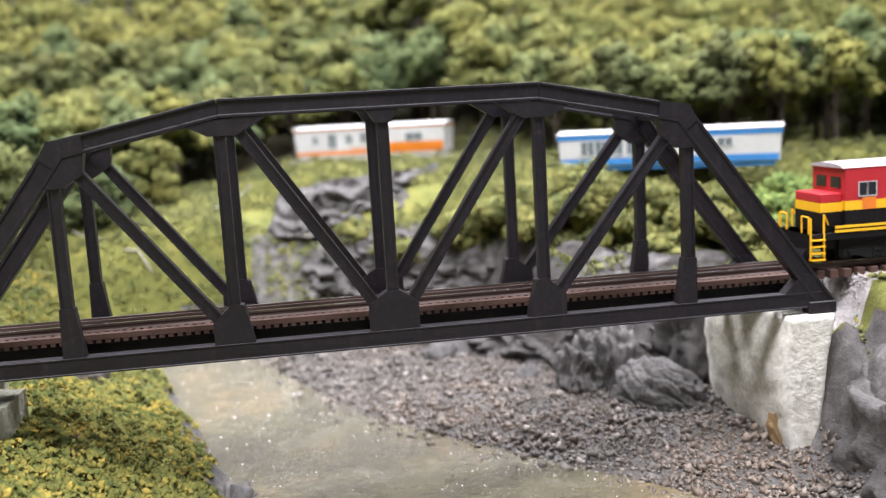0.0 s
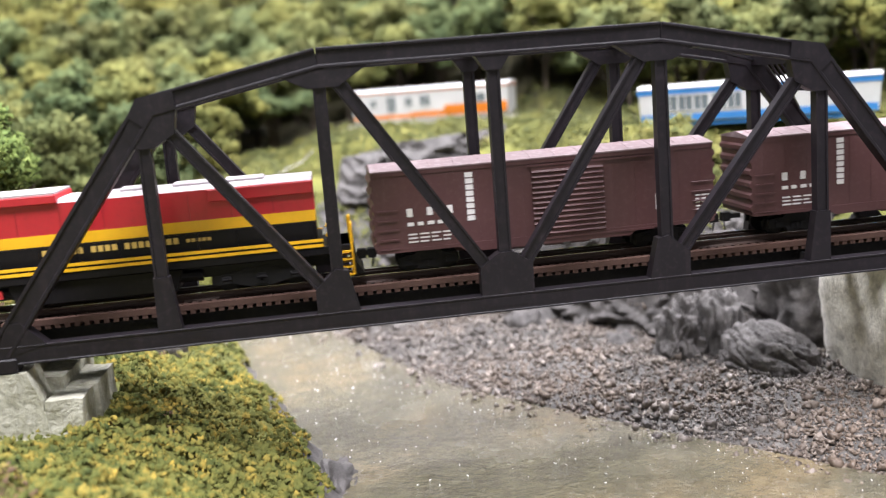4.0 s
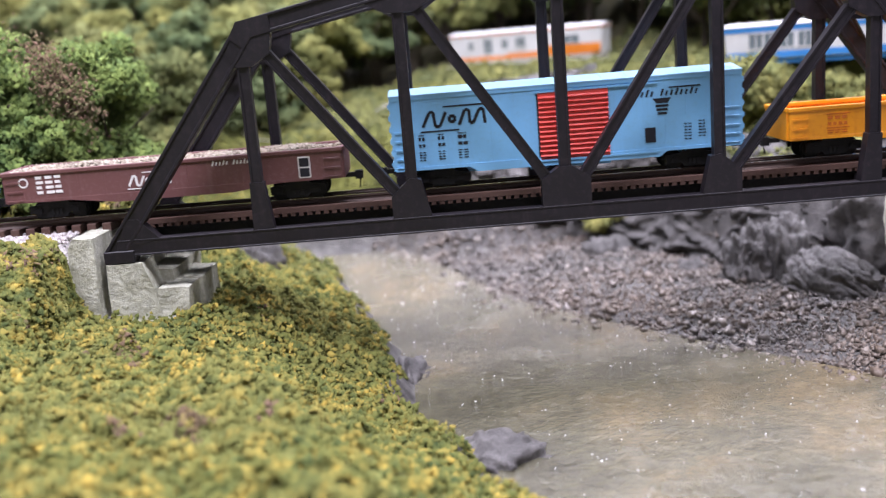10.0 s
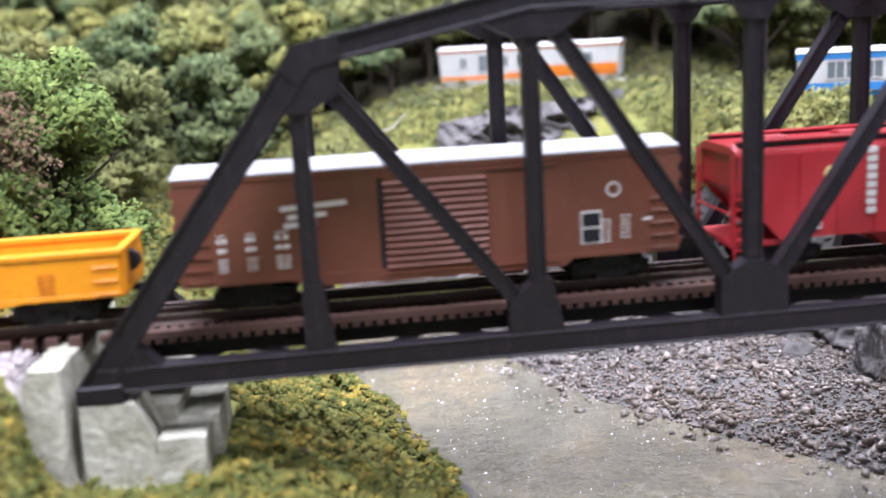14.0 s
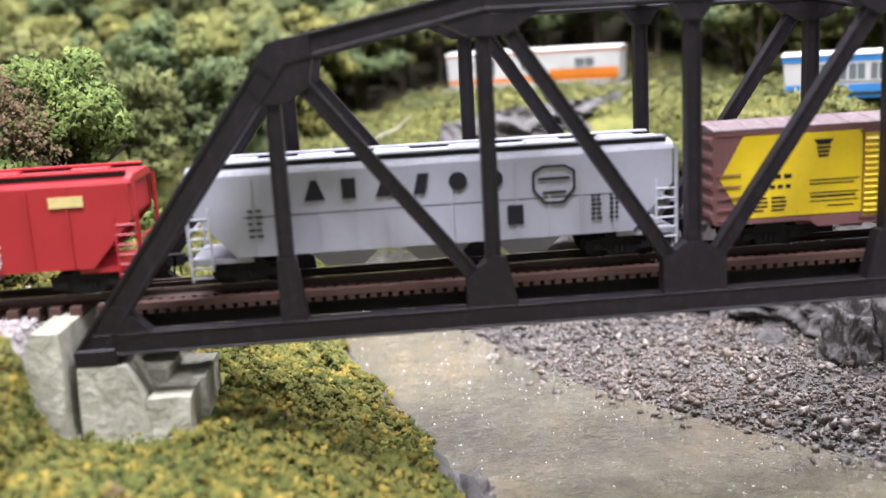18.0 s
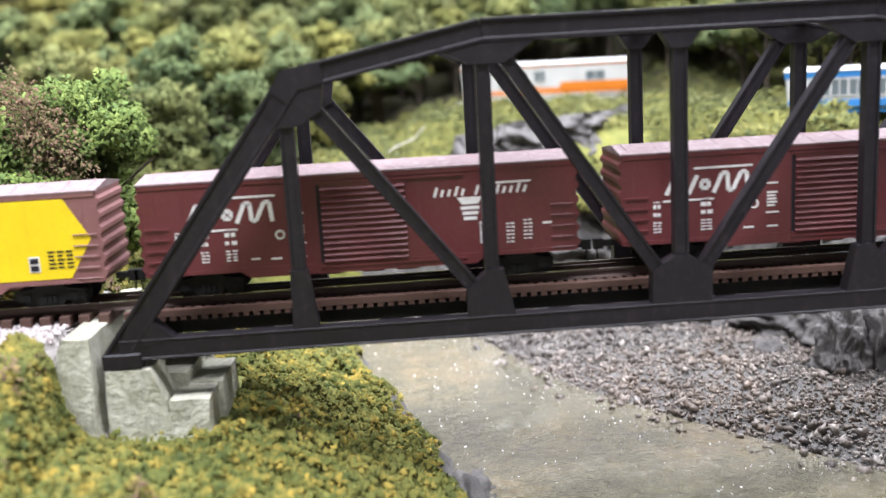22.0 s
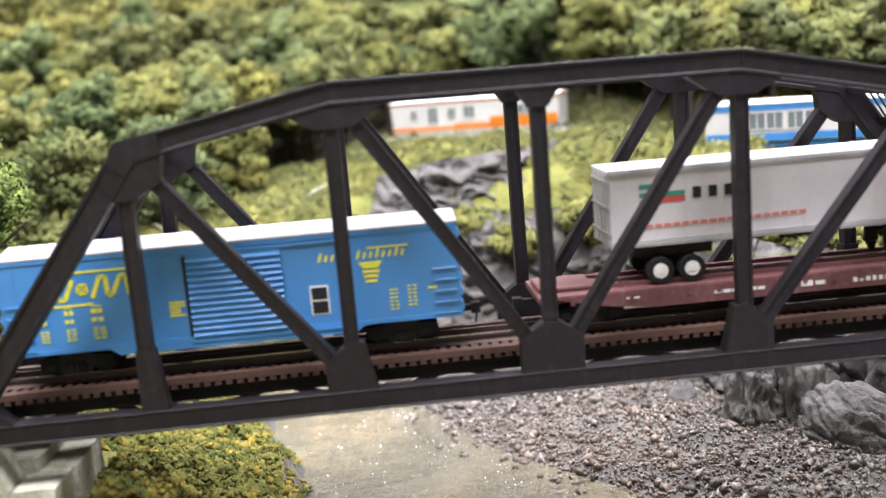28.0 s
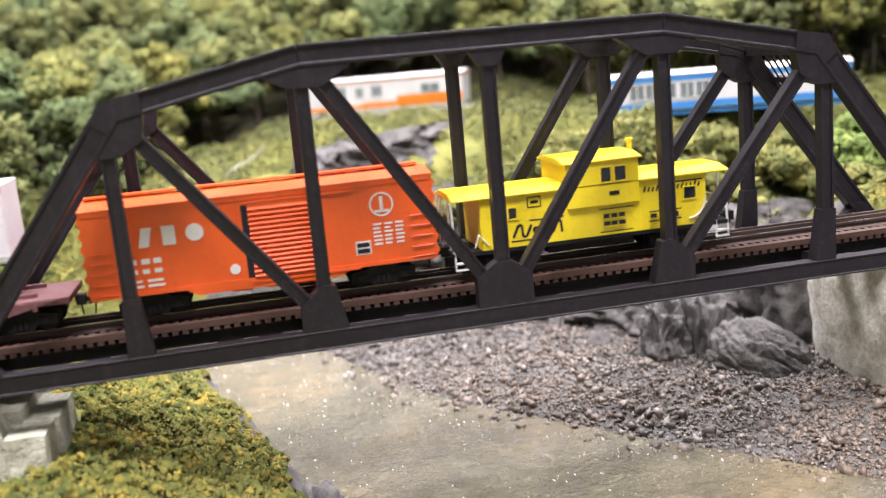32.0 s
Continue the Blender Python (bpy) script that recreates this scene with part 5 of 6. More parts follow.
def locomotive(front, label):
    red = paint("loco_red", (0.45, 0.020, 0.028), 0.38, (0.12, 0.02, 0.02), 0.2)
    yel = paint("loco_yellow", (0.84, 0.46, 0.012), 0.4, (0.3, 0.2, 0.02), 0.15)
    blk = paint("loco_black", (0.0070, 0.0062, 0.0072), 0.45, (0.03, 0.025, 0.025), 0.2, spec=0.18)
    pale = paint("loco_roof_pale", (0.42, 0.39, 0.40), 0.55, (0.22, 0.15, 0.15), 0.5, grain=420)
    c = vehicle("diesel_locomotive", front, label, "locomotive")
    # running board and frame
    bm = bmesh.new()
    box(bm, 1.5, 131.5, -9.6, 9.6, 7.4, 9.6)
    part("frame", bm, blk, c, bevel=0.15)
    for z in (9.6, 10.9):
        bm = bmesh.new()
        for s in (-1, 1):
            box(bm, 9, 124.5, s * 9.75 - 0.12, s * 9.75 + 0.12, z, z + 0.75)
        part("sill_stripe", bm, yel, c, "yellow sill stripe")
    bm = bmesh.new()
    box(bm, 9, 124.5, -9.6, 9.6, 9.6, 11.4)
    part("walkway", bm, blk, c)
    layers = (("hood_base", 11.4, 16.2, blk), ("hood_stripe", 16.2, 19.0, yel), ("hood_upper", 19.0, 26.6, red))
    for nm, za, zb, m in layers:
        bm = bmesh.new()
        w = 7.6 + (0.06 if nm == "hood_stripe" else 0)
        box(bm, 31, 123.2, -w, w, za, zb)
        part(nm, bm, m, c, bevel=0.0)
    bm = bmesh.new()
    prism_yz(bm, [(-7.6, 26.6), (-6.2, 27.6), (6.2, 27.6), (7.6, 26.6)], 31, 123.2)
    part("hood_roof", bm, pale, c)
    bm = bmesh.new()
    prism(bm, [(41, 26.6), (61, 26.6), (60.6, 28.9), (41, 28.9)], -8.6, 8.6)
    part("dynamic_housing", bm, red, c, bevel=0.3)
    bm = bmesh.new()
    box(bm, 41.2, 60.4, -8.3, 8.3, 28.9, 29.4)
    part("housing_roof", bm, pale, c)
    for x, l in ((66, 6), (75, 8), (88, 10), (101, 10)):
        bm = bmesh.new()
        box(bm, x, x + l, -3.4, 3.4, 27.5, 28.4)
        part("roof_fan", bm, pale, c, bevel=0.3)
    bm = bmesh.new()
    prism(bm, [(97, 23.4), (123, 23.4), (123.2, 26.5), (97, 26.5)], -8.5, 8.5)
    part("radiator_flare", bm, red, c, bevel=0.2)
    # cab
    for nm, za, zb, m in (("cab_base", 11.4, 16.0, blk), ("cab_stripe", 16.0, 18.8, yel), ("cab_upper", 18.8, 28.6, red)):
        bm = bmesh.new()
        box(bm, 12.6, 41, -9.3 - (0.05 if nm == "cab_stripe" else 0), 9.3 + (0.05 if nm == "cab_stripe" else 0), za, zb)
        part(nm, bm, m, c)
    bm = bmesh.new()
    prism_yz(bm, [(-9.5, 28.6), (-8.4, 29.4), (-3, 30.0), (3, 30.0), (8.4, 29.4), (9.5, 28.6)], 11.6, 41.2)
    part("cab_roof", bm, pale, c)
    for nm, za, zb, m in (("nose_base", 9.6, 15.6, blk), ("nose_stripe", 15.6, 18.4, yel), ("nose_top", 18.4, 21.2, red)):
        bm = bmesh.new()
        box(bm, 5.6, 12.6, -7.4, 7.4, za, zb)
        part(nm, bm, m, c, bevel=0.25 if nm == "nose_top" else 0.0)
    for x, z, w, h in ((29.9, 25.0, 3.7, 3.0), (34.9, 25.0, 4.4, 3.0), (17.0, 20.2, 2.4, 3.8), (19.9, 20.2, 2.4, 3.8)):
        bm = bmesh.new()
        box(bm, x, x + w, -9.42, -9.1, z, z + h)
        wd = part("cab_window", bm, GLASS, c, "dark cab window")
        bm = bmesh.new()
        for a in ((x - 0.4, x, z - 0.4, z + h + 0.4), (x + w, x + w + 0.4, z - 0.4, z + h + 0.4), (x, x + w, z + h, z + h + 0.4), (x, x + w, z - 0.4, z)):
            box(bm, a[0], a[1], -9.5, -9.2, a[2], a[3])
        part("window_frame", bm, pale, wd)
    for y in (-4, 4):
        bm = bmesh.new()
        box(bm, 12.3, 12.7, y - 2.6, y + 2.6, 22.4, 25.8)
        part("windscreen", bm, GLASS, c, "dark windscreen")
    # end platforms, steps and handrails
    for x, s in ((0.6, 1), (132.4, -1)):
        bm = bmesh.new()
        box(bm, min(x, x + s * 7), max(x, x + s * 7), -9.4, 9.4, 8.6, 9.6)
        box(bm, min(x, x + s * 1.2), max(x, x + s * 1.2), -9.4, 9.4, 2.4, 9.6)
        part("end_platform", bm, blk, c)
        for y in (-9.4, 9.4):
            bm = bmesh.new()
            for dx in (0.8, 5.0):
                rod(bm, (x + s * dx, y, 1.6), (x + s * dx, y, 15.2 if dx > 1 else 14.4), 0.36, 6)
            for i in range(4):
                box(bm, min(x + s * 0.8, x + s * 5), max(x + s * 0.8, x + s * 5), y - 1.2, y + 1.2, 1.6 + i * 2.0, 2.0 + i * 2.0)
            rod(bm, (x + s * 5.0, y, 15.2), (x + s * 7.0, y * 0.9, 12), 0.3, 6)
            part("boarding_steps", bm, yel, c, "yellow boarding steps and handrail")
        bm = bmesh.new()
        for y in (-8.5, -4.5, 4.5, 8.5):
            rod(bm, (x + s * 0.6, y, 9.4), (x + s * 0.6, y, 14.6), 0.3, 6)
        for y in (-8.5, 4.5):
            rod(bm, (x + s * 0.6, y, 14.6), (x + s * 0.6, y + 4, 14.6), 0.3, 6)
        part("end_railing", bm, yel, c, "yellow end railing")
        bm = bmesh.new()
        prism(bm, [(x, 1.2), (x, 5), (x - s * 2.0, 1.4)], -8, 8)
        part("snow_plough", bm, blk, c)
    bm = bmesh.new()
    for s in (-1, 1):
        for k in range(10):
            x = 36 + k * 9.6
            rod(bm, (x, s * 9.5, 11.2), (x, s * 9.5, 16.2), 0.2, 5)
        rod(bm, (33, s * 9.5, 16.2), (123, s * 9.5, 16.2), 0.2, 5)
    part("side_handrail", bm, blk, c)
    seam_red = paint("seam_red", (0.26, 0.012, 0.018), 0.4, (0.12, 0.02, 0.02), 0.2)
    for k in range(8):
        x = 40 + k * 10.4
        bm = bmesh.new()
        box(bm, x - 0.08, x + 0.08, -7.68, -7.5, 19.2, 25.4)
        part("door_seam", bm, seam_red, c)
    bm = bmesh.new()
    box(bm, 8, 126, -6.6, 6.6, 4.2, 7.4)
    part("underframe", bm, blk, c)
    for x in (44.5, 90):
        bm = bmesh.new()
        rod(bm, (x - 3.5, -6.8, 5.0), (x + 3.5, -6.8, 5.0), 1.5, 10)
        part("air_tank", bm, blk, c)
    bm = bmesh.new()
    prism(bm, [(46, 7.4), (89, 7.4), (87, 1.6), (48, 1.6)], -8.6, 8.6)
    part("fuel_tank", bm, blk, c, bevel=0.3)
    bm = bmesh.new()
    box(bm, 43.5, 45, -9.0, -8.6, 4.2, 6.4)
    part("fuel_filler", bm, red, c)
    marks(c, [(55.5 + i * 1.7, 13.6, 1.2, 1.5) for i in range(6)] + [(67.2 + i * 1.7, 13.6, 1.2, 1.5) for i in range(4)] + [(75.4 + i * 1.7, 13.6, 1.2, 1.5) for i in range(8)] + [(90.5 + i * 1.3, 13.8, 0.9, 0.8) for i in range(5)],
          paint("gold_ink", (0.62, 0.42, 0.10), 0.5, streak=False), "row of gold bars on the black band", -7.72)
    marks(c, [(18.0, 16.0, 4.4, 3.6)], paint("orange_badge", (0.75, 0.20, 0.02), 0.5, streak=False), "orange square badge", -9.4, "badge")
    truck(c, 24, 8.6, 3)
    truck(c, 108, 8.6, 3)
    for x in (24, 108):
        for y in (-7.4, 7.4):
            bm = bmesh.new()
            for dx in (-8.6, 0, 8.6):
                rod(bm, (x + dx - 1.2, y, 3.2), (x + dx + 1.2, y, 3.2), 1.1, 8)
            box(bm, x - 12.5, x + 12.5, y - 0.3, y + 0.3, 2.0, 7.0)
            part("side_frame", bm, blk, c)
    coupler(c, 0.2, -1)
    coupler(c, 132.8, 1)


def build_train():
    brown = paint("box_car_brown", (0.078, 0.031, 0.031), 0.5, (0.13, 0.075, 0.07), 0.3)
    rust = paint("box_car_rust", (0.150, 0.048, 0.026), 0.5, (0.19, 0.10, 0.07), 0.25)
    oxide = paint("box_car_oxide", (0.102, 0.019, 0.021), 0.5, (0.13, 0.05, 0.05), 0.3)
    dusty = paint("dusty_roof", (0.19, 0.13, 0.135), 0.65, (0.40, 0.35, 0.35), 0.45, grain=500)
    pale = paint("pale_roof", (0.40, 0.39, 0.41), 0.6, (0.26, 0.23, 0.23), 0.5, grain=500)
    sky = paint("sky_blue", (0.175, 0.41, 0.66), 0.42, (0.16, 0.28, 0.38), 0.25)
    skyroof = paint("sky_blue_roof", (0.22, 0.41, 0.60), 0.55, (0.32, 0.42, 0.50), 0.3)
    door_red = paint("door_red", (0.58, 0.050, 0.035), 0.4, (0.25, 0.03, 0.03), 0.2)
    blue = paint("strong_blue", (0.055, 0.215, 0.50), 0.42, (0.10, 0.16, 0.26), 0.25)
    yellow = paint("box_yellow", (0.79, 0.575, 0.008), 0.4, (0.45, 0.35, 0.03), 0.2)
    lemon = paint("lemon_ink", (0.70, 0.66, 0.05), 0.5, streak=False)
    mauve = paint("mauve_brown", (0.20, 0.088, 0.085), 0.55, (0.25, 0.15, 0.15), 0.3)
    orange = paint("box_orange", (0.76, 0.105, 0.016), 0.4, (0.35, 0.08, 0.02), 0.2)
    gon_orange = paint("gondola_orange", (0.80, 0.31, 0.004), 0.42, (0.62, 0.17, 0.010), 0.5)
    gon_brown = paint("gondola_brown", (0.125, 0.048, 0.045), 0.6, (0.20, 0.13, 0.12), 0.35)
    hop_red = paint("hopper_red", (0.38, 0.020, 0.027), 0.42, (0.2, 0.03, 0.03), 0.2)
    hop_grey = paint("hopper_grey", (0.385, 0.39, 0.455), 0.45, (0.32, 0.31, 0.32), 0.25)

    locomotive(121.1, "red, yellow and black diesel locomotive with pale roof")
    for front, length in ((258.4, 91.6), (359.6, 99.5)):
        c = box_car(front, length, brown, dusty, brown, WHITE, "dark brown box car with white marks and ribbed door", (42, 61))
        blocks(c, 9, 15.0, 5.2, 1.5, 2.1, 3, WHITE)
        marks(c, rows_of_bars(9, 12.6, 13, 1, 0.9, 1, 5, 4) + rows_of_bars(9, 10.2, 12, 3, 0.38, 0.6, 4, 5) + rows_of_bars(86, 13.2, 6.4, 5, 0.36, 0.6, 4, 6), WHITE)
        blocks(c, 24.6, 12.6, 1.6, 2.0, 1.25, 8, WHITE, vertical=True)
        tag_panel(c, 75, 10.6, 3.2, 4.2)
    for front in (466.0, 685.2):
        c = box_car(front, 99.5, sky, skyroof, door_red, INK, "light blue box car with a red ribbed door", (42, 61.5), 0.5)
        wave_emblem(c, 9.5, 17.0, 0.92, INK)
        slogan(c, 68, 21.4, 1.25, INK)
        crest(c, 76.5, 18.2, 1.3, INK)
        plain_marks(c, INK, 11)
        marks(c, [(71.5, 8.6, 3.0, 4.2)], INK, "dark data panel", -9.75, "data_panel")
        bm = bmesh.new()
        rod(bm, (99.6, -3.2, 13.5), (100.4, -3.2, 13.5), 2.0, 14)
        part("brake_wheel", bm, BLACK, c, "dark brake wheel on the car end")
    c = gondola(574.8, 97.0, gon_brown, "dusty brown gondola car loaded with pale stone", True, 14.2)
    wave_emblem(c, 36, 7.6, 0.62, WHITE, -9.95, True)
    slogan(c, 60, 12.0, 0.9, WHITE, -9.95)
    marks(c, rows_of_bars(10, 12.2, 8, 4, 0.8, 0.6, 3, 3), WHITE, "", -9.95)
    ring_xz_mark(c, 6.4, 11.4, 1.4, WHITE, -9.95)
    tag_panel(c, 84, 6.6, 3.4, 6.0, -9.95)
    c = gondola(796.6, 98.7, gon_orange, "bright orange empty gondola car", None, 14.6)
    amber = paint("amber_ink", (0.56, 0.13, 0.006), 0.6, streak=False)
    marks(c, [(11, 12.4, 6.5, 0.3)] + rows_of_bars(11.4, 11.1, 6, 1, 0.9, 0.4, 3, 3) + rows_of_bars(11.4, 9.4, 6, 1, 0.9, 0.4, 4, 4) + [(11, 8.6, 6.5, 0.25)] + rows_of_bars(11.4, 7.8, 6, 2, 0.3, 0.3, 3, 6) + rows_of_bars(83, 10.6, 3.2, 5, 0.35, 0.5, 2, 8), amber, "", -9.95)
    bm = bmesh.new()
    disc(bm, 98.8, -4.5, -2.5, 11.4, 2.0)
    part("brake_wheel", bm, BLACK, c)
    c = box_car(905.0, 99.0, rust, pale, rust, WHITE, "rust brown box car with pale roof and ribbed door", (40, 60), 1.0)
    bm = bmesh.new()
    for a, b in (((20.4, 20.0), (33, 20.6)), ((21.6, 18.3), (29, 18.65)), ((20.8, 16.7), (27, 17.0))):
        bar(bm, a, b, 1.0, -9.82, -9.5)
    part("emblem", bm, WHITE, c)
    plain_marks(c, WHITE, 21)
    tag_panel(c, 78.5, 8.6, 4.2, 6.6)
    ring_xz_mark(c, 85.2, 19.2, 1.5, WHITE)
    c = covered_hopper(1013.5, 119.0, hop_red, "bright red covered hopper car", hop_red)
    blocks(c, 29, 10.5, 1.75, 2.0, 1.3, 8, WHITE, -10.32, vertical=True)
    ring_xz_mark(c, 21.5, 19.2, 1.6, paint("cream_disc", (0.75, 0.62, 0.25), 0.5, streak=False), -10.32, True)
    marks(c, rows_of_bars(17, 10.5, 3, 4, 0.4, 0.4, 2, 2) + rows_of_bars(50, 11.6, 3, 3, 0.35, 0.5, 1, 2) + rows_of_bars(86, 12.0, 4, 6, 0.45, 0.4, 2, 2), WHITE, "", -10.32)
    marks(c, [(100.5, 19.6, 7.0, 2.2)], paint("cream_plate", (0.70, 0.58, 0.24), 0.5, streak=False), "cream plate", -10.32, "name_plate")
    c = covered_hopper(1140.2, 107.0, hop_grey, "light grey covered hopper car with large dark lettering", paint("hopper_pale", (0.50, 0.51, 0.56), 0.45, streak=False))
    letter_shapes(c, (("wedge", 26.0, 4.4), ("bar", 34.0, 3.4), ("wedge", 41.0, 4.4), ("slant", 49.0, 3.4), ("disc", 56.4, 4.2), ("disc", 64.0, 4.2)), 17.6, 4.3, INK, -10.32)
    bm = bmesh.new()
    for a, b in (((76.6, 18), (76.6, 21.8)), ((76.6, 21.8), (78.6, 23)), ((78.6, 23), (83.4, 23)), ((83.4, 23), (85.4, 21.8)), ((85.4, 21.8), (85.4, 18)), ((85.4, 18), (83, 15.2)), ((83, 15.2), (79, 15.2)), ((79, 15.2), (76.6, 18)),
                 ((77.6, 20.4), (84.4, 20.4)), ((78.4, 17.4), (83.6, 17.4))):
        bar(bm, (a[0] - 2, a[1] - 1.4), (b[0] - 2, b[1] - 1.4), 0.5, -10.39, -10.1)
    part("badge", bm, INK, c, "dark outline badge")
    marks(c, [(68.8, 9.6, 3.4, 4.2)] + rows_of_bars(14, 16, 3.4, 5, 0.45, 0.9, 2, 9) + rows_of_bars(20, 16, 3, 5, 0.45, 0.9, 2, 12) + rows_of_bars(87, 14.6, 2.4, 6, 0.4, 0.6, 2, 10) + rows_of_bars(91, 14.6, 2.2, 6, 0.4, 0.6, 2, 13), INK, "", -10.32)
    bm = bmesh.new()
    box(bm, 13, 94, -10.0, -9.6, 14.8, 15.0)
    part("side_seam", bm, INK, c)
    c = box_car(1253.6, 79.6, mauve, dusty, yellow, INK, "mauve-brown box car with a large yellow hexagon panel", (34.2, 46.0), 0, 9.6, 26.4)
    for xs in ([(2.0, 16), (7.2, 7.2), (33.8, 7.2), (33.8, 25.2), (7.2, 25.2)], [(46.4, 7.2), (71.6, 7.2), (76.9, 16), (71.6, 25.2), (46.4, 25.2)]):
        bm = bmesh.new()
        prism(bm, xs, -9.72, -9.3)
        part("yellow_panel", bm, yellow, c, "bright yellow side panel")
    crest(c, 25, 21.4, 1.1, INK, -9.75)
    marks(c, rows_of_bars(9.5, 15.6, 9, 1, 0.9, 1, 4, 3) + rows_of_bars(9.5, 13.4, 9, 1, 0.8, 1, 5, 4) + rows_of_bars(9.5, 11.2, 8, 4, 0.4, 0.5, 2, 5) + [(22, 14.6, 11, 0.25), (22, 13.8, 10, 0.25), (22, 11.8, 11, 0.2), (22.4, 10.9, 10, 0.4), (22, 10.0, 11, 0.2), (26, 8.8, 6, 0.25)]
          + rows_of_bars(67, 13.2, 6, 5, 0.4, 0.5, 3, 6), INK, "", -9.75)
    tag_panel(c, 62.6, 9.0, 2.4, 3.6, -9.75)
    for front, nm in ((1341.0, 31), (1449.6, 41)):
        c = box_car(front, 99.5, oxide, dusty, oxide, WHITE, "oxide brown box car with white zigzag emblem", (41, 60), 0.8)
        wave_emblem(c, 11, 16.2, 1.0, WHITE)
        slogan(c, 66.6, 20.2, 1.42, WHITE)
        crest(c, 74.6, 16.8, 1.5, WHITE)
        plain_marks(c, WHITE, nm)
        tag_panel(c, 76.6, 9.0, 3.2, 5.0)
        marks(c, rows_of_bars(34.4, 16.2, 3.0, 5, 0.4, 0.35, 1, nm + 5) + [(34.4, 18.4, 2.6, 0.35), (34.2, 11.6, 3.0, 0.35), (34.4, 8.4, 2.6, 0.35), (24.6, 8.6, 1.8, 0.4), (29, 8.4, 2.4, 0.4)], WHITE)
        ring_xz_mark(c, 31.4, 14.0, 1.1, WHITE)
    c = box_car(1558.6, 99.5, brown, dusty, brown, WHITE, "dark brown box car with white marks and ribbed door", (42, 61))
    blocks(c, 9, 15.0, 5.6, 1.5, 2.1, 3, WHITE)
    marks(c, rows_of_bars(9, 12.6, 14, 1, 0.9, 1, 5, 4) + rows_of_bars(9, 10.2, 12, 3, 0.38, 0.6, 4, 5) + rows_of_bars(86, 13.2, 6.4, 5, 0.36, 0.6, 4, 6), WHITE)
    blocks(c, 27.0, 8.6, 1.75, 2.2, 1.4, 8, WHITE, vertical=True)
    tag_panel(c, 73, 10.6, 3.2, 4.2)
    c = box_car(1667.3, 98.8, blue, pale, blue, lemon, "strong blue box car with lemon zigzag emblem", (40, 60), 0.8)
    wave_emblem(c, 9, 16.6, 0.98, lemon)
    slogan(c, 68, 20.6, 1.25, lemon)
    crest(c, 79, 17.2, 1.3, lemon)
    plain_marks(c, lemon, 51)
    marks(c, rows_of_bars(35.5, 14.6, 4, 5, 0.4, 0.3, 1, 2), lemon)
    tag_panel(c, 65.5, 9.2, 4.0, 6.4)
    trailer_flat(1782.0, 115.0, "maroon flat car carrying a road trailer")
    c = box_car(1900.4, 81.6, orange, orange, orange, WHITE, "bright orange box car with running board and ribbed door", (37.5, 52), 1.5, 9.6, 26.2, door_ribs=15)
    letter_shapes(c, (("slant", 12.6, 3.2), ("bar", 18.0, 3.4), ("disc", 23.2, 4.0)), 17.0, 4.4, WHITE, -9.65)
    ring_xz_mark(c, 68.5, 20.5, 2.9, WHITE, -9.65)
    marks(c, [(68.1, 18.8, 0.8, 3.6), (66.8, 18.6, 3.4, 0.6)] + rows_of_bars(10, 13.2, 8, 1, 1.2, 1, 3, 3) + rows_of_bars(10, 11, 8, 1, 1.0, 1, 3, 4) + rows_of_bars(9, 9, 9, 2, 0.6, 0.6, 2, 5) + rows_of_bars(66, 15.6, 8, 6, 0.45, 0.5, 3, 6), WHITE, "", -9.65)
    ring_xz_mark(c, 33.2, 9.4, 1.2, WHITE, -9.65, True)
    tag_panel(c, 61.5, 9.0, 3.6, 3.2, -9.65)
    bm = bmesh.new()
    box(bm, 1, 79.2, -1.6, 1.6, 28.2, 28.6)
    part("running_board", bm, orange, c)
    caboose(1983.2, "bright yellow cupola caboose with white end railings")


def ring_xz_mark(c, x, z, r, material, y=-9.75, full=False):
    bm = bmesh.new()
    if full:
        disc(bm, x, y - 0.07, y + 0.2, z, r)
    else:
        ring_xz(bm, x, z, r, 0.4, y - 0.07, y + 0.2)
    part("round_badge", bm, material, c)


build_train()

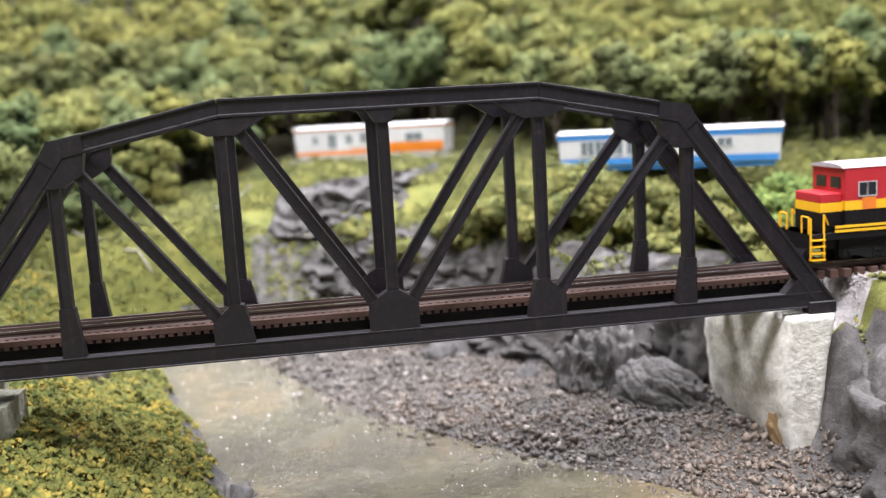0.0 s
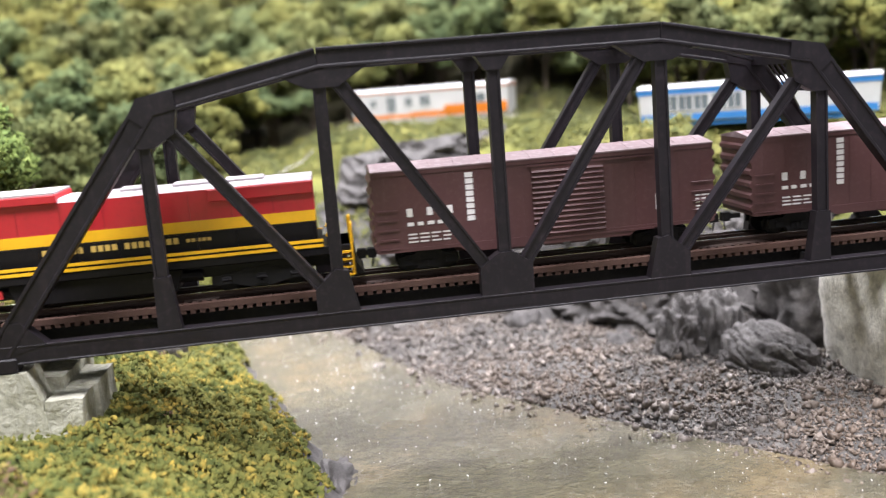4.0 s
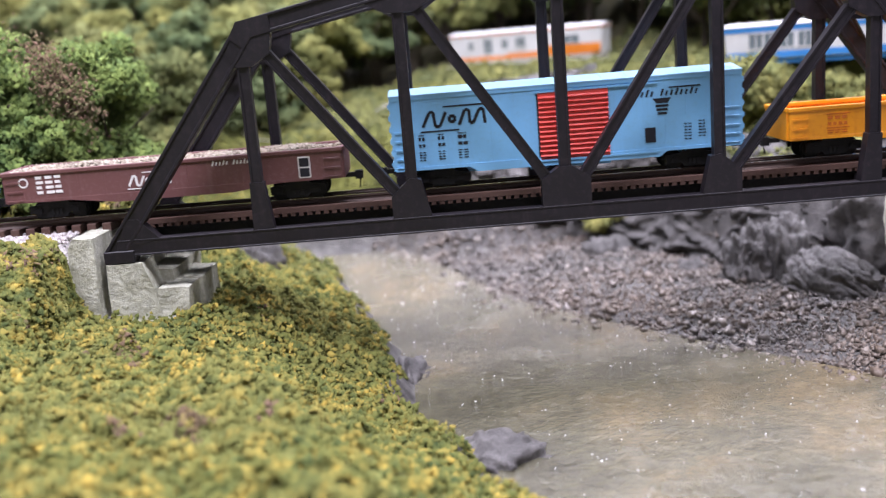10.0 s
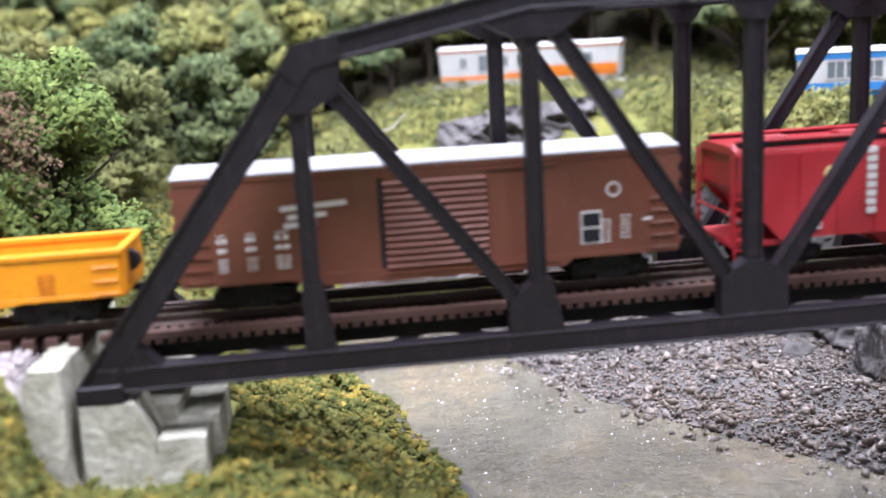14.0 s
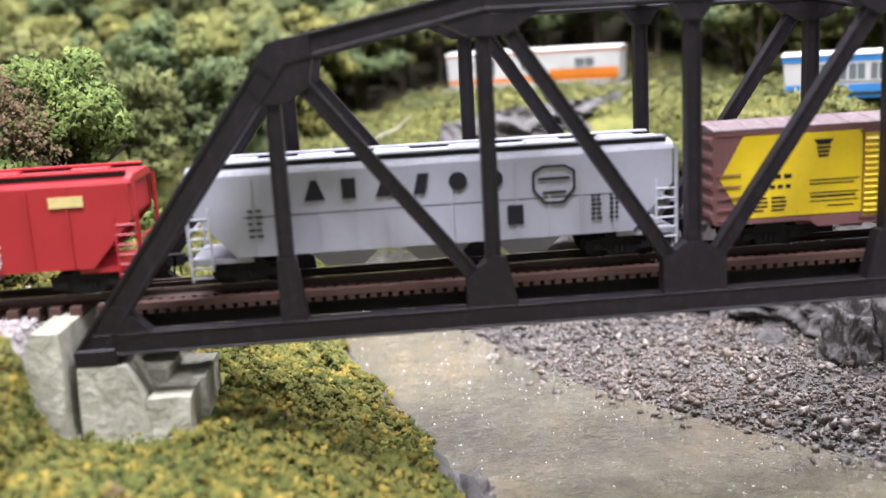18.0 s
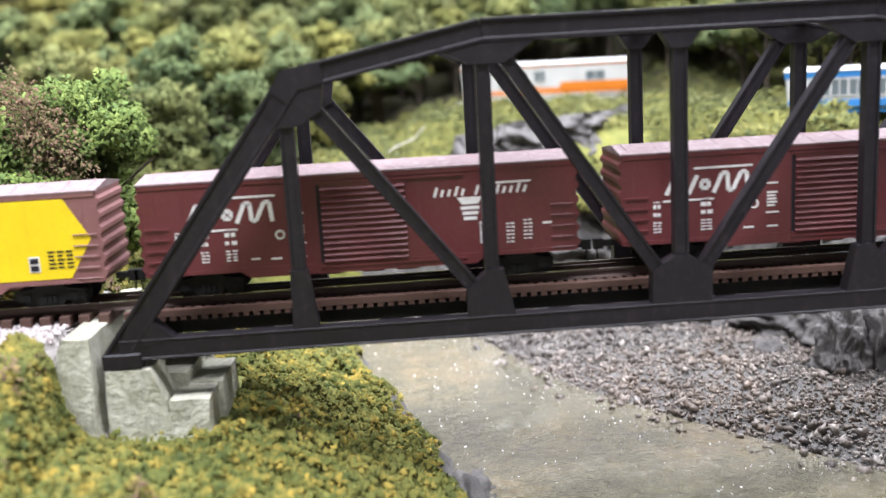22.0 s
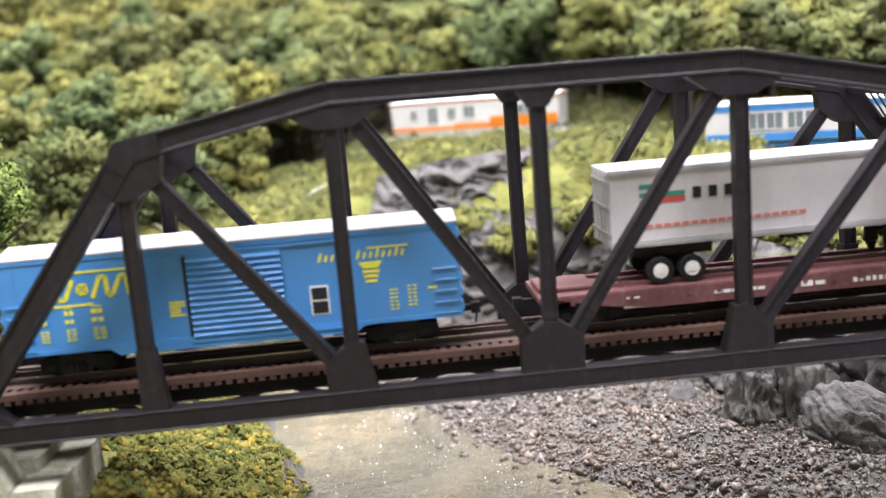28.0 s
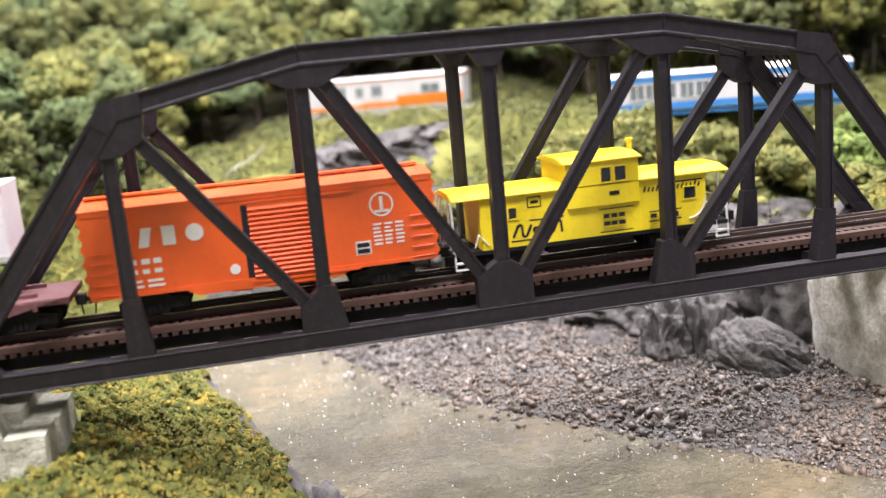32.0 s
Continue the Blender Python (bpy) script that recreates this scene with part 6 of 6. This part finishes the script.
# ---------------------------------------------------------------- house trailers on the terrace
def house_trailer(x, y, z, rz, L, colour, label, wins, upper, skirt):
    h = thing("house_trailer", x, y, z, label, "mobile home", "house trailers", rz=rz)
    white = paint("trailer_home_white", (0.62, 0.615, 0.61), 0.5, (0.45, 0.4, 0.35), 0.15)
    trim = paint("trailer_home_trim", colour, 0.5, wear=0.1)
    H, D = (16.5 if skirt else 18.5), 22.0
    bm = bmesh.new()
    prism(bm, [(1.0, 2.0), (L - 1.0, 2.0), (L, H - 0.5), (L - 0.5, H), (0.5, H), (0, H - 0.5)], 0, D)
    part("wall", bm, white, h, bevel=0.3)
    bm = bmesh.new()
    prism_yz(bm, [(-0.7, H), (-0.5, H + 0.6), (D / 2, H + 1.7), (D + 0.5, H + 0.6), (D + 0.7, H)], -0.6, L + 0.6)
    part("roof", bm, white, h, bevel=0.15)
    bm = bmesh.new()
    box(bm, -0.3, L + 0.3, -0.25, D + 0.25, H - (2.4 if skirt else 1.0), H - 0.1)
    part("eaves_band", bm, trim, h, "coloured band under the roof")
    bm = bmesh.new()
    box(bm, 3, L - 3, 1, D - 1, 0.0, 2.0)
    part("skirting", bm, trim if skirt else white, h)
    for a, b, za, zb in upper:
        bm = bmesh.new()
        box(bm, a, b, -0.15, 0.3, za, zb)
        part("colour_stripe", bm, trim, h, "painted side stripe")
    for a, w, za, hh in wins:
        bm = bmesh.new()
        box(bm, a, a + w, -0.2, 0.3, za, za + hh)
        wd = part("window", bm, GREYGLASS, h, "grey window")
        bm = bmesh.new()
        for q in ((a - 0.4, a, za - 0.4, za + hh + 0.4), (a + w, a + w + 0.4, za - 0.4, za + hh + 0.4), (a, a + w, za + hh, za + hh + 0.4), (a, a + w, za - 0.4, za), (a + w / 2 - 0.2, a + w / 2 + 0.2, za, za + hh)):
            box(bm, q[0], q[1], -0.45, 0.1, q[2], q[3])
        part("window_frame", bm, white, wd)
    if not skirt:
        bm = bmesh.new()
        box(bm, -2, L + 3, -3, D + 2, -1.0, 0.6)
        part("pad", bm, CONCRETE, h, "pale slab under the trailer")


house_trailer(-22.7, 339.5, 89.7, -23.5, 93.4, (0.75, 0.22, 0.015), "white and orange house trailer on a pale slab", [(12, 3.2, 10, 4.2), (22, 5, 7.0, 8.5), (33, 4, 9.5, 5), (42, 5.6, 9.5, 5.6), (70, 10, 9.6, 4.6)],
              [(1.2, L2, 3.2, 5.2) for L2 in (92.2,)] + [(56, 92.4, 4.0, 9.0), (36, 58, 5.6, 6.4)], False)
house_trailer(98.3, 186.8, 84.9, -27.9, 99, (0.045, 0.23, 0.58), "white and blue house trailer among the bushes", [(11, 5.8, 7.0, 6.2), (17.6, 5.8, 7.0, 6.2), (24.2, 5.8, 7.0, 6.2), (32, 5.4, 7.0, 6.2), (38.4, 5.4, 7.0, 6.2), (72, 6, 9.2, 3.6)],
              [(1.2, 97.6, 2.4, 5.4)], True)


# ---------------------------------------------------------------- trees, bushes and turf
def tuft_points(r, cen, lr, n, tufts, squash):
    """Points on small uneven tufts that sit on the branches of a crown, with the way that each one faces."""
    tc, tr, td = [], [], []
    for c, l in zip(cen, lr):
        d = r.normal(size=(tufts, 3))
        d[:, 2] = np.where(d[:, 2] < -0.5, -d[:, 2], d[:, 2])
        d /= np.linalg.norm(d, axis=1)[:, None]
        tc.append(c + d * l * r.uniform(0.55, 0.95, (tufts, 1)) * (1, 1, squash))
        tr.append(l * r.uniform(0.30, 0.58, tufts))
        td.append(d)
    tc, tr, td = np.concatenate(tc), np.concatenate(tr), np.concatenate(td)
    pick = r.choice(len(tc), n, p=tr ** 2 / (tr ** 2).sum())
    d = r.normal(size=(n, 3))
    d[:, 2] = np.where(d[:, 2] < -0.6, -d[:, 2] * 0.6, d[:, 2])
    d /= np.linalg.norm(d, axis=1)[:, None]
    p = tc[pick] + d * (tr[pick] * r.uniform(0.70, 1.15, n))[:, None] * (1, 1, 0.85)
    return p, 0.62 * d + 0.35 * td[pick] + (0, 0, 0.12)


def crown_mesh(name, seed, n, radius, height, size, material, squash=0.8, lobes=13, tufts=8, low=0.36, core=0.66):
    """A crown of many small leaf flakes on tufts round uneven branches, with gaps between them."""
    r = np.random.RandomState(seed)
    cen = []
    for k in range(lobes):
        a, u = r.uniform(0, 2 * np.pi), r.uniform(0, 1)
        rad = radius * (0.30 + 0.52 * r.rand()) * math.sqrt(1 - 0.6 * u)
        cen.append((rad * math.cos(a), rad * math.sin(a), height * (low + (0.90 - low) * u)))
    cen = np.array(cen + [(0, 0, height * 0.74)])
    lr = radius * r.uniform(0.24, 0.44, len(cen))
    p, dirs = tuft_points(r, cen, lr, n, tufts, squash)
    v, f = flakes(p, size * r.uniform(0.5, 1.3, n), r)
    # inner clumps keep the crown from being hollow
    v2, f2 = chunks(cen, lr * core, r, 0.2)
    verts = np.concatenate([v, v2])
    me = fast_mesh(name, verts, np.concatenate([f, f2 + len(v)]), material)
    own = np.concatenate([np.repeat(p, 4, 0), np.repeat(cen, 6, 0)])
    e = verts - own
    e /= np.linalg.norm(e, axis=1)[:, None] + 1e-9
    nn = 0.55 * e + np.concatenate([np.repeat(dirs, 4, 0), np.zeros((len(v2), 3))])
    nn /= np.linalg.norm(nn, axis=1)[:, None] + 1e-9
    me.polygons.foreach_set("use_smooth", np.ones(len(me.polygons), bool))
    me.normals_split_custom_set_from_vertices(nn.tolist())
    return me


def trunk_mesh(seed, height, radius):
    r = random.Random(seed)
    bm = bmesh.new()
    p, n = Vector((0, 0, -14)), 6
    pts = [(p.copy(), 1.25)]
    for k in range(4):
        p = p + Vector((r.uniform(-0.8, 0.8), r.uniform(-0.8, 0.8), (height * 0.75 + 14) / 4))
        pts.append((p.copy(), 1.1 - 0.2 * k))
    for (a, ra), (b, rb) in zip(pts, pts[1:]):
        rod(bm, a, b, (ra + rb) / 2, n)
    for k in range(5):
        a = r.uniform(0, 6.28)
        base = pts[2][0] if k % 2 else pts[3][0]
        rod(bm, base, base + Vector((radius * 0.6 * math.cos(a), radius * 0.6 * math.sin(a), height * 0.28)), 0.4, 5)
    return mesh_of(bm, "trunk", BARK)


TREE_KINDS = []


def build_tree_kinds():
    for k in range(7):
        rad, hei = (17, 19, 15, 18, 16, 20, 14)[k], (36, 40, 33, 42, 38, 36, 30)[k]
        TREE_KINDS.append((trunk_mesh(40 + k, hei, rad), crown_mesh("crown", 60 + k, 2900, rad, hei, 1.24, LEAVES, 0.85, 15, 8), rad))


def tree(k, x, y, z, s, rz, label="round-crowned green foam tree on the hillside"):
    trunk, crown, _ = TREE_KINDS[k]
    t = new("tree", None)
    t.matrix_basis = Matrix.Translation((x * MM, y * MM, z * MM)) @ Matrix.Rotation(rz, 4, "Z") @ Matrix.Scale(s, 4)
    tagged(t, label, "tree", "hillside trees")
    for nm, me in (("trunk", trunk), ("crown", crown)):
        ob = new(nm, me)
        ob.parent = t


def wood_front(x):
    return np.interp(x, (-300, -120, -60, -30, 85, 110, 200, 420), (262, 300, 345, 385, 372, 262, 205, 190))


def build_woods():
    build_tree_kinds()
    r = random.Random(12)
    for row in range(8):
        x = -215 - row * 14 + r.uniform(0, 20)
        while x < 340 + row * 12:
            y = row * 26 + float(wood_front(x)) + r.uniform(-9, 9)
            z = float(ground_height(np.array(x), np.array(y)))
            tree(r.randrange(7), x, y, z + (9 if row < 2 else -2), r.uniform(1.15, 1.55), r.uniform(0, 6.28))
            x += r.uniform(22, 34)
    # the closed woods farther up the slope
    q = np.random.RandomState(33)
    pts, outs = [], []
    for row in range(8, 19):
        x = -260 - row * 14
        while x < 380 + row * 14:
            y = float(wood_front(x)) + row * 26 + q.uniform(-9, 9)
            z = float(ground_height(np.array(x), np.array(y))) + q.uniform(-3, 5)
            rad = q.uniform(20, 27)
            cen = []
            for k in range(9):
                a, u = q.uniform(0, 6.28), q.rand()
                cen.append((x + rad * 0.62 * math.cos(a), y + rad * 0.62 * math.sin(a), z + 8 + 26 * u))
            p, d = tuft_points(q, np.array(cen), rad * q.uniform(0.28, 0.46, 9), 360, 6, 0.85)
            pts.append(p)
            outs.append(d)
            x += q.uniform(24, 36)
    pts, outs = np.concatenate(pts), np.concatenate(outs)
    v, f = flakes(pts, q.uniform(1.2, 2.5, len(pts)), q)
    me = fast_mesh("far_woods", v, f, LEAVES)
    round_off(me, v, pts, outs, 0.55)
    tagged(new("far_woods", me), "dense green foam woods up the hillside", "woods", kind="stuff")


def leafy(name, x, y, z, seed, n, rad, hei, size, material, label, category, group=""):
    t = thing(name, x, y, z, label, category, group)
    ob = new("crown", crown_mesh("crown", seed, n, rad, hei, size, material, 0.85, 30, 9, 0.12, 0.40))
    ob.parent = t
    tr = new("trunk", trunk_mesh(seed, hei * 0.8, rad))
    tr.parent = t
    return t


def build_near_trees():
    for x, y, seed, rad, hei, m, lab in ((-150, 80, 1, 28, 56, FRESH, "fresh green leafy tree with a withered russet patch beside the line"), (-182, 66, 2, 29, 62, FRESH, "fresh green leafy tree beside the line"),
                                         (-205, 88, 3, 31, 69, FRESH, "fresh green leafy tree beside the line"),
                                         (-172, 118, 5, 26, 50, FRESH, "fresh green leafy tree beside the line"), (-166, 60, 11, 20, 36, FRESH, "low fresh green leafy tree beside the line"), (-192, 56, 12, 20, 34, FRESH, "low fresh green leafy tree beside the line"), (-218, 66, 13, 24, 46, FRESH, "fresh green leafy tree beside the line"),
                                         (-128, 250, 7, 24, 44, LEAVES, "dark green foam tree on the slope"), (-165, 215, 8, 26, 46, LEAVES, "dark green foam tree on the slope"),
                                         (-205, 180, 9, 26, 50, LEAVES, "dark green foam tree on the slope"), (-100, 275, 10, 20, 38, LEAVES, "dark green foam tree on the slope")):
        z = float(ground_height(np.array(float(x)), np.array(float(y))))
        t = leafy("tree", x, y, z - 2, 100 + seed, 22000 if m is not LEAVES else 4600, rad, hei, 0.92 if m is not LEAVES else 1.25, m, lab, "tree", "trees beside the line")
        if seed == 1:
            r = np.random.RandomState(9)
            p = r.normal(size=(2300, 3)) * (5.0, 3.6, 5.2) + (-5.0, -21, 105 - z)
            p[:, 2] -= 0.9 * (p[:, 0] + 5)
            v, f = flakes(p, r.uniform(0.34, 0.72, len(p)), r)
            me = fast_mesh("withered_leaves", v, f, RUSSET)
            round_off(me, v, p, np.array((0, -0.5, 0.7)), 0.7)
            ob = new("withered_leaves", me)
            ob.parent = t
            tagged(ob, "withered russet leaves", kind="stuff")
    for k, (x, y, rad, hei, m) in enumerate(((88, 150, 20, 22, BUSHES), (62, 152, 18, 18, BUSHES), (112, 138, 17, 17, BUSHES), (140, 122, 18, 18, BUSHES), (40, 160, 15, 13, BUSHES), (168, 112, 18, 20, FRESH), (196, 118, 20, 26, FRESH),
                                             (210, 92, 16, 20, FRESH), (120, 112, 12, 12, BUSHES), (170, 70, 14, 14, FRESH), (150, 88, 13, 14, BUSHES), (72, 136, 13, 12, BUSHES), (98, 160, 22, 24, BUSHES), (128, 152, 22, 26, BUSHES), (156, 140, 22, 26, BUSHES), (186, 138, 20, 28, FRESH), (52, 172, 18, 18, BUSHES), (24, 190, 15, 14, BUSHES), (80, 172, 20, 22, BUSHES), (4, 214, 14, 12, BUSHES))):
        z = float(ground_height(np.array(float(x)), np.array(float(y))))
        t = thing("bush", x, y, z - 4, "yellow-green foam bush on the terrace" if m is BUSHES else "green leafy bush beside the trailer", "bush", "terrace bushes")
        ob = new("foliage", crown_mesh("foliage", 200 + k, 3500, rad, hei, 1.08, m, 0.8, 18))
        ob.parent = t


def scatter(name, n, region, keep, size, material, label, category, seed, lift=0.3, make=chunks, tuft=0.0, soft=0.0):
    r = np.random.RandomState(seed)
    x, y = r.uniform(region[0], region[1], n), r.uniform(region[2], region[3], n)
    ok = keep(x, y)
    x, y = x[ok], y[ok]
    s = size[0] + (size[1] - size[0]) * r.rand(len(x)) ** 1.6
    z = ground_height(x, y) + s * lift + 0.6 * r.rand(len(x)) * size[1]
    if tuft:
        z = z + tuft * np.maximum(0, 0.3 + lumps(x, y, 11, 51) + 0.8 * lumps(x, y, 5.5, 52)) ** 1.1
    c = np.stack([x, y, z], 1)
    v, f = make(c, s, r)
    me = fast_mesh(name, v, f, material)
    if soft:
        round_off(me, v, c, np.array((0, -0.1, soft)), 0.9)
    return tagged(new(name, me), label, category, kind="stuff")


def crumbs(centres, sizes, r):
    return chunks(centres, sizes, r, 0.8)


def build_ripples():
    """Small standing ripples of the cast resin where the current runs by the bank."""
    r = np.random.RandomState(23)
    n = 260
    x, y = r.normal(-8, 16, n), r.normal(-30, 22, n)
    ok = (left_bank(y) - x < -6) & (x - right_bank(y) < -6)
    x, y = x[ok], y[ok]
    verts, faces = [], []
    for k in range(len(x)):
        a, l, w, h = r.normal(0.5, 0.3), r.uniform(2.0, 6.0), r.uniform(0.35, 0.9), r.uniform(0.12, 0.34)
        for i in range(7):
            f = i / 6 * 2 - 1
            t = 1 - f * f
            for s, up in ((-1, 0), (0, 1), (1, 0)):
                verts.append((x[k] + l * f * math.cos(a) - s * w * t * math.sin(a), y[k] + l * f * math.sin(a) + s * w * t * math.cos(a), 8.98 + h * up * t))
        for i in range(6):
            for j in range(2):
                b = k * 21 + i * 3 + j
                faces.append((b, b + 3, b + 4, b + 1))
    me = fast_mesh("ripples", verts, faces, WATER)
    me.polygons.foreach_set("use_smooth", np.ones(len(me.polygons), bool))
    tagged(new("ripples", me), "low glossy ripples on the resin river", "ripples", kind="stuff")


def build_cover():
    off_line = lambda x, y: ~(((x < -128) | (x > 132)) & (np.abs(y - TRACK_Y) < 24.5 + 1.5 * lumps(x, y, 12, 19)))
    no_block = lambda x, y: ~((x < -104) & (x > -139) & (y > -2.5) & (y < 46))
    patch = lambda x, y: lumps(x, y, 45, 77) + 0.5 * lumps(x, y, 9, 78)
    left = lambda x, y: (left_bank(y) - x > 3 + 2.5 * lumps(x, y, 14, 8)) & off_line(x, y) & no_block(x, y)
    dry = lambda x, y: (patch(x, y) > 1.3) | ((x < -137) & (x > -178) & (lumps(x, y, 16, 79) > -0.1) & (y > -34) & (y < 2))
    scatter("ground_foam", 125000, (-235, 10, -170, 205), lambda x, y: left(x, y) & ~dry(x, y), (0.3, 1.0), TURF, "yellow-green foam ground cover on the bank", "ground cover", 1, tuft=1.7, soft=0.7, make=crumbs)
    scatter("dry_foam", 110000, (-235, 10, -170, 205), lambda x, y: left(x, y) & dry(x, y), (0.3, 0.95), TURF_DRY, "brownish dry foam ground cover on the bank", "ground cover", 2, tuft=1.6, soft=0.7, make=crumbs)
    hill = lambda x, y: ((left_bank(y) - x > 4) | (y > 215) | (ground_height(x, y) > 26))
    ledge = lambda x, y: (np.abs(y - np.interp(x, (-54, -38, -14, 20, 50), (250, 241, 236, 236, 234)) - 3 * lumps(x, y, 14, 63)) < np.interp(x, (-60, -40, 0, 40, 56), (0, 9, 11, 8, 0)))
    flatish = lambda x, y: (np.abs(ground_height(x, y + 2) - ground_height(x, y)) < 2.4) | (x < -46)
    scatter("hill_turf", 100000, (-270, 320, 96, 350), lambda x, y: hill(x, y) & (ground_height(x, y) > 13) & flatish(x, y) & ~ledge(x, y), (0.48, 1.36), HILL, "yellow-green foam turf on the hillside", "ground cover", 3, make=flakes, tuft=1.6, soft=0.5)
    scatter("embankment_turf", 16000, (-300, 300, 36, 97), lambda x, y: ((x < -131) | (x > 140)), (0.5, 1.4), TURF, "green foam turf beside the line", "ground cover", 4, make=flakes, tuft=1.5, soft=0.5)
    scatter("slope_foam", 26000, (-240, -133, -46, 3), lambda x, y: off_line(x, y) & no_block(x, y), (0.35, 1.0), TURF, "yellow-green foam on the embankment slope", "ground cover", 24, tuft=1.4, soft=0.5, make=crumbs)
    scatter("bank_turf", 16000, (134, 260, -120, 8), lambda x, y: (y > -13 + 5 * lumps(x, y, 15, 44)) & (x > 139 + 6 * lumps(x, y, 9, 45)) | (x > 170), (0.5, 1.3), BUSHES, "green foam turf below the line", "ground cover", 14, make=flakes, tuft=1.2, soft=0.5)
    bar_ok = lambda x, y: (x - right_bank(y) > -4 + 3 * lumps(x, y, 18, 15) + 2 * lumps(x, y, 5, 16)) & (y < 232) & (ground_height(x, y) < 24)
    scatter("gravel", 100000, (-100, 150, -110, 225), bar_ok, (0.16, 0.78), STONES, "loose grey-brown gravel on the river bar", "gravel", 5, 0.0, make=crumbs)
    clods = lambda x, y: bar_ok(x, y) & (lumps(x, y, 24, 35) + 0.7 * lumps(x, y, 7, 36) > -0.15)
    scatter("coarse_gravel", 12500, (-100, 150, -110, 225), clods, (0.55, 1.75), STONES, "coarse dark clods and stones on the river bar", "gravel", 25, 0.1, make=crumbs)
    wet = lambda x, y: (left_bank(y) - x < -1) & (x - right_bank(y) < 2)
    # sparkle of the water put in as white flecks, denser towards the bar
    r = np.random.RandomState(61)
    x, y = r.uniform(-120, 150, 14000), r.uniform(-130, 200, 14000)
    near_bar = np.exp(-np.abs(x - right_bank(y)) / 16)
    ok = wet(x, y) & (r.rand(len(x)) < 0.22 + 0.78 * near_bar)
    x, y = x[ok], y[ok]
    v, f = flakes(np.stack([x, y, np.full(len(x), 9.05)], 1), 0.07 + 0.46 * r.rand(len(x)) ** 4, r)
    tagged(new("glint_flecks", fast_mesh("glint_flecks", v, f, WHITE)), "tiny white flecks standing in for glints on the river", "foam", kind="stuff")
    scatter("ballast", 20000, (-260, -129, -3, 46), lambda x, y: (x < -139) | (y > -1), (0.25, 0.6), BALLAST_STONES, "pale pinkish ballast round the ties", "ballast", 6, 0.0)
    scatter("ballast", 9000, (133, 260, 7, 37), lambda x, y: x < 999, (0.25, 0.6), BALLAST_STONES, "pale pinkish ballast round the ties", "ballast", 7, 0.0)


def twig(points, r, label):
    t = thing("twig", *points[0], label, "twig", "dead twigs")
    bm = bmesh.new()
    for k, (a, b) in enumerate(zip(points, points[1:])):
        o = Vector(points[0])
        rod(bm, Vector(a) - o, Vector(b) - o, r * (1 - 0.22 * k), 6)
    part("stem", bm, DEADWOOD, t)


def build_twigs():
    def lay(x, y, dz):
        return (x, y, float(ground_height(np.array(float(x)), np.array(float(y)))) + dz)
    twig([lay(-66, 246, 0.5), lay(-60, 252, 3), lay(-53, 258, 4.5), lay(-47, 262, 8)], 0.6, "pale dead twig lying on the turf slope")
    twig([lay(-108, 226, 0.5), lay(-101, 224, 2.5), lay(-95, 219, 2)], 0.55, "short pale dead twig in the turf")
    twig([lay(-118, 232, 0.5), lay(-126, 230, 2.5), lay(-133, 233, 2)], 0.45, "short pale dead twig in the turf")
    twig([lay(106, 84, 6), lay(110, 80, 12), lay(112, 76, 9)], 0.35, "white bent root hair by the pale pier")


build_woods()
build_near_trees()
build_cover()
build_ripples()
build_twigs()


# ---------------------------------------------------------------- movement
# millimetres that the train has rolled at each full second
ROLLED = (-4.0, 70.8, 142.6, 215.6, 290.4, 365.6, 441.0, 515.2, 586.5, 658.6, 732.6, 804.3, 873.0, 945.8, 1014.6, 1075.4, 1134.4, 1191.6, 1246.4, 1299.9, 1353.6, 1408.2, 1461.0, 1515.0, 1571.0, 1625.6, 1679.8,
          1733.0, 1783.1, 1835.6, 1889.0, 1941.4, 1994.8)


def motions():
    for ob, front in TRAIN:
        walk(ob, [(t, pose((front - d) * MM, TRACK_Y * MM, RAIL_TOP * MM)) for t, d in enumerate(ROLLED)])


motions()
